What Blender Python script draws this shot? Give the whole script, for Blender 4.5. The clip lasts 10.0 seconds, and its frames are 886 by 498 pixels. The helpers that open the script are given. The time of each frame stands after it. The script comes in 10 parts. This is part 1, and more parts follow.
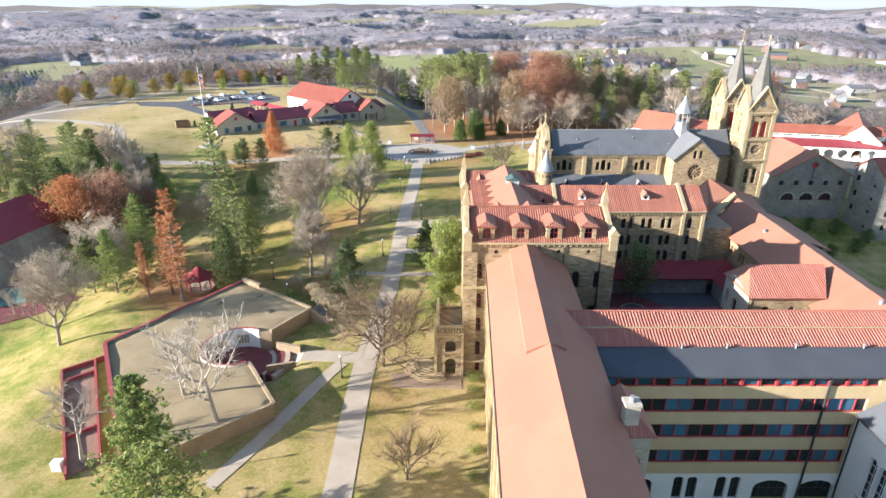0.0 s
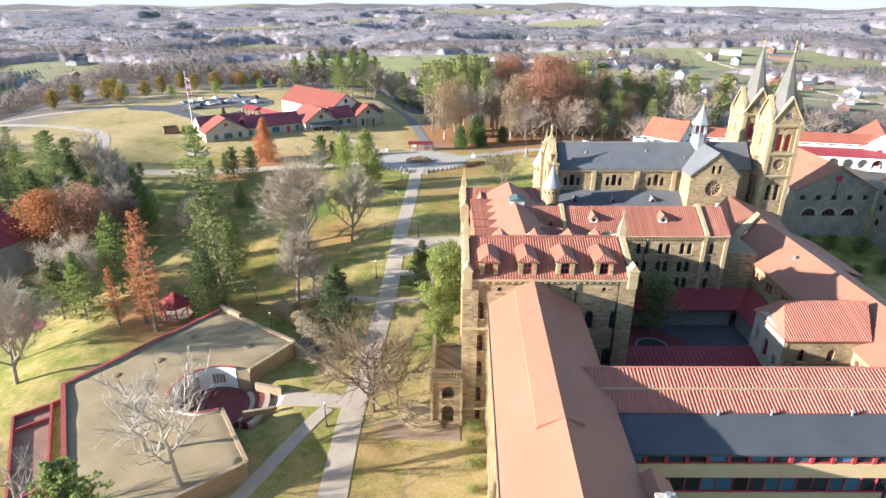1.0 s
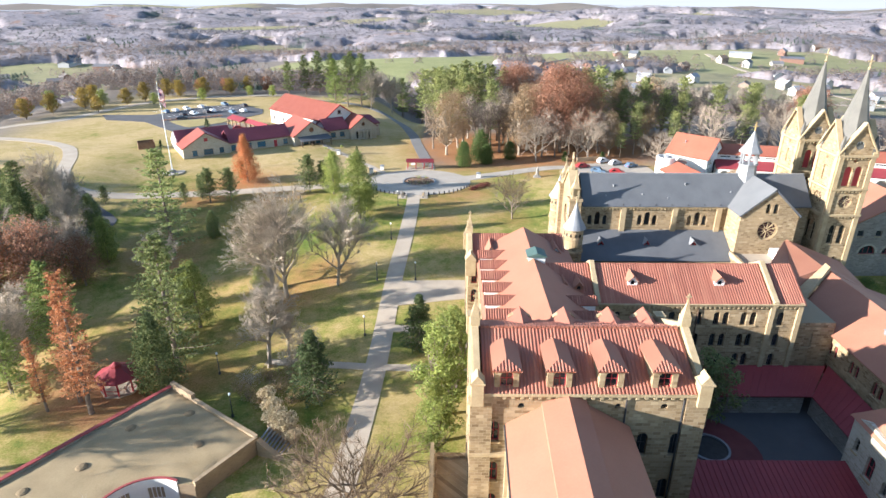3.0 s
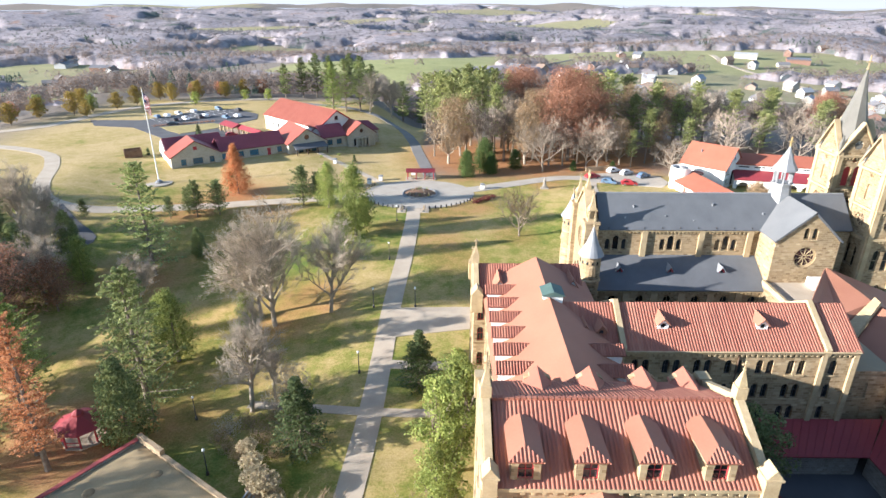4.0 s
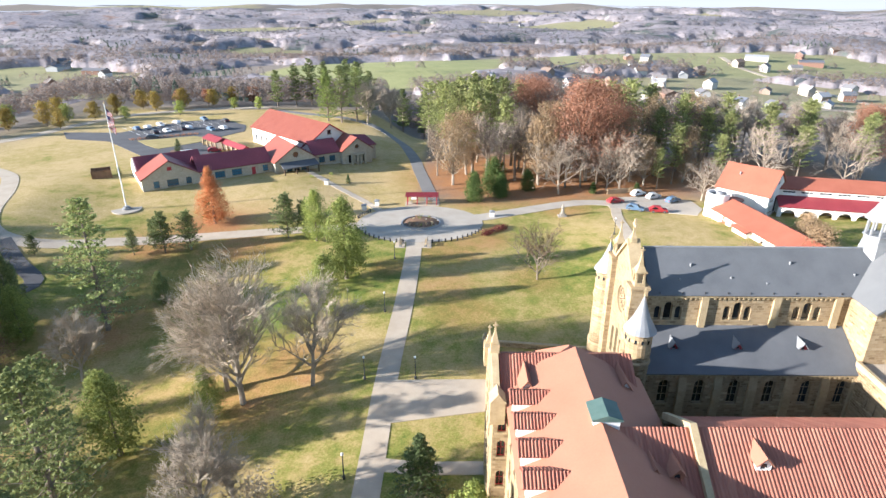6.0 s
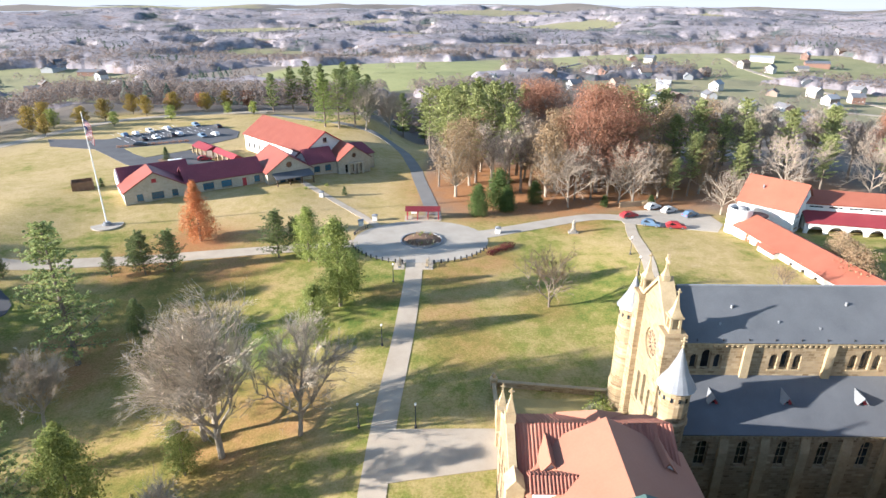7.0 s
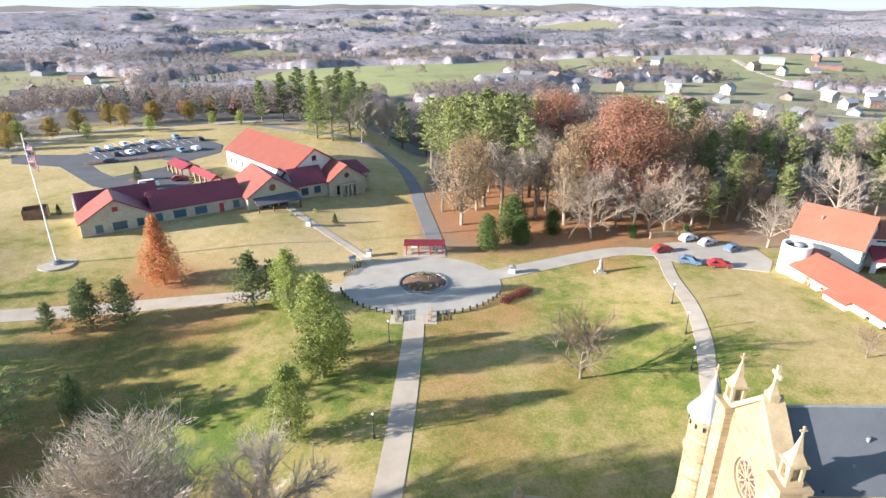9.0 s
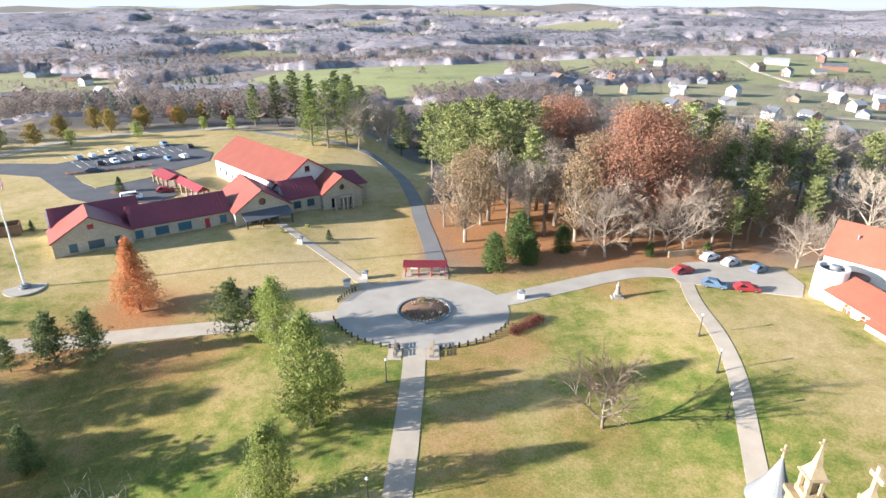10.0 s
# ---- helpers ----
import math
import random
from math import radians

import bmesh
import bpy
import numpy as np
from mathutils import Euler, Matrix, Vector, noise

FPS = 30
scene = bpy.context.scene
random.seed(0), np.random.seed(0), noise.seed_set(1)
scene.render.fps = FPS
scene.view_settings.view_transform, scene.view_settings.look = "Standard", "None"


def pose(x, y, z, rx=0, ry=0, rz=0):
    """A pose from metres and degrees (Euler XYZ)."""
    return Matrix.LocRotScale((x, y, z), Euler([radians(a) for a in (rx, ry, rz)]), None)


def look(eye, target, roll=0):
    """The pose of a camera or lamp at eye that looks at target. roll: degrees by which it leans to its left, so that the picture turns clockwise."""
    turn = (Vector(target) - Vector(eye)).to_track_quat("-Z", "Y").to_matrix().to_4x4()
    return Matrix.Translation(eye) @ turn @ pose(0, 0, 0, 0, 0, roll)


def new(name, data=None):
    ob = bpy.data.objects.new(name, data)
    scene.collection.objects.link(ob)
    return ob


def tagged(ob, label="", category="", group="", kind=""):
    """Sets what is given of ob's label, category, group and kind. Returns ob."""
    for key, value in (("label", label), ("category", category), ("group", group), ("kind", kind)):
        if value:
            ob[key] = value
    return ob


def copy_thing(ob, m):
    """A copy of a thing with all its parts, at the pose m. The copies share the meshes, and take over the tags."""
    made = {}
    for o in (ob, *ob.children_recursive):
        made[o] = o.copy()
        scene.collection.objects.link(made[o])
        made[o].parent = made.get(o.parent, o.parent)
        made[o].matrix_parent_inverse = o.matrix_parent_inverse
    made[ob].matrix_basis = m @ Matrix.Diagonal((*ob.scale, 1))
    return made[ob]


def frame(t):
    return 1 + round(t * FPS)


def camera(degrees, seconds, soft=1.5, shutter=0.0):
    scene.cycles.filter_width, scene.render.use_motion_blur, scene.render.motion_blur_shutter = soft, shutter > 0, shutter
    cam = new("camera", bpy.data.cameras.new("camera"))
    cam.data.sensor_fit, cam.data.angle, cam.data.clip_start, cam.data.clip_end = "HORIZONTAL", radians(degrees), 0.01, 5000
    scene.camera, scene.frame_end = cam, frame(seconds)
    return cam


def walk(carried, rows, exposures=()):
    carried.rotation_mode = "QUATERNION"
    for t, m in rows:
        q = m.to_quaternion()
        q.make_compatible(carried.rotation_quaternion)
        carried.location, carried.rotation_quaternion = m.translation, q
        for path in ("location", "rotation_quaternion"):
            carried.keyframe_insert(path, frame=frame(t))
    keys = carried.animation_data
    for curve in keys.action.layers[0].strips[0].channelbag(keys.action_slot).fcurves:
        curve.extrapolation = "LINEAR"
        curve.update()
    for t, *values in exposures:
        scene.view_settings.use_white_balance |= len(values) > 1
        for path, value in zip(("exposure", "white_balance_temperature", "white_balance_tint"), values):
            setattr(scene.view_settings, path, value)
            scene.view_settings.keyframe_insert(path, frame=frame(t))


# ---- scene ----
from mathutils import geometry

# camera and its flight
cam = camera(73.2, 10.0)
METRES, EYE, TILT, LEAN, TURN = 110.0, 55.0, -23.2, 0.0, 0.0
ROWS = [
    (0.0, 0.0, 0.0, 0.0, 0.0, 0.0, 0.0),
    (0.5, 0.0027, 0.0441, 0.0213, 0.03, -0.03, -0.06),
    (1.0, 0.0045, 0.0887, 0.0424, 0.05, -0.05, -0.13),
    (1.5, 0.0055, 0.1338, 0.0634, 0.08, -0.04, -0.18),
    (2.0, 0.006, 0.1789, 0.0849, 0.13, -0.06, -0.21),
    (2.5, 0.0055, 0.2244, 0.1057, 0.16, -0.06, -0.24),
    (4.0, 0.0019, 0.3607, 0.1667, 0.3, -0.06, -0.3),
    (4.5, -0.0001, 0.4067, 0.1871, 0.32, -0.04, -0.32),
    (5.0, -0.0016, 0.4531, 0.2072, 0.37, -0.03, -0.31),
    (5.5, -0.0039, 0.4989, 0.2277, 0.41, -0.02, -0.32),
    (7.0, -0.0115, 0.6356, 0.289, 0.47, -0.03, -0.33),
    (7.5, -0.0141, 0.6817, 0.3091, 0.49, -0.02, -0.3),
    (8.0, -0.0166, 0.7275, 0.3293, 0.5, -0.03, -0.29),
    (8.5, -0.0197, 0.7739, 0.3482, 0.49, -0.01, -0.26),
    (9.0, -0.0221, 0.8204, 0.3674, 0.5, -0.01, -0.25),
    (9.5, -0.0253, 0.8668, 0.3866, 0.47, 0.0, -0.24),
    (10.0, -0.0281, 0.9126, 0.4063, 0.46, -0.0, -0.2),
]
walk(cam, [(t, pose(0, 0, EYE, TILT, LEAN, TURN) @ pose(METRES * x, METRES * y, METRES * z, 90 + pitch, roll, yaw)) for t, x, y, z, yaw, pitch, roll in ROWS])

# ---------------------------------------------------------------- light
SUN_AZ = radians(14.0)      # shadows run this way from the x axis
SUN_EL = radians(15.5)
world = bpy.data.worlds.new("sky")
scene.world = world
world.use_nodes = True
wn = world.node_tree.nodes
wl = world.node_tree.links
wn.clear()
w_out = wn.new("ShaderNodeOutputWorld")
w_bg = wn.new("ShaderNodeBackground")
w_sky = wn.new("ShaderNodeTexSky")
w_sky.sky_type = "NISHITA"
w_sky.sun_disc = False
w_sky.sun_elevation = SUN_EL
w_sky.sun_rotation = radians(270.0) - SUN_AZ
w_sky.air_density = 1.0
w_sky.dust_density = 0.3
w_sky.ozone_density = 1.0
w_bg.inputs["Strength"].default_value = 0.088
wl.new(w_sky.outputs[0], w_bg.inputs[0])
wl.new(w_bg.outputs[0], w_out.inputs[0])

sun_data = bpy.data.lights.new("sun", "SUN")
sun_data.energy = 5.0
sun_data.angle = radians(0.6)
sun_data.color = (1.0, 0.905, 0.79)
sun = new("sun", sun_data)
to_sun = Vector((-math.cos(SUN_AZ) * math.cos(SUN_EL), -math.sin(SUN_AZ) * math.cos(SUN_EL), math.sin(SUN_EL)))
sun.matrix_world = look(to_sun * 300, (0, 0, 0))
scene.view_settings.exposure = 1.80
scene.view_settings.use_white_balance = True
scene.view_settings.white_balance_temperature = 5950
scene.view_settings.white_balance_tint = 11

# ---------------------------------------------------------------- materials
class Mat:
    """A node material under construction: n() adds a node, link() joins sockets."""

    def __init__(self, name, rough=0.85, metal=0.0, spec=0.3):
        self.mat = bpy.data.materials.new(name)
        self.mat.use_nodes = True
        self.tree = self.mat.node_tree
        self.tree.nodes.clear()
        self.out = self.n("ShaderNodeOutputMaterial")
        self.bsdf = self.n("ShaderNodeBsdfPrincipled")
        self.bsdf.inputs["Roughness"].default_value = rough
        self.bsdf.inputs["Metallic"].default_value = metal
        self.bsdf.inputs["Specular IOR Level"].default_value = spec
        self.link(self.bsdf.outputs[0], self.out.inputs[0])

    def n(self, kind, **sets):
        node = self.tree.nodes.new(kind)
        for k, v in sets.items():
            node.inputs[k.replace("_", " ")].default_value = v
        return node

    def link(self, a, b):
        self.tree.links.new(a, b)
        return b

    def coord(self, kind="Object", scale=(1, 1, 1)):
        c = self.n("ShaderNodeTexCoord")
        m = self.n("ShaderNodeMapping")
        m.inputs["Scale"].default_value = scale
        self.link(c.outputs[kind], m.inputs[0])
        return m.outputs[0]

    def world_pos(self, scale=(1, 1, 1)):
        c = self.n("ShaderNodeNewGeometry")
        m = self.n("ShaderNodeMapping")
        m.inputs["Scale"].default_value = scale
        self.link(c.outputs["Position"], m.inputs[0])
        return m.outputs[0]

    def noise(self, vec, scale, detail=3.0, rough=0.55):
        t = self.n("ShaderNodeTexNoise", Scale=scale, Detail=detail, Roughness=rough)
        self.link(vec, t.inputs["Vector"])
        return t.outputs["Fac"]

    def ramp(self, fac, stops):
        r = self.n("ShaderNodeValToRGB")
        el = r.color_ramp.elements
        while len(el) < len(stops):
            el.new(0.5)
        for e, (p, c) in zip(el, stops):
            e.position = p
            e.color = (*c, 1.0)
        self.link(fac, r.inputs[0])
        return r.outputs[0]

    def mix(self, fac, a, b, mode="MIX"):
        m = self.n("ShaderNodeMix")
        m.data_type = "RGBA"
        m.blend_type = mode
        for sock, v in ((m.inputs[0], fac), (m.inputs[6], a), (m.inputs[7], b)):
            if isinstance(v, (int, float)):
                sock.default_value = v
            elif isinstance(v, tuple):
                sock.default_value = (*v, 1.0)
            else:
                self.link(v, sock)
        return m.outputs[2]

    def math(self, op, a, b=0.0):
        m = self.n("ShaderNodeMath")
        m.operation = op
        for sock, v in ((m.inputs[0], a), (m.inputs[1], b)):
            if isinstance(v, (int, float)):
                sock.default_value = v
            else:
                self.link(v, sock)
        return m.outputs[0]

    def color(self, c):
        if isinstance(c, tuple):
            self.bsdf.inputs["Base Color"].default_value = (*c, 1.0)
        else:
            self.link(c, self.bsdf.inputs["Base Color"])
        return self

    def bump(self, fac, strength=0.3, distance=0.05):
        b = self.n("ShaderNodeBump", Strength=strength, Distance=distance)
        self.link(fac, b.inputs["Height"])
        self.link(b.outputs[0], self.bsdf.inputs["Normal"])
        return self

    def object_random(self):
        return self.n("ShaderNodeObjectInfo").outputs["Random"]

    def island_random(self):
        return self.n("ShaderNodeNewGeometry").outputs["Random Per Island"]


def mottled(name, dark, light, scale=1.5, rough=0.85, fine=14.0, bump=0.25, metal=0.0, spec=0.3, per_object=0.0):
    """Two tones mixed by broad and fine noise, with a fine relief."""
    m = Mat(name, rough, metal, spec)
    p = m.world_pos()
    broad = m.noise(p, scale, 4)
    grain = m.noise(p, fine, 3)
    both = m.math("ADD", m.math("MULTIPLY", broad, 0.65), m.math("MULTIPLY", grain, 0.35))
    c = m.ramp(both, [(0.3, dark), (0.7, light)])
    if per_object:
        k = m.ramp(m.object_random(), [(0.0, (1 - per_object,) * 3), (1.0, (1 + per_object,) * 3)])
        c = m.mix(1.0, c, k, "MULTIPLY")
    m.color(c).bump(grain, bump, 0.04)
    return m.mat


def stone_blocks(name, tones, mortar, axis="x", width=0.62, height=0.3, stain=0.35):
    """Coursed rubble or ashlar in blocks of uneven tone. axis: the wall's run."""
    m = Mat(name, 0.9)
    c = m.n("ShaderNodeNewGeometry")
    sep = m.n("ShaderNodeSeparateXYZ")
    m.link(c.outputs["Position"], sep.inputs[0])
    comb = m.n("ShaderNodeCombineXYZ")
    run = m.math("ADD", sep.outputs["X"], sep.outputs["Y"])
    m.link(run, comb.inputs[0])
    m.link(sep.outputs["Z"], comb.inputs[1])
    wob = m.n("ShaderNodeTexNoise", Scale=0.9, Detail=2.0)
    m.link(comb.outputs[0], wob.inputs["Vector"])
    warp = m.n("ShaderNodeVectorMath")
    warp.operation = "MULTIPLY_ADD"
    m.link(wob.outputs["Color"], warp.inputs[0])
    warp.inputs[1].default_value = (0.16, 0.1, 0.0)
    m.link(comb.outputs[0], warp.inputs[2])
    b = m.n("ShaderNodeTexBrick", Scale=1.0)
    b.offset = 0.43
    b.inputs["Color1"].default_value = (0, 0, 0, 1)
    b.inputs["Color2"].default_value = (1, 1, 1, 1)
    b.inputs["Mortar"].default_value = (0.5, 0.5, 0.5, 1)
    b.inputs["Mortar Size"].default_value = 0.025
    b.inputs["Brick Width"].default_value = width
    b.inputs["Row Height"].default_value = height
    m.link(warp.outputs[0], b.inputs["Vector"])
    tone = m.ramp(b.outputs["Color"], [(i / (len(tones) - 1), t) for i, t in enumerate(tones)])
    p = m.world_pos()
    grime = m.ramp(m.noise(p, 0.28, 5), [(0.35, (1 - stain,) * 3), (0.65, (1.06, 1.06, 1.06))])
    grain = m.noise(p, 9.0, 4)
    col = m.mix(1.0, tone, grime, "MULTIPLY")
    col = m.mix(m.math("MULTIPLY", grain, 0.35), col, tuple(0.6 * v for v in tones[0]))
    col = m.mix(b.outputs["Fac"], col, mortar)
    m.color(col)
    h = m.math("SUBTRACT", m.math("MULTIPLY", grain, 0.6), m.math("MULTIPLY", b.outputs["Fac"], 0.9))
    m.bump(h, 0.55, 0.06)
    return m.mat


def leaf_mat(name, tones, per_object=0.25, rough=0.75, through_leaf=0.4):
    """Foliage: tone by clump, with light passing through the leaves."""
    m = Mat(name, rough, 0.0, 0.2)
    c = m.ramp(m.island_random(), [(i / (len(tones) - 1), t) for i, t in enumerate(tones)])
    k = m.ramp(m.object_random(), [(0.0, (1 - per_object,) * 3), (1.0, (1 + per_object,) * 3)])
    c = m.mix(1.0, c, k, "MULTIPLY")
    m.color(c)
    tr = m.n("ShaderNodeBsdfTranslucent")
    m.link(c, tr.inputs[0])
    mx = m.n("ShaderNodeMixShader")
    mx.inputs[0].default_value = through_leaf
    m.link(m.bsdf.outputs[0], mx.inputs[1])
    m.link(tr.outputs[0], mx.inputs[2])
    m.link(mx.outputs[0], m.out.inputs[0])
    return m.mat


def tile_mat(name, tones, stain):
    """Clay tile: tone by column, weathered in streaks."""
    m = Mat(name, 0.7, 0.0, 0.35)
    c = m.ramp(m.island_random(), [(i / (len(tones) - 1), t) for i, t in enumerate(tones)])
    p = m.world_pos()
    c = m.mix(m.ramp(m.noise(p, 0.35, 5), [(0.42, (0, 0, 0)), (0.72, (0.55,) * 3)]), c, stain)
    g = m.noise(p, 6.0, 3)
    c = m.mix(m.math("MULTIPLY", g, 0.3), c, tuple(0.55 * v for v in tones[0]))
    m.color(c).bump(g, 0.3, 0.03)
    return m.mat


SAND = stone_blocks("sandstone_blocks", [(0.23, 0.155, 0.08), (0.44, 0.33, 0.19), (0.34, 0.245, 0.14), (0.55, 0.43, 0.265)], (0.32, 0.25, 0.16), width=0.7, height=0.34)
SAND_TRIM = mottled("sandstone_trim", (0.30, 0.225, 0.125), (0.46, 0.365, 0.225), 0.8, 0.9, 5.0, 0.4)
GREY_STONE = stone_blocks("grey_rubble", [(0.25, 0.22, 0.185), (0.36, 0.325, 0.275), (0.29, 0.265, 0.23), (0.43, 0.40, 0.345)], (0.34, 0.31, 0.27))
PALE_STONE = stone_blocks("pale_limestone", [(0.42, 0.37, 0.28), (0.52, 0.47, 0.37), (0.46, 0.41, 0.32), (0.58, 0.53, 0.43)], (0.5, 0.46, 0.38), stain=0.15)
BUFF_WALL = mottled("buff_panel", (0.50, 0.37, 0.20), (0.60, 0.46, 0.27), 0.5)
WHITE_WALL = mottled("white_render", (0.68, 0.66, 0.62), (0.80, 0.79, 0.75), 0.4)
TILE = tile_mat("clay_tile", [(0.28, 0.098, 0.064), (0.36, 0.142, 0.094), (0.32, 0.118, 0.078), (0.41, 0.18, 0.118)], (0.225, 0.09, 0.064))
TILE_PALE = tile_mat("pale_clay_tile", [(0.36, 0.125, 0.085), (0.42, 0.165, 0.115), (0.39, 0.145, 0.10), (0.46, 0.20, 0.14)], (0.30, 0.12, 0.09))
ROOF_PINK = mottled("weathered_red_roof", (0.30, 0.13, 0.082), (0.355, 0.163, 0.105), 0.22, 0.7, 5.0, 0.12)
ROOF_RED = mottled("red_metal_roof", (0.225, 0.062, 0.045), (0.28, 0.085, 0.06), 0.25, 0.55, 4.0, 0.08)
ROOF_DEEP = mottled("crimson_metal_roof", (0.21, 0.032, 0.04), (0.27, 0.045, 0.052), 0.3, 0.55, 5.0, 0.08)
SLATE = mottled("slate_roof", (0.09, 0.096, 0.106), (0.13, 0.137, 0.148), 0.35, 0.7, 9.0, 0.25)
GREY_ROOF = mottled("grey_membrane_roof", (0.06, 0.064, 0.072), (0.085, 0.09, 0.10), 0.3, 0.75, 6.0, 0.1)
LEAD = mottled("pale_lead", (0.20, 0.21, 0.225), (0.28, 0.29, 0.30), 0.7, 0.55, 8.0, 0.1, 0.2)
COPPER = mottled("green_copper", (0.055, 0.10, 0.09), (0.09, 0.14, 0.125), 1.0, 0.6)
RED_PAINT = mottled("red_paint", (0.34, 0.035, 0.045), (0.42, 0.055, 0.06), 1.0, 0.5)
WHITE_PAINT = mottled("white_paint", (0.70, 0.70, 0.68), (0.82, 0.82, 0.80), 0.7, 0.6)
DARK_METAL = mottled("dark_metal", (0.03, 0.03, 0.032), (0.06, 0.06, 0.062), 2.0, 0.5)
WOOD_DARK = mottled("dark_timber", (0.07, 0.045, 0.03), (0.13, 0.085, 0.055), 2.0)
CONCRETE = mottled("concrete_path", (0.355, 0.295, 0.225), (0.465, 0.40, 0.315), 0.35, 0.9, 8.0, 0.15)
GRAVEL = mottled("pale_gravel", (0.32, 0.285, 0.235), (0.42, 0.38, 0.325), 0.3, 0.95, 10.0, 0.25)
ASPHALT = mottled("worn_asphalt", (0.075, 0.075, 0.08), (0.115, 0.115, 0.12), 0.2, 0.9, 9.0, 0.2)
OLD_ASPHALT = mottled("old_asphalt", (0.15, 0.145, 0.14), (0.21, 0.205, 0.20), 0.2, 0.9, 9.0, 0.2)
GREY_BARK = mottled("grey_limbs", (0.24, 0.20, 0.155), (0.35, 0.30, 0.24), 1.5, 0.95, 10.0, 0.3)
RED_PAVING = mottled("red_paving", (0.13, 0.035, 0.038), (0.19, 0.055, 0.055), 0.6, 0.8)
DEAD_GRASS = mottled("dead_grass_roof", (0.25, 0.19, 0.105), (0.37, 0.29, 0.17), 0.3, 0.95, 6.0, 0.5)
BARK = mottled("bark", (0.14, 0.11, 0.085), (0.25, 0.205, 0.16), 2.0, 0.95, 12.0, 0.5)
TWIG = mottled("bare_twigs", (0.34, 0.28, 0.215), (0.47, 0.40, 0.315), 0.3, 0.95, 3.0, 0.1, per_object=0.2)
PALE_BARK = mottled("pale_bark", (0.29, 0.255, 0.21), (0.42, 0.38, 0.325), 1.0, 0.9)
MULCH = mottled("mulch_bed", (0.13, 0.075, 0.045), (0.24, 0.15, 0.095), 0.8, 0.95, 7.0, 0.5)
PINE = leaf_mat("pine_needles", [(0.11, 0.14, 0.055), (0.18, 0.215, 0.085), (0.26, 0.29, 0.12)])
PINE_DEEP = leaf_mat("deep_pine_needles", [(0.165, 0.205, 0.08), (0.265, 0.305, 0.115), (0.38, 0.415, 0.165)])
PINE_BRIGHT = leaf_mat("bright_pine_needles", [(0.12, 0.16, 0.05), (0.20, 0.25, 0.075), (0.30, 0.34, 0.11)])
SPRUCE_N = leaf_mat("spruce_needles", [(0.075, 0.11, 0.05), (0.13, 0.175, 0.07), (0.19, 0.235, 0.10)])
CEDAR = leaf_mat("arborvitae_leaves", [(0.15, 0.19, 0.055), (0.26, 0.30, 0.085), (0.38, 0.40, 0.125)])
YELLOWGREEN = leaf_mat("yellow_green_leaves", [(0.17, 0.22, 0.06), (0.27, 0.32, 0.085), (0.37, 0.40, 0.12)])
ORANGE = leaf_mat("rust_needles", [(0.40, 0.155, 0.062), (0.53, 0.23, 0.098), (0.62, 0.305, 0.145)])
ORANGE_THIN = leaf_mat("thin_rust_needles", [(0.36, 0.15, 0.07), (0.47, 0.22, 0.105), (0.55, 0.285, 0.15)])
RUSSET = leaf_mat("russet_leaves", [(0.28, 0.145, 0.09), (0.38, 0.205, 0.13), (0.45, 0.26, 0.17)])
TAN_LEAF = leaf_mat("tan_leaves", [(0.29, 0.20, 0.115), (0.38, 0.275, 0.165), (0.46, 0.34, 0.21)])
GOLD_LEAF = leaf_mat("gold_leaves", [(0.24, 0.19, 0.05), (0.33, 0.25, 0.07), (0.30, 0.20, 0.06)])
SILVER_LEAF = leaf_mat("dry_plumes", [(0.44, 0.36, 0.22), (0.58, 0.49, 0.32), (0.68, 0.59, 0.41)])
GREY_STEM = leaf_mat("grey_stems", [(0.30, 0.26, 0.20), (0.40, 0.35, 0.28), (0.48, 0.42, 0.34)])
DRY_LAWN = mottled("dry_lawn", (0.24, 0.20, 0.075), (0.38, 0.31, 0.14), 0.3, 0.95, 6.0, 0.4)
YG_DARK = leaf_mat("holly_leaves", [(0.06, 0.10, 0.03), (0.10, 0.15, 0.045), (0.15, 0.19, 0.06)])
RUSSET_RED = leaf_mat("oak_red_leaves", [(0.29, 0.14, 0.09), (0.385, 0.20, 0.13), (0.47, 0.265, 0.18)])
RED_SHRUB = leaf_mat("barberry_leaves", [(0.12, 0.03, 0.03), (0.19, 0.05, 0.045)])
# far wood tones lifted towards grey-lavender: haze painted into the base colour
HAZED_WOOD = leaf_mat("hazed_bare_woodland", [(0.18, 0.145, 0.125), (0.24, 0.205, 0.185), (0.265, 0.24, 0.23), (0.265, 0.175, 0.12), (0.215, 0.19, 0.175)], 0.1, 0.9, 0.5)
HAZED_WOOD_FAR = leaf_mat("grey_woodland", [(0.225, 0.21, 0.23), (0.25, 0.235, 0.255), (0.27, 0.255, 0.28), (0.25, 0.21, 0.20), (0.12, 0.14, 0.125)], 0.1, 0.9, 0.5)
FAR_PINE = leaf_mat("far_evergreen", [(0.10, 0.135, 0.105), (0.15, 0.185, 0.14)], 0.15)


def glass_mat(name, tint, rough=0.12):
    m = Mat(name, rough, 0.0, 0.6)
    k = m.ramp(m.object_random(), [(0.0, tuple(0.5 * v for v in tint)), (1.0, tuple(1.6 * v for v in tint))])
    m.color(k)
    return m.mat


GLASS = glass_mat("dark_window_glass", (0.02, 0.025, 0.03))
GLASS_BLUE = glass_mat("blue_window_glass", (0.05, 0.13, 0.19), 0.08)


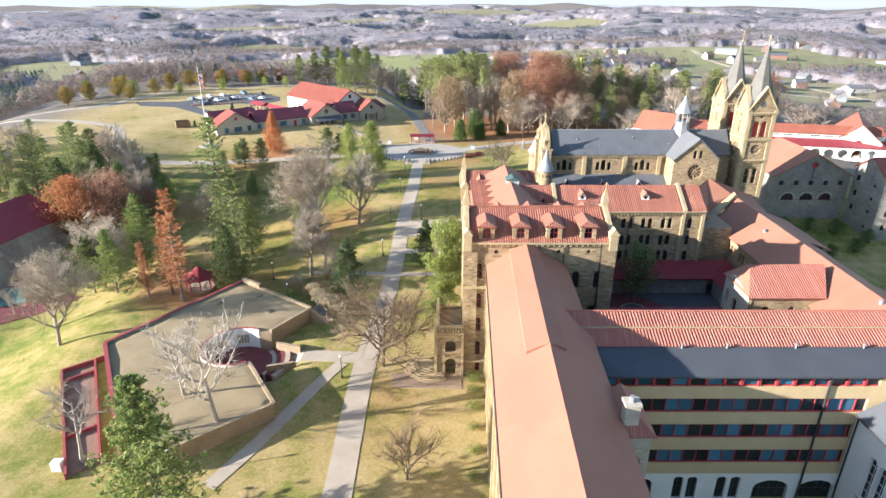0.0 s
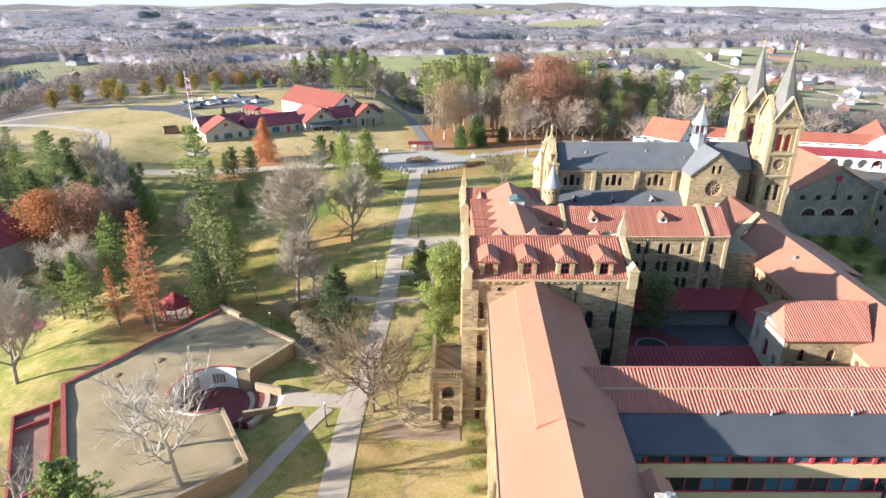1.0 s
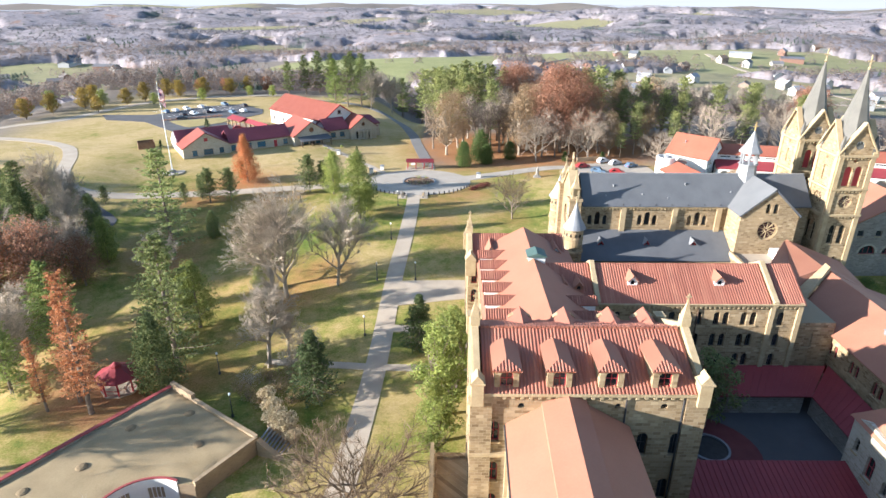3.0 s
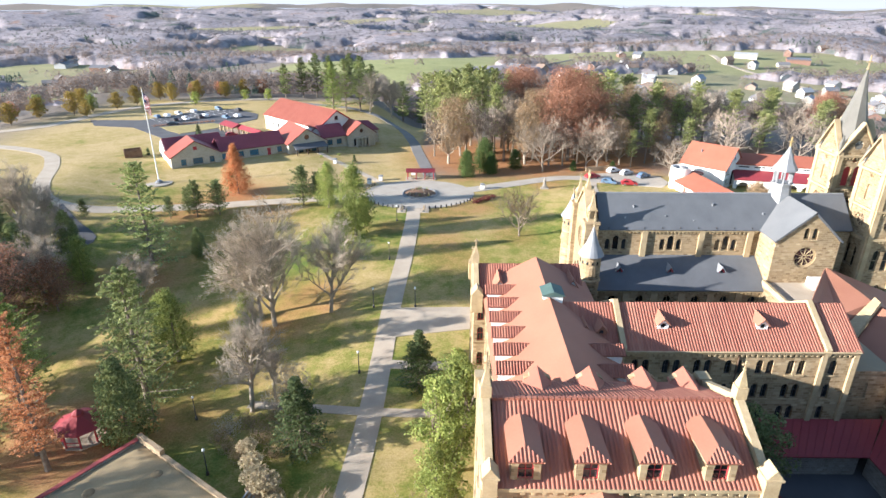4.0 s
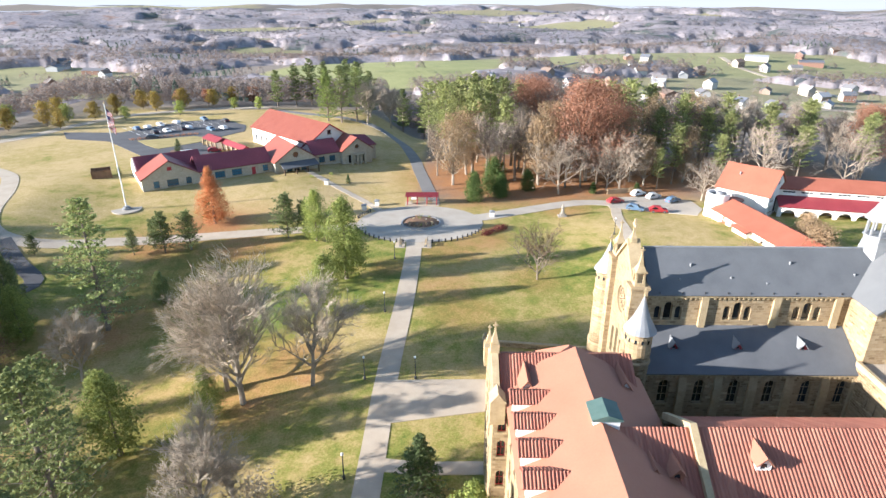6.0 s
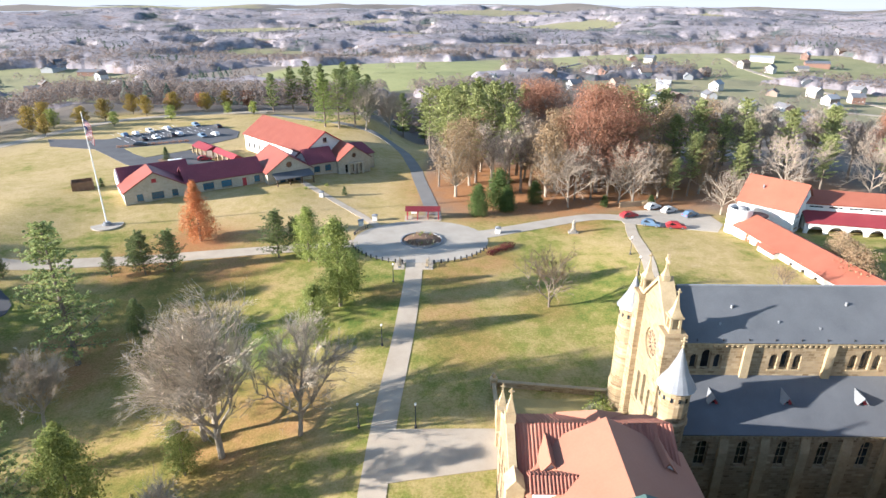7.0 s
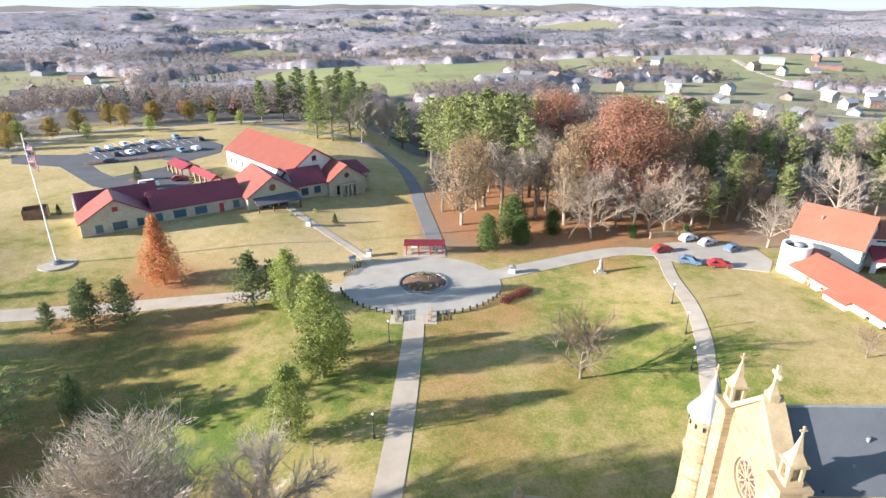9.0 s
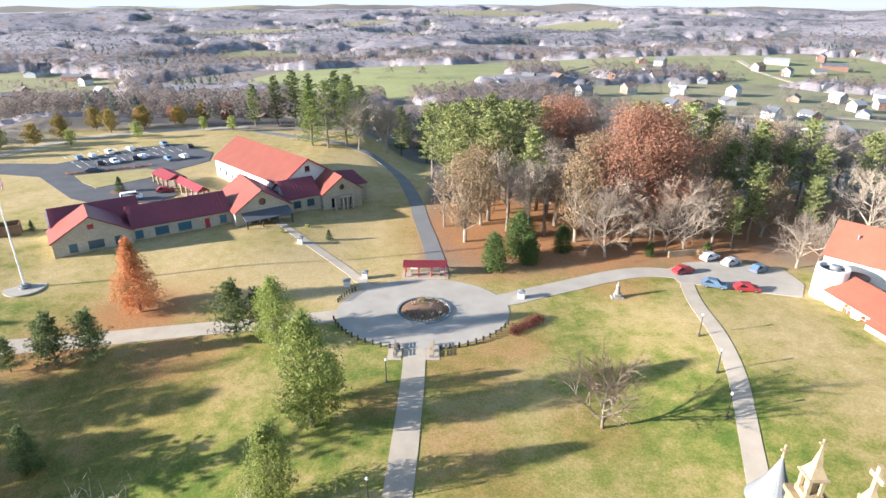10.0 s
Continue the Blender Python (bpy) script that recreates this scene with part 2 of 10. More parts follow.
def paint_by_object(name, colors, rough=0.35, spec=0.5):
    m = Mat(name, rough, 0.0, spec)
    r = m.n("ShaderNodeValToRGB")
    r.color_ramp.interpolation = "CONSTANT"
    el = r.color_ramp.elements
    while len(el) < len(colors):
        el.new(0.5)
    for i, (e, c) in enumerate(zip(el, colors)):
        e.position = i / len(colors)
        e.color = (*c, 1)
    m.link(m.object_random(), r.inputs[0])
    m.color(r.outputs[0])
    return m.mat

# ---------------------------------------------------------------- building blocks
def thing(name, x=0.0, y=0.0, z=0.0, turn=0.0, label="", category="", group=""):
    ob = new(name)
    ob.matrix_basis = pose(x, y, z, 0, 0, turn)
    return tagged(ob, label, category, group)


def mesh_from(verts, faces, material, smooth=False):
    me = bpy.data.meshes.new("mesh")
    me.from_pydata(verts, [], faces)
    me.materials.append(material)
    if smooth:
        me.polygons.foreach_set("use_smooth", [True] * len(me.polygons))
    me.update()
    return me


class Geo:
    """Collects plain solids into one mesh."""

    def __init__(self):
        self.v, self.f = [], []

    def add(self, verts, faces):
        k = len(self.v)
        self.v += [tuple(p) for p in verts]
        self.f += [tuple(i + k for i in f) for f in faces]
        return self

    def box(self, x0, x1, y0, y1, z0, z1):
        return self.add([(x, y, z) for z in (z0, z1) for y in (y0, y1) for x in (x0, x1)],
                        [(0, 2, 3, 1), (4, 5, 7, 6), (0, 1, 5, 4), (1, 3, 7, 5), (3, 2, 6, 7), (2, 0, 4, 6)])

    def prism(self, ring, offset):
        """A ring of points pushed by offset, closed at both ends."""
        n = len(ring)
        o = Vector(offset)
        verts = [Vector(p) for p in ring] + [Vector(p) + o for p in ring]
        faces = [tuple(range(n - 1, -1, -1)), tuple(range(n, 2 * n))]
        faces += [(i, (i + 1) % n, n + (i + 1) % n, n + i) for i in range(n)]
        return self.add(verts, faces)

    def slab(self, quad, thick):
        """A flat polygon given thickness against its normal."""
        q = [Vector(p) for p in quad]
        nrm = (q[1] - q[0]).cross(q[2] - q[0]).normalized()
        return self.prism([p - nrm * thick for p in q], nrm * thick)

    def lathe(self, x, y, profile, sides=12, turn=0.0, cap=True):
        """Rings of (radius, z) about an upright axis."""
        verts = []
        for r, z in profile:
            verts += [(x + r * math.cos(turn + 2 * math.pi * i / sides), y + r * math.sin(turn + 2 * math.pi * i / sides), z) for i in range(sides)]
        faces = []
        for k in range(len(profile) - 1):
            for i in range(sides):
                a, b = k * sides + i, k * sides + (i + 1) % sides
                faces.append((a, b, b + sides, a + sides))
        if cap:
            faces.append(tuple(range(sides - 1, -1, -1)))
            faces.append(tuple(range((len(profile) - 1) * sides, len(profile) * sides)))
        return self.add(verts, faces)

    def tube(self, a, b, r0, r1, sides=5):
        a, b = Vector(a), Vector(b)
        d = (b - a).normalized()
        u = d.orthogonal().normalized()
        w = d.cross(u)
        verts = []
        for c, r in ((a, r0), (b, r1)):
            verts += [c + (u * math.cos(2 * math.pi * i / sides) + w * math.sin(2 * math.pi * i / sides)) * r for i in range(sides)]
        faces = [(i, (i + 1) % sides, sides + (i + 1) % sides, sides + i) for i in range(sides)]
        faces += [tuple(range(sides - 1, -1, -1)), tuple(range(sides, 2 * sides))]
        return self.add(verts, faces)

    def mesh(self, material, smooth=False):
        return mesh_from(self.v, self.f, material, smooth)


def part(name, geo, material, parent, label="", smooth=False, m=None):
    """One mesh object under a thing or a part; geo is a Geo or a mesh."""
    me = geo.mesh(material, smooth) if isinstance(geo, Geo) else geo
    ob = new(name, me)
    ob.parent = parent
    if m is not None:
        ob.matrix_basis = m
    return tagged(ob, label)


def solid(name, geo, material, label, category, kind="", group="", smooth=False):
    ob = new(name, geo.mesh(material, smooth) if isinstance(geo, Geo) else geo)
    return tagged(ob, label, category, group, kind)


def arch_ring(w, h, rise=None, n=7):
    """The outline of an opening with a round head, from its sill's middle."""
    r = w / 2 if rise is None else rise
    pts = [(-w / 2, 0.0), (w / 2, 0.0)]
    if r > 0:
        for i in range(n + 1):
            a = math.pi * i / n
            pts.append((w / 2 * math.cos(a), h - r + r * math.sin(a)))
    else:
        pts += [(w / 2, h), (-w / 2, h)]
    return pts


def wall(name, parent, origin, run, outline, holes, thick, material, label=""):
    """A wall of given thickness. outline and holes are rings of (along, up) from origin; run is the way along, and the
    wall's outside lies to the right of run. Openings go right through."""
    origin, run = Vector(origin), Vector(run).normalized()
    up = Vector((0, 0, 1))
    back = up.cross(run).normalized()
    loops = [[Vector((a, b, 0)) for a, b in ring] for ring in [outline] + holes]
    from mathutils.geometry import tessellate_polygon
    flat = [p for l in loops for p in l]
    tris = tessellate_polygon(loops)
    put = [origin + run * p.x + up * p.y for p in flat]
    k = len(flat)
    verts = put + [p + back * thick for p in put]
    faces = []
    for t in tris:
        a, b, c = (flat[i] for i in t)
        if (b - a).cross(c - a).z < 0:
            t = (t[0], t[2], t[1])
        faces.append(tuple(t))
        faces.append((t[2] + k, t[1] + k, t[0] + k))
    s = 0
    for li, l in enumerate(loops):
        n = len(l)
        area = sum(l[i].x * l[(i + 1) % n].y - l[(i + 1) % n].x * l[i].y for i in range(n))
        ccw = area > 0
        for i in range(n):
            a, b = s + i, s + (i + 1) % n
            f = (a, a + k, b + k, b)
            if (li == 0) != ccw:
                f = f[::-1]
            faces.append(f)
        s += n
    return part(name, mesh_from(verts, faces, material), None, parent, label)


_window_sets = {}


def window_set(w, h, rise, frame_mat, glass, bars):
    """The shared meshes of a window: frame, pane, sill; local x along, y inward, z up."""
    key = (w, h, rise, frame_mat.name, glass.name, bars)
    if key in _window_sets:
        return _window_sets[key]
    ring = arch_ring(w, h, rise)
    inner = [(x * (1 - 0.16 / w), 0.08 + z * (1 - 0.16 / h)) for x, z in ring]
    n = len(ring)
    g = Geo()
    verts = [(x, 0.0, z) for x, z in ring] + [(x, 0.0, z) for x, z in inner] + [(x, 0.09, z) for x, z in inner]
    faces = [(i, (i + 1) % n, n + (i + 1) % n, n + i) for i in range(n)]
    faces += [(n + i, n + (i + 1) % n, 2 * n + (i + 1) % n, 2 * n + i) for i in range(n)]
    g.add(verts, faces)
    t = 0.05
    for i in range(1, bars[0] + 1):
        x = -w / 2 + w * i / (bars[0] + 1)
        g.box(x - t / 2, x + t / 2, 0.01, 0.07, 0.05, h - 0.1 - (0 if rise == 0 else abs(x) * 0.6))
    for i in range(1, bars[1] + 1):
        z = h * i / (bars[1] + 1)
        g.box(-w / 2 + 0.05, w / 2 - 0.05, 0.012, 0.068, z - t / 2, z + t / 2)
    pane = Geo().add([(x, 0.06, z) for x, z in ring], [tuple(range(n))])
    sill = Geo().box(-w / 2 - 0.12, w / 2 + 0.12, -0.42, 0.02, -0.16, -0.003)
    _window_sets[key] = (g.mesh(frame_mat), pane.mesh(glass), sill.mesh(SAND_TRIM))
    return _window_sets[key]


def windows(parent, origin, run, spots, w, h, rise=None, frame_mat=None, glass=None, bars=(1, 1), deep=0.3, sill=True, name="window"):
    """Windows at spots (along, sill height), set back in the wall's openings. Returns the rings for wall()."""
    frame_mat, glass = frame_mat or RED_PAINT, glass or GLASS
    origin, run = Vector(origin), Vector(run).normalized()
    back = Vector((0, 0, 1)).cross(run).normalized()
    fm, pm, sm = window_set(w, h, rise, frame_mat, glass, bars)
    rings = []
    ang = math.degrees(math.atan2(run.y, run.x))
    for a, z in spots:
        p = origin + run * a + Vector((0, 0, z)) + back * deep
        win = part(name, fm, None, parent, m=pose(p.x, p.y, p.z, 0, 0, ang))
        part("pane", pm, None, win)
        if sill:
            part("sill", sm, None, win)
        rings.append([(a + x, z + zz) for x, zz in arch_ring(w, h, rise)])
    return rings


def tiled_slope(parent, corners, material, pitch=0.34, name="roof", label="", rise=0.06, thick=0.22):
    """A roof slope of barrel tile. corners: eave start, eave end, ridge end, ridge start, seen from outside with the eave
    below and running to the right. Columns run up the slope, each clipped to the corners' outline."""
    a, b, c, d = (Vector(p) for p in corners)
    run = (b - a).normalized()
    nrm = (b - a).cross(d - a) if (d - a).length > 1e-6 else (b - a).cross(c - a)
    nrm = nrm.normalized()
    upv = nrm.cross(run).normalized()
    pts = [((p - a).dot(run), (p - a).dot(upv)) for p in (a, b, c, d)]
    lo, hi = min(p[0] for p in pts), max(p[0] for p in pts)

    def span(u):
        ys = []
        for i in range(4):
            (x0, y0), (x1, y1) = pts[i], pts[(i + 1) % 4]
            if abs(x1 - x0) > 1e-9 and min(x0, x1) - 1e-6 <= u <= max(x0, x1) + 1e-6:
                ys.append(y0 + (y1 - y0) * (u - x0) / (x1 - x0))
        return (min(ys), max(ys)) if ys else (0, 0)

    n = max(1, round((hi - lo) / pitch))
    step = (hi - lo) / n
    g = Geo()
    prof = [(0.0, 0.0), (0.12, 0.75), (0.32, 1.0), (0.52, 0.75), (0.64, 0.0), (1.0, 0.0)]
    for i in range(n):
        u0 = lo + i * step
        verts = []
        for fx, fz in prof:
            u = min(hi - 1e-4, max(lo + 1e-4, u0 + fx * step))
            s0, s1 = span(u)
            base = a + run * (u0 + fx * step) + nrm * (fz * rise)
            verts += [base + upv * s0, base + upv * s1]
        g.add(verts, [(2 * k, 2 * k + 2, 2 * k + 3, 2 * k + 1) for k in range(len(prof) - 1)])
    deck = Geo().slab([a - nrm * 0.01, b - nrm * 0.01, c - nrm * 0.01] + ([d - nrm * 0.01] if (d - c).length > 1e-6 else []), thick)
    ob = part(name, deck, material, parent, label)
    tiles = part("tiles", g, material, ob)
    tagged(tiles, kind="stuff")
    return ob


def plain_slope(parent, corners, material, thick=0.22, name="roof", label="", seams=0.0):
    """A smooth roof slope; seams gives the spacing of standing seams up the slope."""
    q = [Vector(p) for p in corners]
    ob = part(name, Geo().slab(q, thick), material, parent, label)
    if seams:
        a, b, c, d = q if len(q) == 4 else (*q, q[2])
        nrm = (b - a).cross(c - a).normalized()
        n = int((b - a).length / seams)
        g = Geo()
        for i in range(1, n):
            f = i / n
            lo_p, hi_p = a.lerp(b, f), d.lerp(c, f)
            run = (b - a).normalized() * 0.03
            g.prism([lo_p - run, lo_p + run, lo_p + run + nrm * 0.06, lo_p - run + nrm * 0.06], hi_p - lo_p)
        if g.v:
            tagged(part("seams", g, material, ob), kind="stuff")
    return ob


def finial(g, x, y, z, s=1.0):
    """A stepped stone pinnacle with a small cross, added to g."""
    g.box(x - 0.55 * s, x + 0.55 * s, y - 0.55 * s, y + 0.55 * s, z, z + 1.3 * s)
    g.lathe(x, y, [(0.62 * s, z + 1.3 * s), (0.62 * s, z + 1.5 * s), (0.12 * s, z + 3.1 * s), (0.2 * s, z + 3.2 * s), (0.06 * s, z + 3.4 * s)], 4, math.pi / 4)
    g.box(x - 0.08 * s, x + 0.08 * s, y - 0.08 * s, y + 0.08 * s, z + 3.2 * s, z + 4.2 * s)
    g.box(x - 0.32 * s, x + 0.32 * s, y - 0.07 * s, y + 0.07 * s, z + 3.7 * s, z + 3.88 * s)


def corbels(g, p0, p1, out, z, step=0.8, size=0.3):
    """A corbel table along a wall head, from p0 to p1 (x, y); out points away from the wall."""
    a, b, o = Vector((*p0, 0)), Vector((*p1, 0)), Vector((*out, 0))
    n = int((b - a).length / step)
    d = (b - a).normalized()
    ring = [a + Vector((0, 0, z)), b + Vector((0, 0, z)), b + Vector((0, 0, z + 0.32)), a + Vector((0, 0, z + 0.32))]
    g.prism(ring, o * 0.38)
    for i in range(n):
        c = a + d * (step * (i + 0.5)) + Vector((0, 0, z - 0.36))
        w = d * size / 2
        g.prism([c - w, c + w, c + w + Vector((0, 0, 0.36)), c - w + Vector((0, 0, 0.36))], o * 0.26)


def smoothstep(a, b, t):
    t = min(1.0, max(0.0, (t - a) / (b - a)))
    return t * t * (3 - 2 * t)


def bump2(x, y, cx, cy, sx, sy):
    return math.exp(-((x - cx) / sx) ** 2 - ((y - cy) / sy) ** 2)


def ground_height(x, y):
    """The lie of the land: the abbey's hilltop, a hollow beside the walk, and rolling country beyond."""
    z = 1.0 + 3.2 * smoothstep(115, 172, y)
    z += 2.0 * smoothstep(20, 44, x) * smoothstep(140, 180, y) * (1 - smoothstep(190, 225, y))
    z -= 4.6 * bump2(x, y, -64, 156, 26, 26) + 2.0 * bump2(x, y, -40, 128, 24, 22)
    z += 2.6 * smoothstep(-84, -112, x) * smoothstep(168, 196, y) * (1 - smoothstep(206, 244, y))
    z += 0.6 * smoothstep(-62, -92, x) * smoothstep(160, 196, y)
    z += 1.8 * smoothstep(-20, -50, x) * smoothstep(205, 232, y)
    z -= 5.5 * smoothstep(-56, -84, x) * (1 - smoothstep(120, 165, y))
    z -= 5.0 * smoothstep(60, 80, x) * (1 - smoothstep(150, 178, y))
    z -= 1.7 * (1 - smoothstep(5.8, 8.4, math.hypot(x + 31.6, y - 80.4)))
    brow = 262 + 88 * smoothstep(-12, -48, x)
    far = smoothstep(brow, brow + 190, y)
    far = max(far, smoothstep(-168, -300, x), smoothstep(110, 260, x), smoothstep(0, -200, y))
    if far > 0:
        amp = 17.0 + 12.0 * smoothstep(600, 2200, math.hypot(x, y))
        hills = -27.0 + amp * 1.25 * noise.noise(Vector((x / 420 + 3.1, y / 330 + 1.7, 0.3))) + 0.16 * amp * noise.noise(Vector((x / 150, y / 150, 7.3)))
        hills += 12.0 * bump2(x, y, -40, 800, 210, 170) + 6.0 * bump2(x, y, 260, 850, 220, 160)
        z = z * (1 - far) + hills * far
    return z

# ---------------------------------------------------------------- ground, roads and paths
FIELDS = [  # centre x, y, half sizes, turn in degrees, greenness
    (-70, 715, 115, 125, 0, 1.0), (60, 800, 60, 60, 0, 0.9), (180, 800, 90, 70, 0, 0.7), (340, 790, 110, 80, 10, 0.75),
    (-320, 570, 75, 80, 0, 1.0), (-75, 1390, 110, 120, 0, 0.25), (420, 1150, 160, 90, 0, 0.35), (-300, 1050, 90, 70, 20, 0.6),
    (250, 1900, 260, 130, 0, 0.5), (-500, 1700, 200, 110, 0, 0.5), (700, 2300, 300, 160, 0, 0.45), (-60, 2700, 330, 150, 0, 0.5),
    (260, 600, 175, 105, 0, 0.4), (350, 830, 230, 110, 0, 0.7), (150, 880, 120, 60, 0, 0.85), (-430, 720, 110, 90, 0, 0.55), (-480, 760, 90, 70, 0, 0.7), (-900, 2500, 330, 160, 0, 0.45), (1300, 3200, 420, 200, 0, 0.4),
    (330, 560, 60, 60, 0, 0.3), (560, 800, 120, 90, 0, 0.5), (-1500, 3600, 500, 220, 0, 0.4), (200, 2850, 600, 130, 0, 0.3),
    (-180, 980, 70, 40, 15, 0.3), (-420, 1250, 140, 60, -10, 0.35), (130, 1180, 130, 45, 8, 0.3), (620, 1350, 190, 80, 12, 0.3), (330, 1560, 150, 60, 0, 0.25), (-250, 1900, 200, 80, 10, 0.3), (60, 2200, 220, 80, -8, 0.25),
    (800, 1750, 220, 90, 0, 0.3), (-800, 1500, 200, 90, 0, 0.35), (-140, 560, 60, 30, 20, 0.35)]


def field_at(x, y):
    best, green = 0.0, 0.0
    for cx, cy, rx, ry, turn, g in FIELDS:
        c, s = math.cos(radians(turn)), math.sin(radians(turn))
        u, v = ((x - cx) * c + (y - cy) * s) / rx, (-(x - cx) * s + (y - cy) * c) / ry
        d = math.hypot(u, v) + 0.25 * noise.noise(Vector((x / 60, y / 60, 2.2)))
        k = 1 - smoothstep(0.92, 1.0, d)
        if k > best:
            best, green = k, g
    return best, green


def in_campus(x, y):
    """1 on the kept grounds, 0 in the country round them."""
    e = 14 * noise.noise(Vector((x / 40, y / 40, 5.0)))
    k = smoothstep(-178, -150, x + e)
    k *= 1 - smoothstep(110, 135, x + e)
    top = 222 if x > -8 else 345
    k *= 1 - smoothstep(top - 6, top + 8, y + 0.4 * e)
    return k


LITTER = [(16, 246, 34, 1.0), (50, 246, 30, 1.0), (90, 250, 34, 0.8), (30, 236, 22, 0.9), (8, 232, 16, 0.8), (-58, 203, 11, 0.95), (-64, 160, 14, 0.5), (-50, 108, 13, 0.95), (-38, 122, 14, 0.2), (-56, 196, 24, 0.35), (-30, 143, 14, 0.4),
          (-8, 72, 5, 0.3), (16, 173, 7, 0.3), (-52, 180, 20, 0.3), (-62, 122, 16, 0.3), (6, 222, 9, 0.6), (24, 224, 10, 0.6), (-10, 66, 10, 0.15), (-45, 140, 14, 0.2),
          (0, 186, 9, 0.45), (7, 193, 8, 0.55), (-13, 178, 5, 0.5), (-67, 191, 10, 0.7), (-47, 190, 10, 0.7), (30, 214, 8, 0.5), (-25, 146, 8, 0.65), (-64, 157, 8, 0.75), (-31, 138, 7, 0.6), (-1, 170, 8, 0.4), (2, 160, 8, 0.35), (-38, 112, 8, 0.5)]


def zone(x, y):
    """Fractions of leaf litter, field green and woodland floor."""
    lit = 0.0
    for cx, cy, r, k in LITTER:
        d = math.hypot(x - cx, (y - cy)) / r
        lit = max(lit, k * (1 - smoothstep(0.45, 1.15, d)))
    campus = in_campus(x, y)
    f, g = field_at(x, y)
    wood = (1 - campus) * (1 - f)
    return lit, g * f * (1 - campus), wood


def dormant(x, y):
    """How far the turf has gone tan: most on the upper lawns, least in the hollow."""
    k = 0.55
    k += 0.55 * smoothstep(196, 215, y) * smoothstep(5, -25, x)
    k += 0.30 * bump2(x, y, -2, 60, 12, 30) + 0.32 * bump2(x, y, 54, 190, 16, 28) + 0.16 * bump2(x, y, 24, 200, 22, 14)
    k -= 0.30 * bump2(x, y, -48, 172, 26, 16) + 0.22 * bump2(x, y, 18, 182, 16, 22) + 0.15 * bump2(x, y, -40, 140, 18, 30)
    return min(1.0, max(0.0, k))


def axis(lo, hi, a, b, fine, grow):
    """Steps of fine size between a and b, growing outwards to lo and hi."""
    pts = list(np.arange(a, b + 0.01, fine))
    s, p = fine, b
    while p < hi:
        s *= grow
        p += s
        pts.append(min(p, hi))
    s, p = fine, a
    while p > lo:
        s *= grow
        p -= s
        pts.insert(0, max(p, lo))
    return pts


def build_ground():
    xs = axis(-4700, 4700, -150, 130, 2.5, 1.07)
    ys = axis(-700, 4750, 30, 300, 2.5, 1.045)
    nx, ny = len(xs), len(ys)
    verts = [(x, y, ground_height(x, y)) for y in ys for x in xs]
    faces = [(j * nx + i, j * nx + i + 1, (j + 1) * nx + i + 1, (j + 1) * nx + i) for j in range(ny - 1) for i in range(nx - 1)]
    m = Mat("turf", 0.95, 0.0, 0.15)
    p = m.world_pos()
    att = m.n("ShaderNodeAttribute")
    att.attribute_name = "zone"
    sep = m.n("ShaderNodeSeparateColor")
    m.link(att.outputs["Color"], sep.inputs[0])
    broad = m.noise(p, 0.045, 5, 0.6)
    mid = m.noise(p, 0.35, 4, 0.6)
    fine = m.noise(p, 3.5, 4, 0.65)
    blend = m.math("ADD", m.math("MULTIPLY", broad, 0.45), m.math("ADD", m.math("MULTIPLY", mid, 0.33), m.math("MULTIPLY", fine, 0.22)))
    lively = m.math("ADD", m.math("MULTIPLY", m.math("SUBTRACT", blend, 0.5), 1.45), 0.5)
    green = m.math("SUBTRACT", lively, m.math("MULTIPLY", m.math("SUBTRACT", att.outputs["Alpha"], 0.5), -0.30))
    speck = m.ramp(m.noise(p, 2.2, 6, 0.75), [(0.40, (0.84, 0.82, 0.76)), (0.62, (1.08, 1.08, 1.08))])
    lawn = m.ramp(green, [(0.34, (0.105, 0.15, 0.028)), (0.45, (0.22, 0.22, 0.055)), (0.56, (0.36, 0.285, 0.115)), (0.72, (0.46, 0.35, 0.18))])
    leaves = m.ramp(fine, [(0.3, (0.25, 0.11, 0.045)), (0.7, (0.42, 0.22, 0.10))])
    # valley field green lightened, haze painted into the colour
    field = m.ramp(blend, [(0.35, (0.22, 0.235, 0.10)), (0.65, (0.32, 0.315, 0.15))])
    dry = m.ramp(blend, [(0.35, (0.23, 0.19, 0.125)), (0.65, (0.31, 0.265, 0.18))])
    floor = m.ramp(fine, [(0.3, (0.17, 0.145, 0.12)), (0.7, (0.23, 0.20, 0.17))])
    litter_edge = m.math("MULTIPLY", sep.outputs[0], m.math("ADD", 0.35, m.math("MULTIPLY", mid, 1.3)))
    c = m.mix(sep.outputs[2], m.mix(1.0, lawn, speck, "MULTIPLY"), floor)
    c = m.mix(litter_edge, c, leaves)
    c = m.mix(m.ramp(sep.outputs[1], [(0.02, (0, 0, 0)), (0.08, (1, 1, 1))]), c, m.mix(sep.outputs[1], dry, field))
    m.color(c).bump(fine, 0.5, 0.08)
    me = mesh_from(verts, faces, m.mat, True)
    col = me.color_attributes.new("zone", "FLOAT_COLOR", "POINT")
    data = []
    for x, y, z in verts:
        data += [*zone(x, y), dormant(x, y)]
    col.data.foreach_set("color", data)
    ob = new("ground", me)
    tagged(ob, "grassy hilltop and rolling autumn country", "ground", kind="structure")


build_ground()


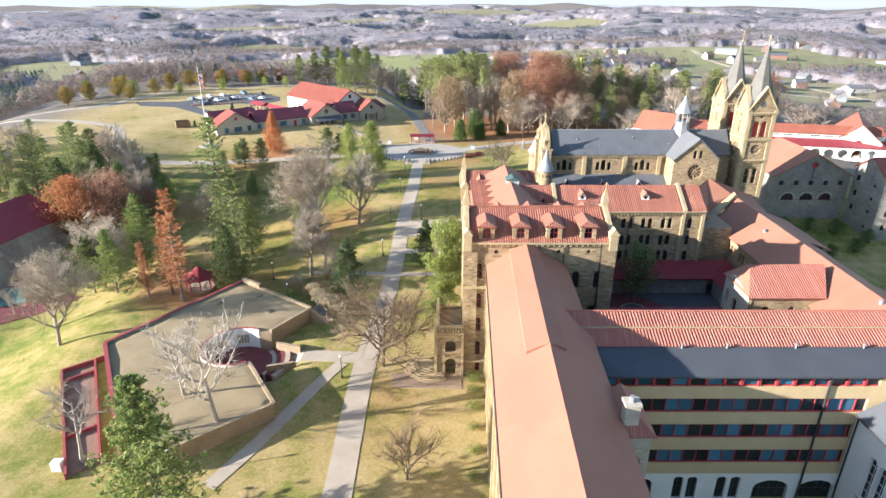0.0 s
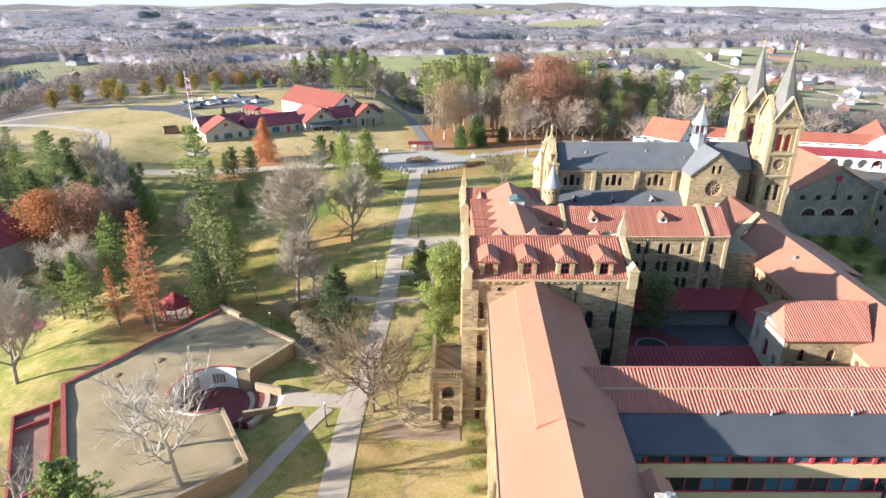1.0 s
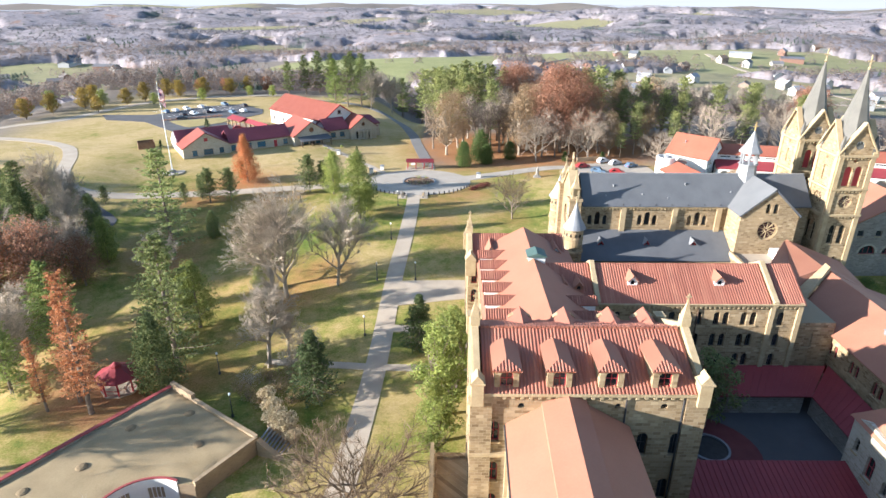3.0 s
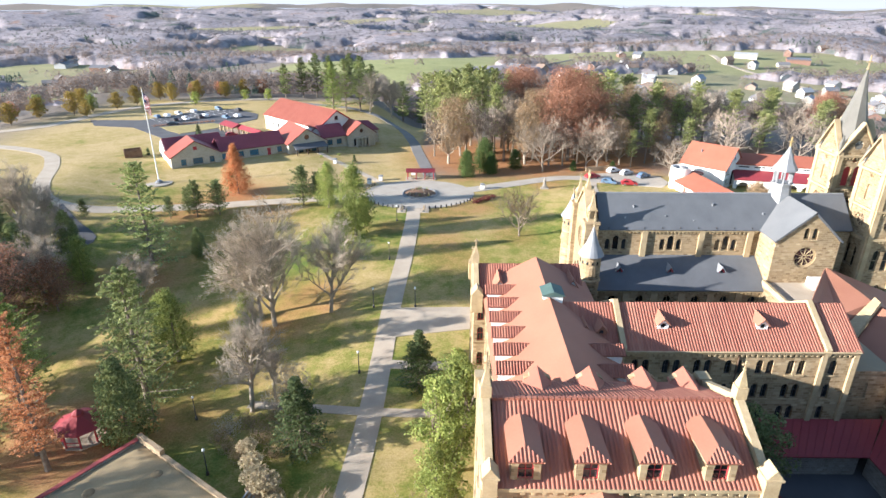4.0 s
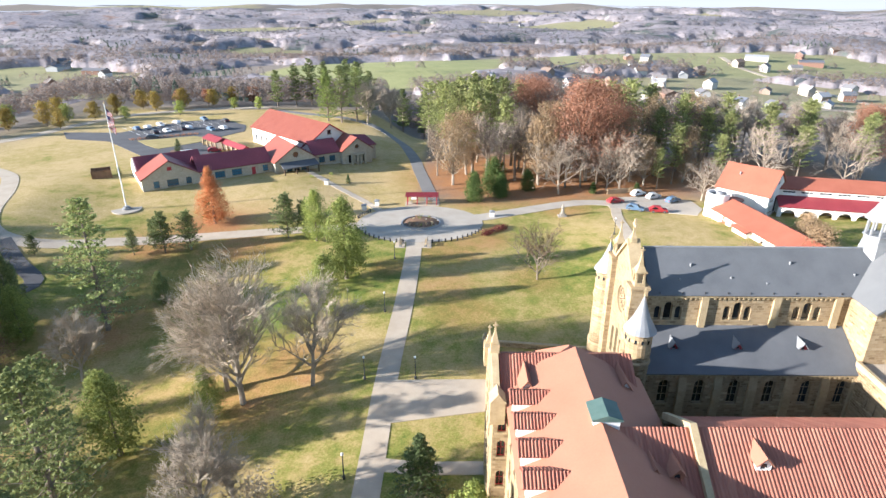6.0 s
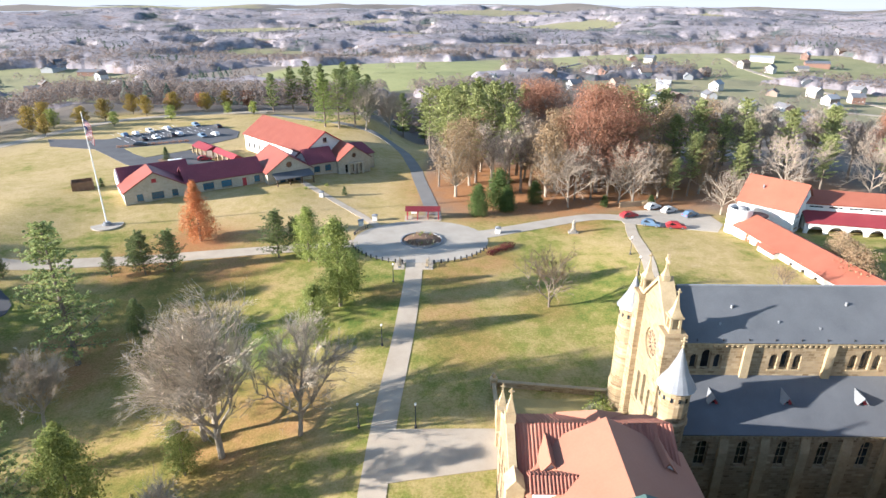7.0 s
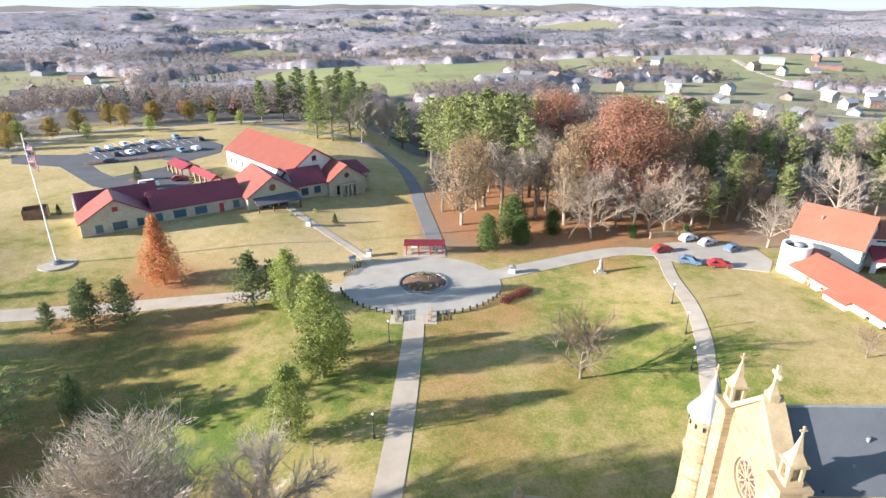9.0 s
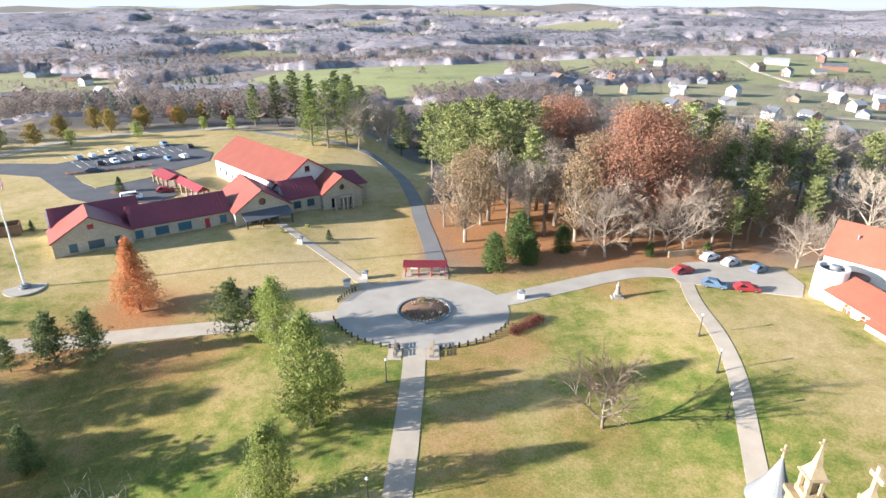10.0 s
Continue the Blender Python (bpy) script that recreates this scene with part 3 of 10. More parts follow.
def smooth_line(pts, step=2.0):
    """A Catmull-Rom line through pts."""
    out = []
    p = [Vector(a) for a in pts]
    p = [p[0] * 2 - p[1]] + p + [p[-1] * 2 - p[-2]]
    for i in range(1, len(p) - 2):
        n = max(2, int((p[i + 1] - p[i]).length / step))
        for k in range(n):
            t = k / n
            out.append(0.5 * (2 * p[i] + (p[i + 1] - p[i - 1]) * t + (2 * p[i - 1] - 5 * p[i] + 4 * p[i + 1] - p[i + 2]) * t * t
                              + (3 * p[i] - p[i - 1] - 3 * p[i + 1] + p[i + 2]) * t ** 3))
    out.append(p[-2])
    return out


def strip(name, pts, width, material, label, lift=0.07, kind_of="path", kerb=0.0):
    """A paved strip that follows the ground."""
    line = smooth_line([(*q, 0) for q in pts])
    g = Geo()
    rows = []
    for i, c in enumerate(line):
        d = (line[min(i + 1, len(line) - 1)] - line[max(i - 1, 0)]).normalized()
        s = Vector((-d.y, d.x, 0))
        w = width * (1 + 0.02 * noise.noise(c * 0.3))
        row = []
        for k in range(5):
            q = c + s * w * (0.5 - k / 4)
            row.append(Vector((q.x, q.y, ground_height(q.x, q.y) + lift)))
        rows.append([row[0] - Vector((0, 0, 0.5))] + row + [row[-1] - Vector((0, 0, 0.5))])
    verts = [v for r in rows for v in r]
    n = 7
    faces = [(i * n + k, i * n + k + 1, (i + 1) * n + k + 1, (i + 1) * n + k) for i in range(len(rows) - 1) for k in range(n - 1)]
    g.add(verts, faces)
    return solid(name, g, material, label, kind_of, kind="structure")


def patch(name, ring, material, label, lift=0.07, kind_of="pavement", step=3.0):
    """A paved area of any outline that follows the ground."""
    bm = bmesh.new()
    vs = [bm.verts.new((x, y, 0)) for x, y in ring]
    bm.faces.new(vs)
    bmesh.ops.triangulate(bm, faces=bm.faces[:])
    for _ in range(4):
        long = [e for e in bm.edges if e.calc_length() > step]
        if not long:
            break
        bmesh.ops.subdivide_edges(bm, edges=long, cuts=1, use_grid_fill=False)
        bmesh.ops.triangulate(bm, faces=bm.faces[:])
    for v in bm.verts:
        v.co.z = ground_height(v.co.x, v.co.y) + lift
    rim = bmesh.ops.extrude_edge_only(bm, edges=[e for e in bm.edges if e.is_boundary])
    for v in rim["geom"]:
        if isinstance(v, bmesh.types.BMVert):
            v.co.z -= 0.5
    bmesh.ops.recalc_face_normals(bm, faces=bm.faces[:])
    me = bpy.data.meshes.new(name)
    bm.to_mesh(me)
    bm.free()
    me.materials.append(material)
    return solid(name, me, material, label, kind_of, kind="structure")


def ellipse(cx, cy, rx, ry, n=40, a0=0.0, a1=2 * math.pi):
    return [(cx + rx * math.cos(a0 + (a1 - a0) * i / n), cy + ry * math.sin(a0 + (a1 - a0) * i / n)) for i in range(n if a1 - a0 > 6.2 else n + 1)]


LANDING = mottled("worn_brick_landing", (0.24, 0.17, 0.115), (0.34, 0.255, 0.18), 0.5, 0.9, 7.0, 0.3)
strip("pavement_main_walk", [(-12.4, 10), (-12.4, 52), (-12.4, 78), (-10.7, 109), (-10.0, 140), (-8.7, 162), (-8.2, 182), (-8.4, 195)], 3.5, CONCRETE, "long straight pale concrete walk")
strip("pavement_cross_walk", [(-29, 116), (-20, 114.6), (-11, 113.3), (-3, 112.8), (4, 112.8)], 1.8, CONCRETE, "narrow concrete cross walk", 0.08)
strip("pavement_side_walk", [(-9.5, 125.2), (-4, 124.4), (5, 124.4)], 2.2, CONCRETE, "short concrete walk to the stone block", 0.08)
patch("pavement_forecourt", [(-9, 132.5), (5.8, 134.8), (5.8, 141.5), (-9, 141.5)], CONCRETE, "concrete forecourt beside the stone block", 0.09)
patch("pavement_roundabout", ellipse(-7.5, 204, 15.5, 12.6), GRAVEL, "pale paved turning circle", 0.09)
strip("road_east", [(4, 207), (9, 208.6), (16, 212), (34, 219.6), (44, 219), (56, 215)], 4.6, GRAVEL, "pale gravel drive", 0.08, "road")
strip("road_west", [(-19, 203), (-26, 201), (-36, 199), (-56, 195.5), (-76, 191.5), (-93, 188), (-104, 191), (-112, 202), (-120, 220), (-132, 236), (-152, 246), (-185, 250)], 4.2, CONCRETE, "pale drive winding round the lawn", 0.08, "road")
strip("road_parking", [(-84, 350), (-112, 346), (-140, 330), (-152, 308), (-162, 280), (-190, 262), (-240, 250)], 5.5, CONCRETE, "pale drive round the parking lot", 0.08, "road")
strip("road_south_bend", [(-100, 188), (-92, 180), (-84, 172), (-95, 164), (-120, 160)], 3.4, ASPHALT, "dark lane down the hollow", 0.1, "road")
strip("road_guest_house", [(-4.6, 218), (-5.6, 226), (-7.2, 236), (-10, 252), (-13, 270), (-21, 300), (-40, 325), (-80, 345)], 3.8, OLD_ASPHALT, "worn asphalt lane past the guest house", 0.08, "road")
strip("pavement_guest_walk", [(-18.5, 213), (-24, 221), (-33, 231.5), (-41.5, 241.5), (-45, 246)], 2.0, CONCRETE, "concrete walk to the guest house porch")
strip("pavement_church_walk", [(44, 217), (41.5, 205), (40.4, 192), (38.6, 182), (35.6, 172), (32.6, 162), (29.5, 152), (26, 146), (20, 142)], 2.6, CONCRETE, "curving walk down to the church", 0.08)
patch("pavement_east_parking", [(42, 215), (52, 211), (62, 207.5), (66, 214), (66, 222), (56, 226), (47, 225), (42, 221.5)], GRAVEL, "gravel parking by the drive", 0.1)
patch("parking_lot", [(-149.3, 293.9), (-141.5, 282.7), (-124, 279.3), (-103.1, 259.4), (-90.3, 252.9), (-78.8, 258.3), (-76, 264), (-90.5, 278.5), (-87, 287), (-80.7, 298.7), (-83.5, 309.6), (-98.1, 321.5), (-111.9, 316.3), (-127.5, 294.1)], ASPHALT, "asphalt parking lot", 0.11)
strip("pavement_library_walk", [(-28, 54), (-24.5, 61), (-21.5, 68), (-17.6, 77), (-16, 80)], 2.0, CONCRETE, "concrete walk beside the library", 0.08)
strip("pavement_library_link", [(-25.5, 82.2), (-20, 82), (-13, 81.5)], 3.0, CONCRETE, "wide concrete link to the library court", 0.09)
patch("pavement_stairs_court", [(-7.5, 73.5), (2.8, 73.2), (2.8, 76.3), (-2, 79), (-8, 77)], LANDING, "small brown brick landing by the stone steps", 0.06)

# ---------------------------------------------------------------- the stone residence block
def gable_coping(g, x, y0, y1, z0, ym, zm, w=0.9, up=0.7):
    """A stone coping over a gable wall whose face looks along x."""
    for a, b in (((y0, z0), (ym, zm)), ((ym, zm), (y1, z0))):
        ring = [(x - w / 2, a[0], a[1] - 0.2), (x - w / 2, b[0], b[1] - 0.2), (x - w / 2, b[0], b[1] + up), (x - w / 2, a[0], a[1] + up)]
        g.prism(ring, (w, 0, 0))


def hip_dormer(parent, x, y, z, w, h, depth, ridge, material=None, name="dormer", wall_mat=None, label=""):
    """A stone dormer that faces south, with a hipped tile roof and a round-headed red window."""
    wall_mat = wall_mat or SAND
    base = Vector((x - w / 2, y, z))
    ob = new(name)
    ob.parent = parent
    tagged(ob, label)
    ww, wh = w * 0.54, h * 0.88
    holes = windows(ob, base, (1, 0, 0), [(w / 2, 0.12)], ww, wh, None, RED_PAINT, GLASS, (1, 1), 0.18, False)
    wall("front", ob, base, (1, 0, 0), [(0, -0.3), (w, -0.3), (w, h), (0, h)], holes, 0.5, wall_mat)
    cheek = Geo()
    cheek.box(x - w / 2, x - w / 2 + 0.3, y + 0.5, y + depth, z - 0.2, z + h).box(x + w / 2 - 0.3, x + w / 2, y + 0.5, y + depth, z - 0.2, z + h)
    part("cheeks", cheek, wall_mat, ob)
    o = 0.24
    e = z + h
    hip_y = y + 1.15
    tiled_slope(ob, [(x - w / 2 - o, y - o, e), (x + w / 2 + o, y - o, e), (x, hip_y, ridge), (x, hip_y, ridge)], TILE, 0.3, "front_roof", rise=0.07, thick=0.16)
    plain_slope(ob, [(x - w / 2 - o, y + depth, e), (x - w / 2 - o, y - o, e), (x, hip_y, ridge), (x, y + depth, ridge)], ROOF_PINK, 0.16, "west_roof")
    plain_slope(ob, [(x + w / 2 + o, y - o, e), (x + w / 2 + o, y + depth, e), (x, y + depth, ridge), (x, hip_y, ridge)], ROOF_PINK, 0.16, "east_roof")
    return ob


def residence_block():
    t = thing("residence_block", 0, 0, 0, label="four-storey golden sandstone block with a red tile roof", category="building")
    x0, x1, y0, y1, b, e = 3.1, 24.1, 77.0, 89.4, 0.3, 23.1
    ym, zr = 83.2, 26.1
    # south wall, with its windows beside the wing that abuts it
    o = Vector((x0, y0, 0))
    spots = [(2.0, 17.4), (2.0, 12.6), (2.0, 8.6), (2.0, 4.5)]
    holes = windows(t, o, (1, 0, 0), spots, 1.0, 2.4, None, RED_PAINT)
    holes += windows(t, o, (1, 0, 0), [(15.9, 15.9), (19.0, 15.9), (18.6, 10.4), (18.4, 5.8), (15.0, 10.4)], 1.0, 2.6, None, DARK_METAL)
    holes += windows(t, o, (1, 0, 0), [(2.0, 1.6)], 0.9, 1.6, 0, RED_PAINT)
    holes += windows(t, o, (1, 0, 0), [(4.4, 21.3), (13.2, 21.3), (17.4, 21.3)], 0.55, 0.55, 0.27, DARK_METAL, GLASS, (0, 0), 0.3, False, "vent")
    wall("south_wall", t, o, (1, 0, 0), [(0, b), (x1 - x0, b), (x1 - x0, e), (0, e)], holes, 0.7, SAND)
    # west wall with gable
    o = Vector((x0, y1, 0))
    spots = [(3 + 3.2 * i, z) for i in range(3) for z in (4.5, 8.6, 12.6, 17.4)]
    holes = windows(t, o, (0, -1, 0), spots, 1.0, 2.4, None, RED_PAINT)
    wall("west_wall", t, o, (0, -1, 0), [(0, b), (y1 - y0 - 0.71, b), (y1 - y0 - 0.71, e), (y1 - ym, zr), (0, e)], holes, 0.7, SAND)
    o = Vector((x1, y0 + 0.71, 0))
    holes = windows(t, o, (0, 1, 0), [(3 + 3.2 * i, z) for i in range(3) for z in (10.4, 15.9)], 1.0, 2.4, None, DARK_METAL)
    wall("east_wall", t, o, (0, 1, 0), [(0, b), (y1 - y0 - 0.71, b), (y1 - y0 - 0.71, e), (ym - y0 - 0.71, zr), (0, e)], holes, 0.7, SAND)
    g = Geo()
    g.box(x0 + 0.71, x1 - 0.71, y1 - 0.7, y1, b, e)
    part("north_wall", g, SAND, t)
    g = Geo()
    for px in (x0, x1 - 1.5):
        part("corner_pilaster", Geo().box(px - 0.25, px + 1.75, y0 - 0.28, y0 - 0.002, b, e - 0.4), SAND, t)
    g = Geo()
    corbels(g, (x0, y0), (x1, y0), (0, -1), e - 0.3)
    part("corbel_table", g, SAND_TRIM, t)
    part("string_course", Geo().box(x0 - 0.35, x0 + 3.4, y0 - 0.42, y0 - 0.003, 15.9, 16.25), SAND_TRIM, t)
    part("string_course", Geo().box(x0 - 0.3, x1 + 0.2, y0 - 0.4, y0 - 0.004, 3.4, 3.7), SAND_TRIM, t)
    for sx in (x0 + 0.35, x1 - 0.35):
        g = Geo()
        gable_coping(g, sx, y0 - 0.3, y1 + 0.3, e, ym, zr + 0.1, 0.62, 0.5)
        g.box(sx - 0.55, sx + 0.55, y0 - 0.6, y0 + 0.6, e - 1.2, e + 1.1).box(sx - 0.68, sx + 0.68, y0 - 0.72, y0 + 0.72, e + 1.1, e + 1.28)
        g.prism([(sx - 0.6, y0 - 0.65, e + 1.28), (sx + 0.6, y0 - 0.65, e + 1.28), (sx, y0 - 0.65, e + 2.1)], (0, 1.3, 0))
        g.box(sx - 0.55, sx + 0.55, y1 - 0.6, y1 + 0.6, e - 1.2, e + 1.1)
        finial(g, sx, ym, zr + 0.4, 0.8)
        part("parapet_gable", g, SAND_TRIM, t)
    tiled_slope(t, [(x0 + 0.85, y0 - 0.35, e), (x1 - 0.85, y0 - 0.35, e), (x1 - 0.85, ym, zr), (x0 + 0.85, ym, zr)], TILE, 0.34, "south_roof")
    tiled_slope(t, [(x1 - 0.85, y1 + 0.35, e), (x0 + 0.85, y1 + 0.35, e), (x0 + 0.85, ym, zr), (x1 - 0.85, ym, zr)], TILE, 0.34, "north_roof")
    g = Geo()
    n = 42
    for i in range(n):
        xa = x0 + 0.9 + (x1 - x0 - 1.8) * i / n
        g.box(xa, xa + 0.38, ym - 0.16, ym + 0.16, zr - 0.02, zr + 0.22)
    tagged(part("ridge_tiles", g, TILE, t), kind="stuff")
    for dx in (6.1, 10.85, 15.5, 20.3):
        hip_dormer(t, dx, y0 + 0.25, e + 0.2, 2.2, 1.95, 4.6, zr - 0.35)
    for dx in (8.6, 13.4, 18.2, 22.0):
        g = new("rear_dormer")
        g.parent = t
        e2, r2 = e + 0.4, zr - 1.3
        plain_slope(g, [(dx - 1.35, y1 + 0.5, e2), (dx - 1.35, ym + 1.0, e2), (dx, ym + 1.0, r2), (dx, y1 + 0.5, r2)], TILE, 0.16, "west_roof")
        plain_slope(g, [(dx + 1.35, ym + 1.0, e2), (dx + 1.35, y1 + 0.5, e2), (dx, y1 + 0.5, r2), (dx, ym + 1.0, r2)], TILE, 0.16, "east_roof")
        bx = Geo().prism([(dx - 1.2, y1 - 0.2, e - 0.2), (dx + 1.2, y1 - 0.2, e - 0.2), (dx + 1.2, y1 - 0.2, e2 + 0.3), (dx, y1 - 0.2, r2 - 0.2), (dx - 1.2, y1 - 0.2, e2 + 0.3)], (0, 0.6, 0))
        part("front", bx, SAND, g)
    # downpipes
    for px in (x0 + 13.9, x1 - 1.9):
        part("downpipe", Geo().tube((px, y0 - 0.12, e - 0.5), (px, y0 - 0.12, 4.0), 0.09, 0.09), DARK_METAL, t)
    # the porch at the west foot
    p = new("porch")
    p.parent = t
    o = Vector((-0.9, 76.6, 0))
    ring = [[(2.0 + x, 1.2 + z) for x, z in arch_ring(1.6, 2.9)]] + [[(2.0 + x, 5.2 + z) for x, z in arch_ring(1.6, 2.0)]]
    wall("porch_front", p, o, (1, 0, 0), [(0, 0.2), (4.0, 0.2), (4.0, 8.4), (0, 8.4)], ring, 0.6, SAND)
    g = Geo().box(-0.9, -0.3, 77.21, 85.5, 0.2, 8.4).box(-0.3, 3.05, 84.9, 85.5, 0.2, 8.4).box(-0.29, 3.05, 77.21, 84.89, 7.6, 8.0)
    g.box(-0.28, 3.05, 78.2, 78.4, 0.2, 7.5)
    part("porch_body", g, SAND, p)
    g = Geo().box(-1.1, 3.09, 76.3, 76.9, 8.4, 8.65).box(-1.1, -0.5, 76.91, 85.7, 8.4, 8.65)
    g.box(-1.0, 3.09, 76.4, 76.85, 9.5, 9.75).box(-1.0, -0.6, 76.86, 85.6, 9.5, 9.75)
    for i in range(9):
        g.lathe(-0.6 + 0.42 * i, 76.62, [(0.1, 8.65), (0.15, 9.0), (0.08, 9.2), (0.1, 9.5)], 8)
    for i in range(17):
        g.lathe(-0.8, 77.2 + 0.5 * i, [(0.1, 8.65), (0.15, 9.0), (0.08, 9.2), (0.1, 9.5)], 8)
    part("balustrade", g, SAND_TRIM, p)
    g = Geo().box(-1.3, -0.91, 76.4, 77.4, 0.2, 9.2).box(2.7, 3.08, 76.2, 76.59, 0.2, 8.2)
    part("porch_pier", g, SAND_TRIM, p)
    # fan of steps
    for i in range(7):
        r = 2.6 + 0.42 * (6 - i)
        st = Geo().prism([(-1.6 + r * math.cos(a), 79.5 + r * math.sin(a), 0.6) for a in [math.pi * (0.9 + 0.75 * k / 12) for k in range(13)]] + [(-1.6, 79.5, 0.6)], (0, 0, 0.35 + 0.17 * i))
        part("step", st, SAND_TRIM, p)
    return t


residence_block()


# ---------------------------------------------------------------- the wing below the camera
def near_wing():
    t = thing("near_wing", 11.65, 77.0, 0, -2.15, "long wing with a faded red gable roof", "building")
    # local: y runs back towards the south, from 0 to -95
    e, zr, w0, w1, ln = 19.5, 22.9, -5.5, 5.9, -98.0
    plain_slope(t, [(w0, -0.05, e), (w0, ln, e), (0, ln, zr), (0, -0.05, zr)], ROOF_PINK, 0.25, "west_roof", seams=0)
    plain_slope(t, [(w1, ln, e), (w1, -0.05, e), (0, -0.05, zr), (0, ln, zr)], ROOF_PINK, 0.25, "east_roof", seams=0)
    g = Geo()
    for s in (-1, 1):
        k = (zr - e) / (5.5 if s < 0 else 5.9)
        d = 2.3 if s < 0 else 1.7
        ring = [(0, -26.0, zr + 0.04), (s * d, -26.0, zr - d * k + 0.42), (s * d, -26.0, zr - d * k - 0.05), (0, -26.0, zr - 0.05)]
        g.prism(ring, (0, 25.95, 0))
    part("ridge_cap", g, ROOF_PINK, t, "slightly raised band along the ridge")
    g = Geo().tube((0, ln, zr + 0.02), (0, -26, zr + 0.02), 0.1, 0.1, 6)
    part("ridge_roll", g, TILE_PALE, t)
    # walls
    o = Vector((w0 + 0.5, -0.05, 0))
    hol = []
    n = 22
    for i in range(n):
        a = 3.0 + i * 4.3
        hol += windows(t, o, (0, -1, 0), [(a, z) for z in (3.2, 7.4, 11.6, 15.6)], 1.2, 2.2, 0, RED_PAINT, GLASS, (1, 1), 0.25)
    wall("west_wall", t, o, (0, -1, 0), [(0, 0.2), (-ln, 0.2), (-ln, e - 0.1), (0, e - 0.1)], hol, 0.5, SAND)
    g = Geo()
    for i in range(n + 1):
        y = -0.8 - i * 4.3
        part("pilaster", Geo().box(w0 + 0.1, w0 + 0.49, y - 0.35, y + 0.35, 0.2, e - 0.3), SAND_TRIM, t)
    o = Vector((w1 - 0.5, ln, 0))
    hol = windows(t, o, (0, 1, 0), [(44.0 + i * 4.3, z) for i in range(7) for z in (7.4, 11.6, 15.6)], 1.2, 2.2, 0, RED_PAINT, GLASS, (1, 1), 0.25)
    wall("east_wall", t, o, (0, 1, 0), [(0, 0.2), (-ln - 0.05, 0.2), (-ln - 0.05, e - 0.1), (0, e - 0.1)], hol, 0.5, SAND)
    part("end_wall", Geo().prism([(w0 + 1.01, ln, 0.2), (w1 - 1.01, ln, 0.2), (w1 - 1.01, ln, e), (0, ln, zr - 0.3), (w0 + 1.01, ln, e)], (0, 0.5, 0)), SAND, t)
    part("gutter", Geo().tube((w0 - 0.06, ln, e - 0.2), (w0 - 0.06, -0.1, e - 0.2), 0.1, 0.1, 6), DARK_METAL, t)
    return t


near_wing()


def stair_tower():
    t = thing("stair_tower", 0, 0, 0, label="small stone stair tower with a red gabled cap and chimney", category="building")
    x0, x1, y0, y1 = 15.8, 18.7, 42.4, 47.6
    o = Vector((x0, y0, 0))
    h = windows(t, o, (1, 0, 0), [(1.7, 14.4)], 0.9, 1.9, None, WHITE_PAINT, GLASS_BLUE, (1, 1), 0.25)
    wall("south_wall", t, o, (1, 0, 0), [(0, 1), (x1 - x0, 1), (x1 - x0, 18.6), (0, 18.6)], h, 0.4, PALE_STONE)
    part("body", Geo().box(x0, x0 + 0.4, y0 + 0.41, y1, 1, 18.6).box(x1 - 0.4, x1, y0 + 0.41, y1, 1, 18.6), PALE_STONE, t)
    xm, zr, e, k = (x0 + x1) / 2, 20.2, 18.7, 0.35
    plain_slope(t, [(x0 - k, y1 + 0.6, e), (x0 - k, y0 - k, e), (xm, y0 + 1.6, zr), (xm, y1 + 0.6, zr)], ROOF_PINK, 0.16, "west_roof")
    plain_slope(t, [(x1 + k, y0 - k, e), (x1 + k, y1 + 0.6, e), (xm, y1 + 0.6, zr), (xm, y0 + 1.6, zr)], ROOF_PINK, 0.16, "east_roof")
    tiled_slope(t, [(x0 - k, y0 - k, e), (x1 + k, y0 - k, e), (xm, y0 + 1.6, zr), (xm, y0 + 1.6, zr)], TILE_PALE, 0.3, "front_roof", rise=0.07, thick=0.16)
    c = part("chimney", Geo().box(16.2, 17.5, 42.9, 44.0, 18.6, 21.4).box(16.1, 17.6, 42.8, 44.1, 21.4, 21.65), PALE_STONE, t)
    part("flue", Geo().lathe(16.85, 43.45, [(0.3, 21.65), (0.26, 22.2)], 8), LEAD, c)
    tiled_slope(t, [(13.7, 43.0, 20.3), (15.7, 43.0, 18.5), (15.7, 46.4, 19.2), (13.7, 45.2, 20.6)], TILE, 0.3, "side_roof", rise=0.06, thick=0.14)
    return t


stair_tower()


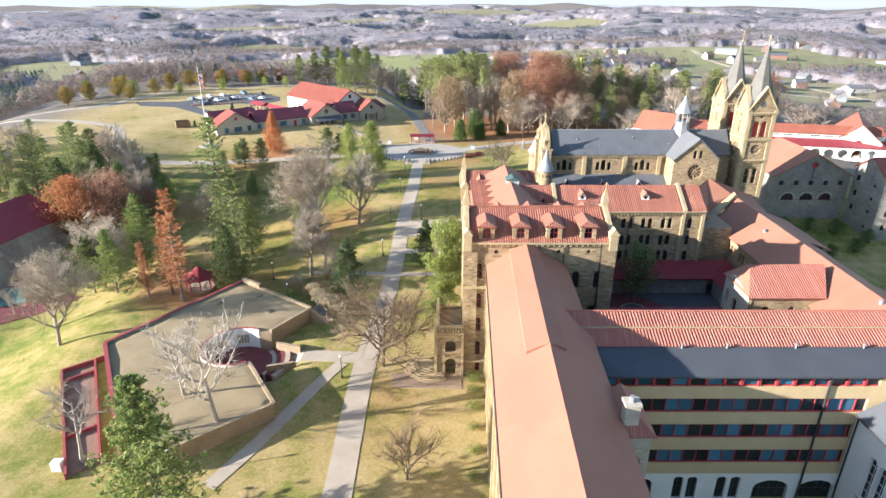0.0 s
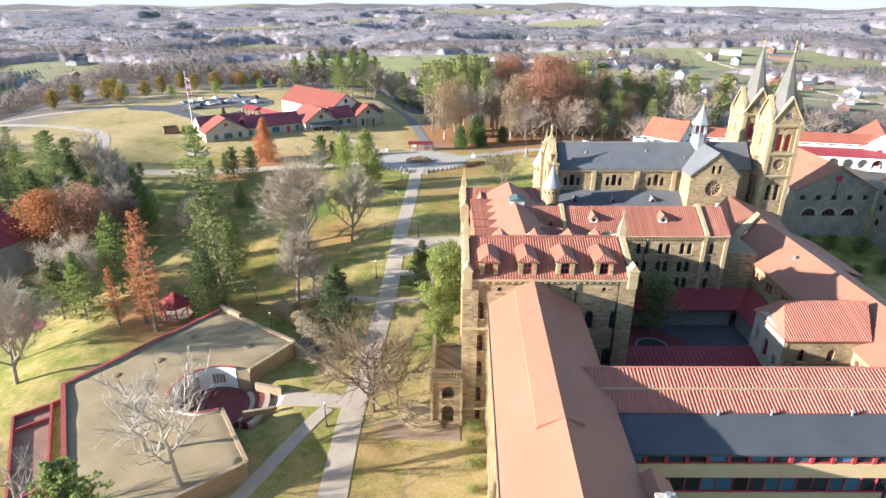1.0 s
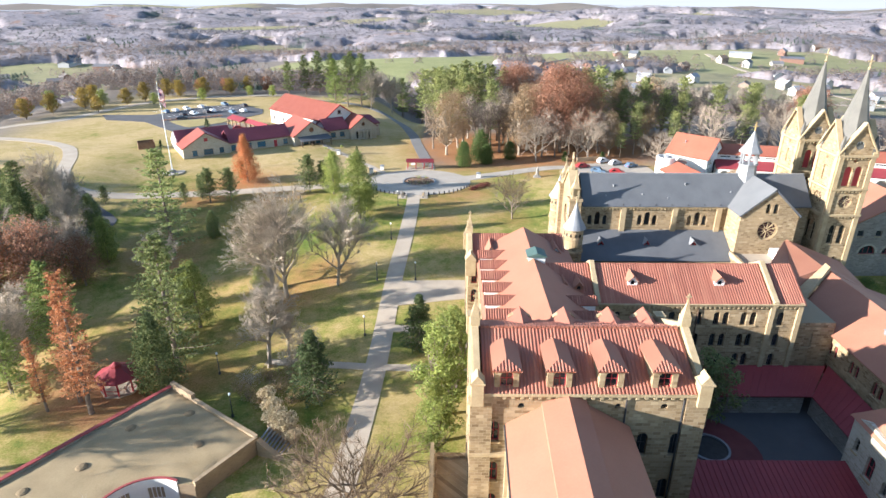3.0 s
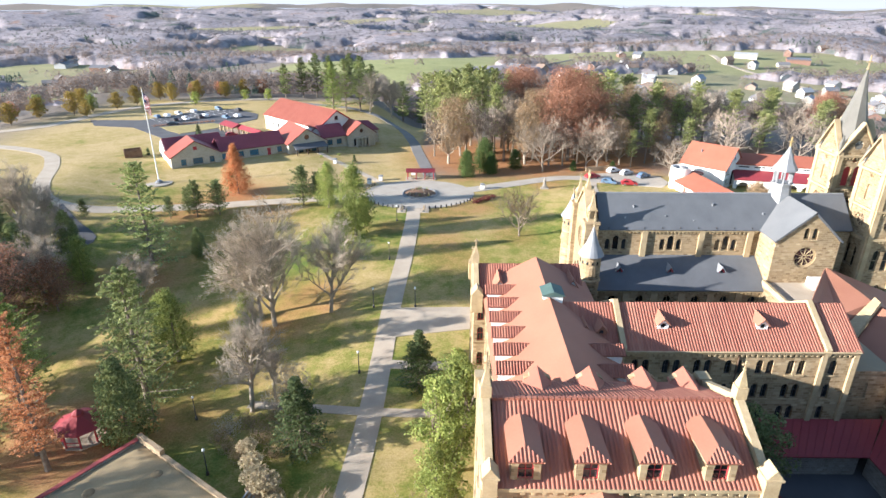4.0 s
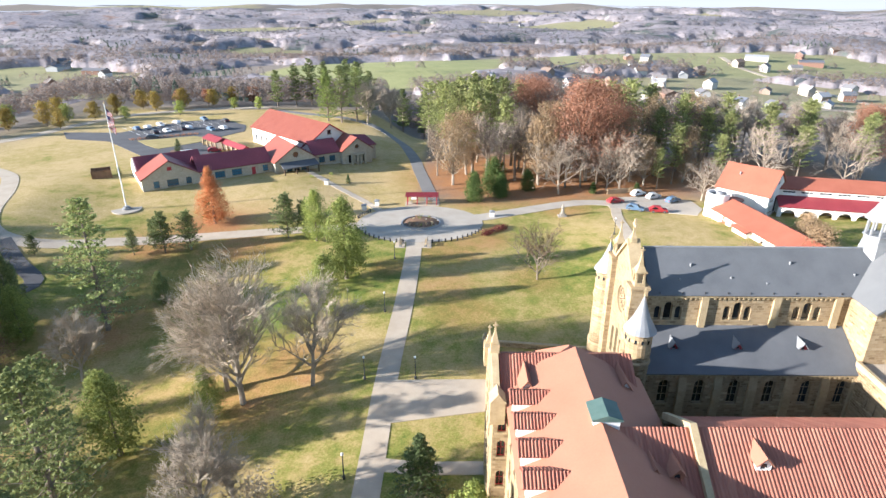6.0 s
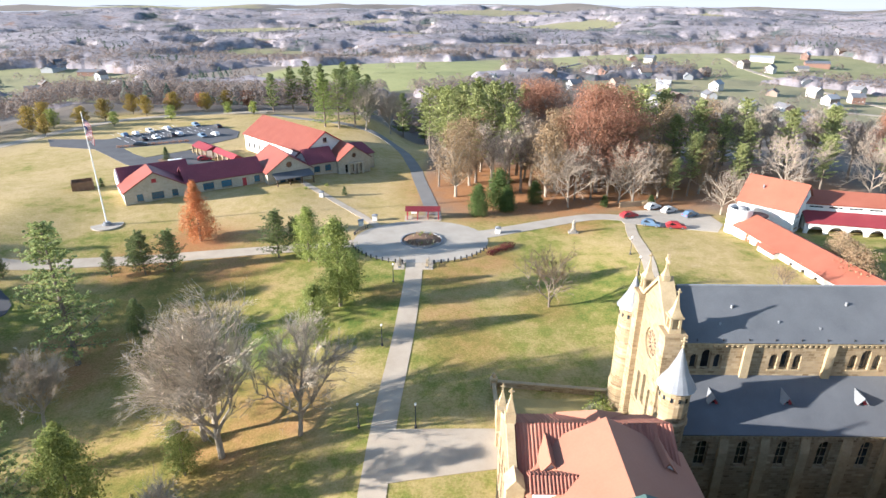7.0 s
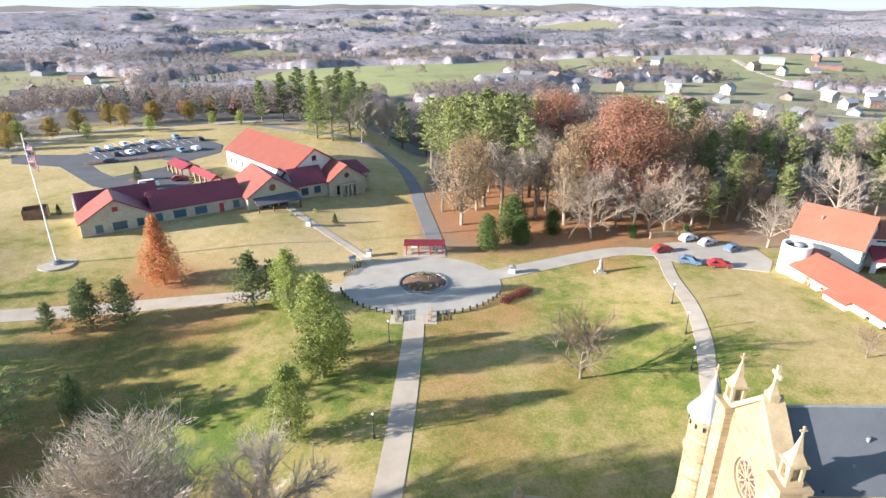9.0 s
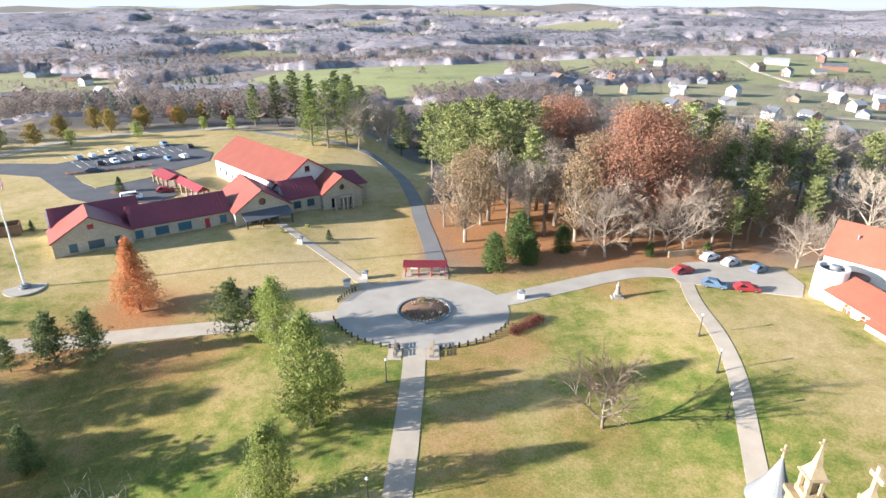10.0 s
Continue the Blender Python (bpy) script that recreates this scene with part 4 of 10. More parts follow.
# ---------------------------------------------------------------- south wing with banded front
def south_wing():
    t = thing("south_wing", label="long buff wing with strip windows, tiled roof and grey eaves", category="building")
    x0, x1, yf = 16.6, 62.0, 52.1
    tiled_slope(t, [(13.2, 58.8, 20.15), (x1, 58.8, 20.15), (x1, 61.1, 20.95), (11.5, 61.1, 20.95)], TILE_PALE, 0.36, "upper_roof", rise=0.08)
    tiled_slope(t, [(14.4, 56.5, 19.0), (x1, 56.5, 19.0), (x1, 58.9, 20.0), (13.2, 58.9, 20.0)], TILE_PALE, 0.36, "lower_roof", rise=0.08)
    tiled_slope(t, [(x1, 63.3, 18.4), (11.5, 63.3, 18.4), (11.5, 61.1, 20.95), (x1, 61.1, 20.95)], TILE_PALE, 0.36, "north_roof", rise=0.08)
    part("ridge_roll", Geo().tube((11.6, 61.1, 20.98), (x1, 61.1, 20.98), 0.13, 0.13, 6), TILE_PALE, t)
    part("step_trim", Geo().box(13.2, x1, 58.72, 58.9, 20.02, 20.2), SAND_TRIM, t)
    plain_slope(t, [(16.0, 51.5, 18.55), (x1, 51.5, 18.55), (x1, 56.6, 18.95), (14.4, 56.6, 18.95)], GREY_ROOF, 0.25, "eaves_roof", "grey membrane roof")
    for vx in (26.4, 31.4, 39.0, 46.5):
        part("vent_pipe", Geo().lathe(vx, 56.3, [(0.11, 18.8), (0.11, 19.35), (0.17, 19.4), (0.17, 19.55)], 8), LEAD, t)
    # floors: (glass strip bottom, top)
    strips = [(16.9, 18.15, 0), (13.55, 15.35, 1), (10.1, 11.95, 2), (6.6, 8.45, 3)]
    zprev = 18.3
    solid_top = 18.3
    for zb, zt, k in strips:
        if zt < solid_top - 0.02:
            part("spandrel", Geo().box(x0, x1, yf, yf + 0.5, zt, solid_top), BUFF_WALL, t, "buff panel band")
        solid_top = zb
        xe = 44.6 + (1.4 if k == 0 else 0.7 if k == 1 else 0)
        frame_g = Geo().box(x0, xe, yf + 0.1, yf + 0.3, zb, zb + 0.14).box(x0, xe, yf + 0.1, yf + 0.3, zt - 0.12, zt)
        part("strip_frame", frame_g, RED_PAINT, t)
        bay = 0.0
        i = 0
        step = 1.86 if k == 0 else 1.45
        x = x0
        while x < xe - 0.3:
            xb = min(x + step, xe)
            blue = (i % 4 in (1, 2)) if k else (i % 2 == 0)
            pane = part("pane", Geo().box(x + 0.04, xb - 0.04, yf + 0.2, yf + 0.24, zb + 0.14, zt - 0.12), GLASS_BLUE if blue else GLASS, t)
            part("mullion", Geo().box(x - 0.05, x + 0.05, yf + 0.08, yf + 0.3, zb, zt) if k else Geo().box(x - 0.16, x + 0.16, yf + 0.0, yf + 0.3, zb, zt), RED_PAINT, t)
            x = xb
            i += 1
        part("strip_end", Geo().box(xe, x1, yf, yf + 0.5, zb, zt), BUFF_WALL, t)
    part("spandrel", Geo().box(x0, x1, yf, yf + 0.5, 5.0, solid_top), BUFF_WALL, t, "buff panel band")
    # pale ground floor with arches
    o = Vector((x0, yf + 0.1, 0))
    hol = windows(t, o, (1, 0, 0), [(a, 1.2) for a in (10.3, 11.9, 15.2, 16.8)], 1.1, 3.2, 0.3, DARK_METAL, GLASS, (1, 1), 0.25)
    hol += windows(t, o, (1, 0, 0), [(21.0, 0.9), (26.2, 0.9), (31.4, 0.9)], 4.0, 3.0, 1.1, DARK_METAL, GLASS, (3, 1), 0.4)
    hol += windows(t, o, (1, 0, 0), [(2.8, 0.9), (6.4, 0.9)], 1.9, 3.2, None, DARK_METAL, GLASS, (1, 1), 0.4)
    wall("ground_floor_wall", t, o, (1, 0, 0), [(0, 0), (x1 - x0, 0), (x1 - x0, 4.99), (0, 4.99)], hol, 0.5, WHITE_WALL)
    part("back_wall", Geo().box(17.5, x1, 62.5, 63.0, 1, 18.4), SAND, t)
    # upright dark sheet added behind the panes as the rooms' shade
    part("dark_backing", Geo().box(x0 + 0.1, x1, yf + 1.6, yf + 1.8, 0.3, 18.2), DARK_METAL, t)
    part("downpipe", Geo().tube((40.7, yf - 0.12, 18.3), (40.7, yf - 0.12, 1.0), 0.12, 0.12), DARK_METAL, t)
    return t


south_wing()


def south_chapel():
    t = thing("chapel_wing", label="pale rendered wing end with tall arched windows and a slate roof", category="building")
    x0, x1, y0, y1 = 44.6, 58.0, 34.0, 51.9
    o = Vector((x0, y1, 0))
    hol = windows(t, o, (0, -1, 0), [(a + d, 5.2) for a in (4.6, 10.4) for d in (-0.75, 0.75)], 1.2, 5.6, None, WHITE_PAINT, GLASS, (1, 4), 0.35)
    wall("west_wall", t, o, (0, -1, 0), [(0, 0.4), (y1 - y0, 0.4), (y1 - y0, 13.6), (0, 13.6)], hol, 0.6, WHITE_WALL)
    plain_slope(t, [(x0 - 0.4, y1 - 0.1, 13.6), (x0 - 0.4, y0, 13.6), (x0 + 6, y0, 17.4), (x0 + 6, y1 - 0.1, 17.4)], SLATE, 0.25, "roof")
    part("gutter", Geo().tube((x0 - 0.42, y0, 13.45), (x0 - 0.42, y1 - 0.2, 13.45), 0.1, 0.1), DARK_METAL, t)
    part("downpipe", Geo().tube((x0 - 0.12, y1 - 0.4, 13.4), (x0 - 0.12, y1 - 0.4, 0.6), 0.1, 0.1), DARK_METAL, t)
    return t


south_chapel()


# ---------------------------------------------------------------- west range with saw-tooth dormers
def side_dormer(parent, y, x_eave, x_ridge, z_eave, z_ridge, sgn, w=2.1, h=1.45):
    """A dormer with its ridge square to a north-south slope; sgn -1 faces west, 1 faces east."""
    ob = new("dormer")
    ob.parent = parent
    zr = z_eave + h + 0.75
    slope = (z_ridge - z_eave) / abs(x_ridge - x_eave)
    back = x_eave - sgn * (zr - z_eave) / slope
    back_e = x_eave - sgn * h / slope
    front = x_eave - sgn * 0.5
    ze = z_eave + h
    fo = front + sgn * 0.35
    a = [(fo, y - w / 2 - 0.18, ze), (back_e, y - w / 2 - 0.18, ze), (back, y, zr), (fo, y, zr)]
    b = [(back_e, y + w / 2 + 0.18, ze), (fo, y + w / 2 + 0.18, ze), (fo, y, zr), (back, y, zr)]
    if sgn > 0:
        a = [a[1], a[0], a[3], a[2]]
        b = [b[1], b[0], b[3], b[2]]
    tiled_slope(ob, a, TILE, 0.3, "south_roof", rise=0.08, thick=0.16)
    tiled_slope(ob, b, TILE, 0.3, "north_roof", rise=0.08, thick=0.16)
    o = Vector((front, y + w / 2, 0)) if sgn < 0 else Vector((front, y - w / 2, 0))
    run = (0, -1, 0) if sgn < 0 else (0, 1, 0)
    hol = windows(ob, o, run, [(w / 2, z_eave + 0.05)], 0.95, 1.35, None, RED_PAINT, GLASS, (1, 1), 0.25, False)
    wall("front", ob, o, run, [(0, z_eave - 0.4), (w, z_eave - 0.4), (w, ze), (w / 2, zr - 0.12), (0, ze)], hol, 0.3, WHITE_PAINT)
    x_in = front - sgn * 0.31
    for yy in (y - w / 2, y + w / 2 - 0.2):
        part("cheek", Geo().prism([(x_in, yy, z_eave - 0.2), (x_in, yy, ze), (back_e, yy, ze)], (0, 0.2, 0)), WHITE_PAINT, ob)
    return ob


def west_range():
    t = thing("west_range", label="golden stone range with pale red roof and tiled dormers", category="building")
    y0, y1, x0, x1, e, zr, xm = 89.9, 117.5, 5.2, 19.8, 18.9, 22.8, 12.6
    plain_slope(t, [(x0, y1 + 1.4, e), (x0, y0, e), (xm, y0, zr), (xm, y1 + 1.4, zr)], ROOF_PINK, 0.22, "west_roof")
    plain_slope(t, [(x1, y0, e), (x1, y1 + 1.4, e), (xm, y1 + 1.4, zr), (xm, y0, zr)], ROOF_PINK, 0.22, "east_roof")
    o = Vector((x0 + 0.4, y1, 0))
    hol = windows(t, o, (0, -1, 0), [(2.4 + 3.4 * i, z) for i in range(8) for z in (4.0, 8.0, 12.0, 15.6)], 0.95, 2.2, None, RED_PAINT)
    wall("west_wall", t, o, (0, -1, 0), [(0, 0.5), (y1 - y0, 0.5), (y1 - y0, e - 0.05), (0, e - 0.05)], hol, 0.6, SAND)
    g = Geo().box(x1 - 1.0, x1 - 0.4, y0, 102.0, 3, e - 0.05)
    part("east_wall", g, SAND, t)
    for i in range(7):
        side_dormer(t, 92.4 + 3.55 * i, x0, xm, e, zr, -1)
    for i in range(3):
        side_dormer(t, 91.6 + 3.9 * i, x1, xm, e, zr, 1)
    # north cross range with a parapet gable to the west
    X0, X1, Y0, Y1, E, R, YM = 4.0, 18.8, 114.5, 124.9, 18.0, 21.4, 119.7
    tiled_slope(t, [(X0 + 0.8, Y0 - 0.3, E), (X1, Y0 - 0.3, E), (X1, YM, R), (X0 + 0.8, YM, R)], TILE, 0.34, "cross_roof_south")
    tiled_slope(t, [(X1, Y1 + 0.3, E), (X0 + 0.8, Y1 + 0.3, E), (X0 + 0.8, YM, R), (X1, YM, R)], TILE, 0.34, "cross_roof_north")
    o = Vector((X0, Y0, 0))
    hol = windows(t, o, (1, 0, 0), [(0.95, z) for z in (4.0, 8.0, 12.0, 15.2)], 0.9, 2.2, None, RED_PAINT)
    wall("cross_south_wall", t, o, (1, 0, 0), [(0, 0.5), (1.6, 0.5), (1.6, E - 0.1), (0, E - 0.1)], hol, 0.6, SAND)
    o = Vector((X0, Y1, 0))
    hol = windows(t, o, (0, -1, 0), [(2.2 + 2.1 * i, z) for i in range(3) for z in (4.0, 8.0, 12.0, 15.2)], 0.9, 2.2, None, RED_PAINT)
    wall("cross_west_wall", t, o, (0, -1, 0), [(0, 0.5), (Y1 - Y0 - 0.61, 0.5), (Y1 - Y0 - 0.61, E), (Y1 - YM, R), (0, E)], hol, 0.7, SAND)
    part("cross_north_wall", Geo().box(X0 + 0.71, X1, Y1 - 0.6, Y1, 0.5, E - 0.1), SAND, t)
    g = Geo()
    gable_coping(g, X0 + 0.35, Y0 - 0.3, Y1 + 0.3, E, YM, R + 0.1, 0.7, 0.5)
    g.box(X0 - 0.4, X0 + 1.1, Y0 - 0.7, Y0 + 0.9, E - 1.2, E + 1.4)
    g.prism([(X0 - 0.5, Y0 - 0.8, E + 1.4), (X0 + 1.2, Y0 - 0.8, E + 1.4), (X0 + 0.35, Y0 - 0.8, E + 2.5)], (0, 1.8, 0))
    g.box(X0 - 0.4, X0 + 1.1, Y1 - 0.9, Y1 + 0.7, E - 1.2, E + 1.4)
    finial(g, X0 + 0.35, YM, R + 0.2, 0.85)
    finial(g, X0 + 0.2, Y1 + 0.1, E + 0.6, 0.75)
    part("parapet_gable", g, SAND_TRIM, t)
    for dx in (7.4, 17.2):
        d = new("small_dormer")
        d.parent = t
        gable_dormer(d, dx, Y0 + 1.0, E + 0.9, 1.3, 1.1, 1.0)
    plain_slope(t, [(9.4, 125.6, 17.9), (9.4, 120.0, 17.9), (12.8, 120.0, 20.8), (12.8, 122.4, 20.8)], ROOF_PINK, 0.2, "rear_roof_west")
    plain_slope(t, [(16.3, 120.0, 17.9), (16.3, 125.6, 17.9), (12.8, 122.4, 20.8), (12.8, 120.0, 20.8)], ROOF_PINK, 0.2, "rear_roof_east")
    part("rear_roof_north", Geo().slab([(16.3, 125.6, 17.9), (9.4, 125.6, 17.9), (12.8, 122.4, 20.8)], 0.2), ROOF_PINK, t)
    h = part("roof_hatch", Geo().box(11.9, 14.2, 107.0, 109.2, 21.9, 22.95), WHITE_PAINT, t, "white hatch with a green copper lid")
    part("hatch_lid", Geo().box(11.7, 14.4, 106.8, 109.4, 22.95, 23.1).prism([(11.7, 106.8, 23.1), (14.4, 106.8, 23.1), (13.05, 106.8, 23.6)], (0, 2.6, 0)), COPPER, h)
    return t


def gable_dormer(d, x, y, z, w, h, rise, wall_mat=None, roof_mat=None):
    """A small gabled dormer facing south on a slope; builds its pieces under d."""
    wall_mat, roof_mat = wall_mat or WHITE_PAINT, roof_mat or ROOF_PINK
    hol = [[(w / 2 + a, 0.25 + b) for a, b in arch_ring(w * 0.45, h * 0.75)]]
    o = Vector((x - w / 2, y, z))
    wall("front", d, o, (1, 0, 0), [(0, -0.3), (w, -0.3), (w, h), (w / 2, h + rise), (0, h)], hol, 0.2, wall_mat)
    part("pane", Geo().box(x - w / 2 + 0.05, x + w / 2 - 0.05, y + 0.14, y + 0.18, z, z + h), GLASS, d)
    k = 0.18
    dep = (h + rise) * 1.4 + 0.5
    for s in (-1, 1):
        q = [(x + s * (w / 2 + k), y - 0.25, z + h - 0.12), (x + s * (w / 2 + k), y + dep, z + h - 0.12), (x, y + dep, z + h + rise), (x, y - 0.25, z + h + rise)]
        part("roof", Geo().slab(q if s > 0 else q[::-1], 0.1), roof_mat, d)
        part("cheek", Geo().box(x + s * w / 2 - 0.06 * (1 + s), x + s * w / 2 + 0.06 * (1 - s), y + 0.2, y + dep * 0.6, z - 0.3, z + h), wall_mat, d)


west_range()


# ---------------------------------------------------------------- north range of the court
def north_range():
    t = thing("north_range", label="three-storey stone range with paired arched windows and a red tile roof", category="building")
    x0, x1, y0, y1, e, zr, ym, b = 20.3, 47.6, 102.2, 112.6, 18.6, 22.0, 107.4, 3.0
    o = Vector((x0, y0, 0))
    spots = []
    for i in range(8):
        cx = 2.5 + 3.62 * i
        if cx + 0.7 > x1 - x0 - 0.6:
            break
        for z in (15.3, 12.0, 8.9):
            spots += [(cx - 0.62, z), (cx + 0.62, z)]
    hol = windows(t, o, (1, 0, 0), spots, 0.8, 2.0, None, DARK_METAL, GLASS, (1, 1), 0.3)
    wall("south_wall", t, o, (1, 0, 0), [(0, b), (x1 - x0, b), (x1 - x0, e), (0, e)], hol, 0.6, SAND)
    g = Geo()
    corbels(g, (x0, y0), (x1, y0), (0, -1), e - 0.32, 0.62, 0.24)
    part("corbel_table", g, SAND_TRIM, t)
    g = Geo()
    for px in (20.3, 43.6, 47.2):
        part("pilaster", Geo().box(px - 0.1, px + 0.5, y0 - 0.3, y0 - 0.002, b, e + 0.2), SAND_TRIM, t)
    part("gutter", Geo().tube((x0, y0 - 0.5, e + 0.05), (x1, y0 - 0.5, e + 0.05), 0.11, 0.11, 6), SAND_TRIM, t)
    for a, c in ((x0 + 0.65, 43.5), (44.3, x1 + 0.3)):
        tiled_slope(t, [(a, y0 - 0.45, e), (c, y0 - 0.45, e), (c, ym, zr), (a, ym, zr)], TILE, 0.34, "south_roof")
        tiled_slope(t, [(c, y1 + 0.45, e), (a, y1 + 0.45, e), (a, ym, zr), (c, ym, zr)], TILE, 0.34, "north_roof")
    tiled_slope(t, [(14.0, y0 - 0.45, e), (x0 - 0.05, y0 - 0.45, e), (x0 - 0.05, ym, zr), (14.0, ym, zr)], TILE, 0.34, "link_roof")
    for px in (x0 + 0.3, 43.9):
        g = Geo()
        for a, bb in (((y0 - 0.5, e), (ym, zr)), ((ym, zr), (y1 + 0.5, e))):
            g.prism([(px - 0.3, a[0], a[1] - 0.3), (px - 0.3, bb[0], bb[1] - 0.3), (px - 0.3, bb[0], bb[1] + 0.45), (px - 0.3, a[0], a[1] + 0.45)], (0.6, 0, 0))
        part("fire_parapet", g, SAND_TRIM, t)
    part("north_wall", Geo().box(x0, x1, y1 - 0.5, y1, b, e - 0.1), SAND, t)
    for dx in (25.6, 37.2):
        d = new("small_dormer")
        d.parent = t
        gable_dormer(d, dx, 104.3, 20.0, 1.25, 0.85, 0.75)
    for dx in (16.4, 18.3):
        d = new("small_dormer")
        d.parent = t
        gable_dormer(d, dx, 103.6, 19.5, 1.1, 0.8, 0.75, ROOF_PINK)
    part("downpipe", Geo().tube((34.0, y0 - 0.12, e - 0.3), (34.0, y0 - 0.12, 4), 0.1, 0.1), WOOD_DARK, t)
    return t


north_range()


# ---------------------------------------------------------------- east wing, annexe and court
def east_wing():
    t = thing("east_wing", label="long stone wing with a faded orange-red gable roof", category="building")
    x0, x1, xm, e, zr, y0, y1 = 53.4, 67.2, 60.2, 13.1, 16.6, 66.2, 116.5
    plain_slope(t, [(x0, y1 - 5.5, e), (x0, y0, e), (xm, y0, zr), (xm, y1, zr)], ROOF_PINK, 0.25, "west_roof")
    plain_slope(t, [(x1, y0, e), (x1, y1, e), (xm, y1, zr), (xm, y0, zr)], ROOF_PINK, 0.25, "east_roof")
    # pale verge between the two roof levels, and the roof that runs on to the church
    part("verge", Geo().slab([(x0, y1 - 5.5, e + 0.35), (xm, y1, zr + 0.35), (xm + 0.2, y1 + 1.6, zr + 0.3), (x0, y1 - 2.7, e + 0.3)][::-1], 0.4), SAND_TRIM, t)
    plain_slope(t, [(49.5, 114.0, 14.8), (x0, y1 - 3.0, e - 0.1), (xm, y1 + 1.6, zr - 0.1), (59.0, 127.5, 17.4)], ROOF_PINK, 0.22, "link_roof_west")
    plain_slope(t, [(x1, y1, e), (68.0, 126.0, 14.0), (59.0, 127.5, 17.4), (xm, y1 + 1.6, zr - 0.1)], ROOF_PINK, 0.22, "link_roof_east")
    plain_slope(t, [(47.8, 112.9, 17.6), (50.5, 107.0, 15.6), (54.0, 113.0, 14.2), (58.6, 127.4, 17.3)], ROOF_PINK, 0.22, "valley_roof")
    o = Vector((x0 + 0.5, y1 - 5, 0))
    spots = []
    for i in range(9):
        for d in (-0.55, 0.55):
            spots += [(4 + 4.6 * i + d, 10.0), (4 + 4.6 * i + d, 6.6)]
    hol = windows(t, o, (0, -1, 0), spots, 0.7, 1.9, None, RED_PAINT)
    wall("west_wall", t, o, (0, -1, 0), [(0, 3), (y1 - 5 - y0, 3), (y1 - 5 - y0, e - 0.1), (0, e - 0.1)], hol, 0.5, SAND)
    part("corner_bay", Geo().box(47.7, 53.8, 103.6, 111.3, 3, 14.6).prism([(47.7, 103.6, 14.6), (53.8, 103.6, 14.6), (53.8, 111.3, 14.6), (47.7, 111.3, 14.6)], (0, 0, 0.3)), SAND, t)
    o = Vector((47.8, 103.5, 0))
    hol = windows(t, o, (1, 0, 0), [(2.6, 11.2), (2.6, 7.6)], 1.2, 2.4, None, RED_PAINT)
    wall("bay_wall", t, o, (1, 0, 0), [(0, 3), (5.9, 3), (5.9, 14.2), (0, 14.6)], hol, 0.09, SAND)
    part("east_wall", Geo().box(x1 - 0.9, x1 - 0.4, y0, y1, -5, e - 0.1), GREY_STONE, t)
    part("north_wall", Geo().box(54.0, x1 - 1.0, y1 - 0.6, y1, 2, e), SAND, t)
    for vx, vy in ((58.0, 100.0), (59.5, 71.5), (63.5, 74)):
        z = zr - abs(vx - xm) * (zr - e) / 6.9
        part("roof_vent", Geo().lathe(vx, vy, [(0.3, z - 0.2), (0.3, z + 0.35), (0.4, z + 0.4), (0.1, z + 0.6)], 8), LEAD, t)
    # low roofs on the far side
    plain_slope(t, [(x1 + 6.5, 104.0, 10.2), (x1 + 6.5, 120.5, 10.2), (x1 + 0.1, 120.5, 12.6), (x1 + 0.1, 104.0, 12.6)], ROOF_PINK, 0.22, "lean_to_roof")
    part("lean_to_wall", Geo().box(x1 - 0.39, x1 + 6.0, 104.4, 120.2, -5, 10.2), GREY_STONE, t)
    plain_slope(t, [(x1 + 8, 74.0, 9.5), (x1 + 8, 86, 9.5), (x1 + 0.1, 86, 12.4), (x1 + 0.1, 74, 12.4)], ROOF_PINK, 0.22, "lean_to_roof")
    part("lean_to_wall", Geo().box(x1 - 0.39, x1 + 7.5, 74.4, 85.6, -5, 9.5), GREY_STONE, t)
    return t


east_wing()


def annexe():
    t = thing("annexe", label="pale stone annexe with a hipped red tile roof", category="building")
    x0, x1, y0, y1, e, zr = 44.6, 55.5, 76.9, 84.6, 14.4, 17.0
    tiled_slope(t, [(x0 - 0.3, y0 - 0.4, e), (x1, y0 - 0.4, e), (58.2, 82.6, zr), (x0 + 2.2, 82.6, zr)], TILE_PALE, 0.36, "south_roof", rise=0.08)
    plain_slope(t, [(x0 - 0.3, y1 + 0.5, e), (x0 - 0.3, y0 - 0.4, e), (x0 + 2.2, 82.6, zr), (x0 + 2.2, 83.0, zr)], ROOF_PINK, 0.2, "west_roof")
    plain_slope(t, [(58.0, y1 + 0.5, e), (x0 - 0.3, y1 + 0.5, e), (x0 + 2.2, 82.8, zr), (58.2, 82.8, zr)], ROOF_PINK, 0.2, "north_roof")
    o = Vector((x0, y1, 0))
    hol = windows(t, o, (0, -1, 0), [(1.3, 10.8), (6.2, 9.4)], 0.75, 1.8, None, GREY_STONE, GLASS, (0, 1)) + windows(t, o, (0, -1, 0), [(3.8, 9.4)], 1.2, 2.8, None, RED_PAINT)
    wall("west_wall", t, o, (0, -1, 0), [(0, 3), (y1 - y0, 3), (y1 - y0, e), (2.0, e + 0.9), (0, e)], hol, 0.4, PALE_STONE)
    o = Vector((x0 + 0.41, y0, 0))
    hol = windows(t, o, (1, 0, 0), [(2.2, 11.0), (6.0, 11.0), (2.2, 7.4), (6.0, 7.4), (2.2, 4.2)], 0.9, 1.9, None, RED_PAINT)
    wall("south_wall", t, o, (1, 0, 0), [(0, 3), (x1 - x0 - 0.41, 3), (x1 - x0 - 0.41, e), (0, e)], hol, 0.4, SAND)
    part("quoins", Geo().box(x0 - 0.08, x0 + 0.4, y0 - 0.09, y0 - 0.003, 3, e), SAND_TRIM, t)
    return t


annexe()


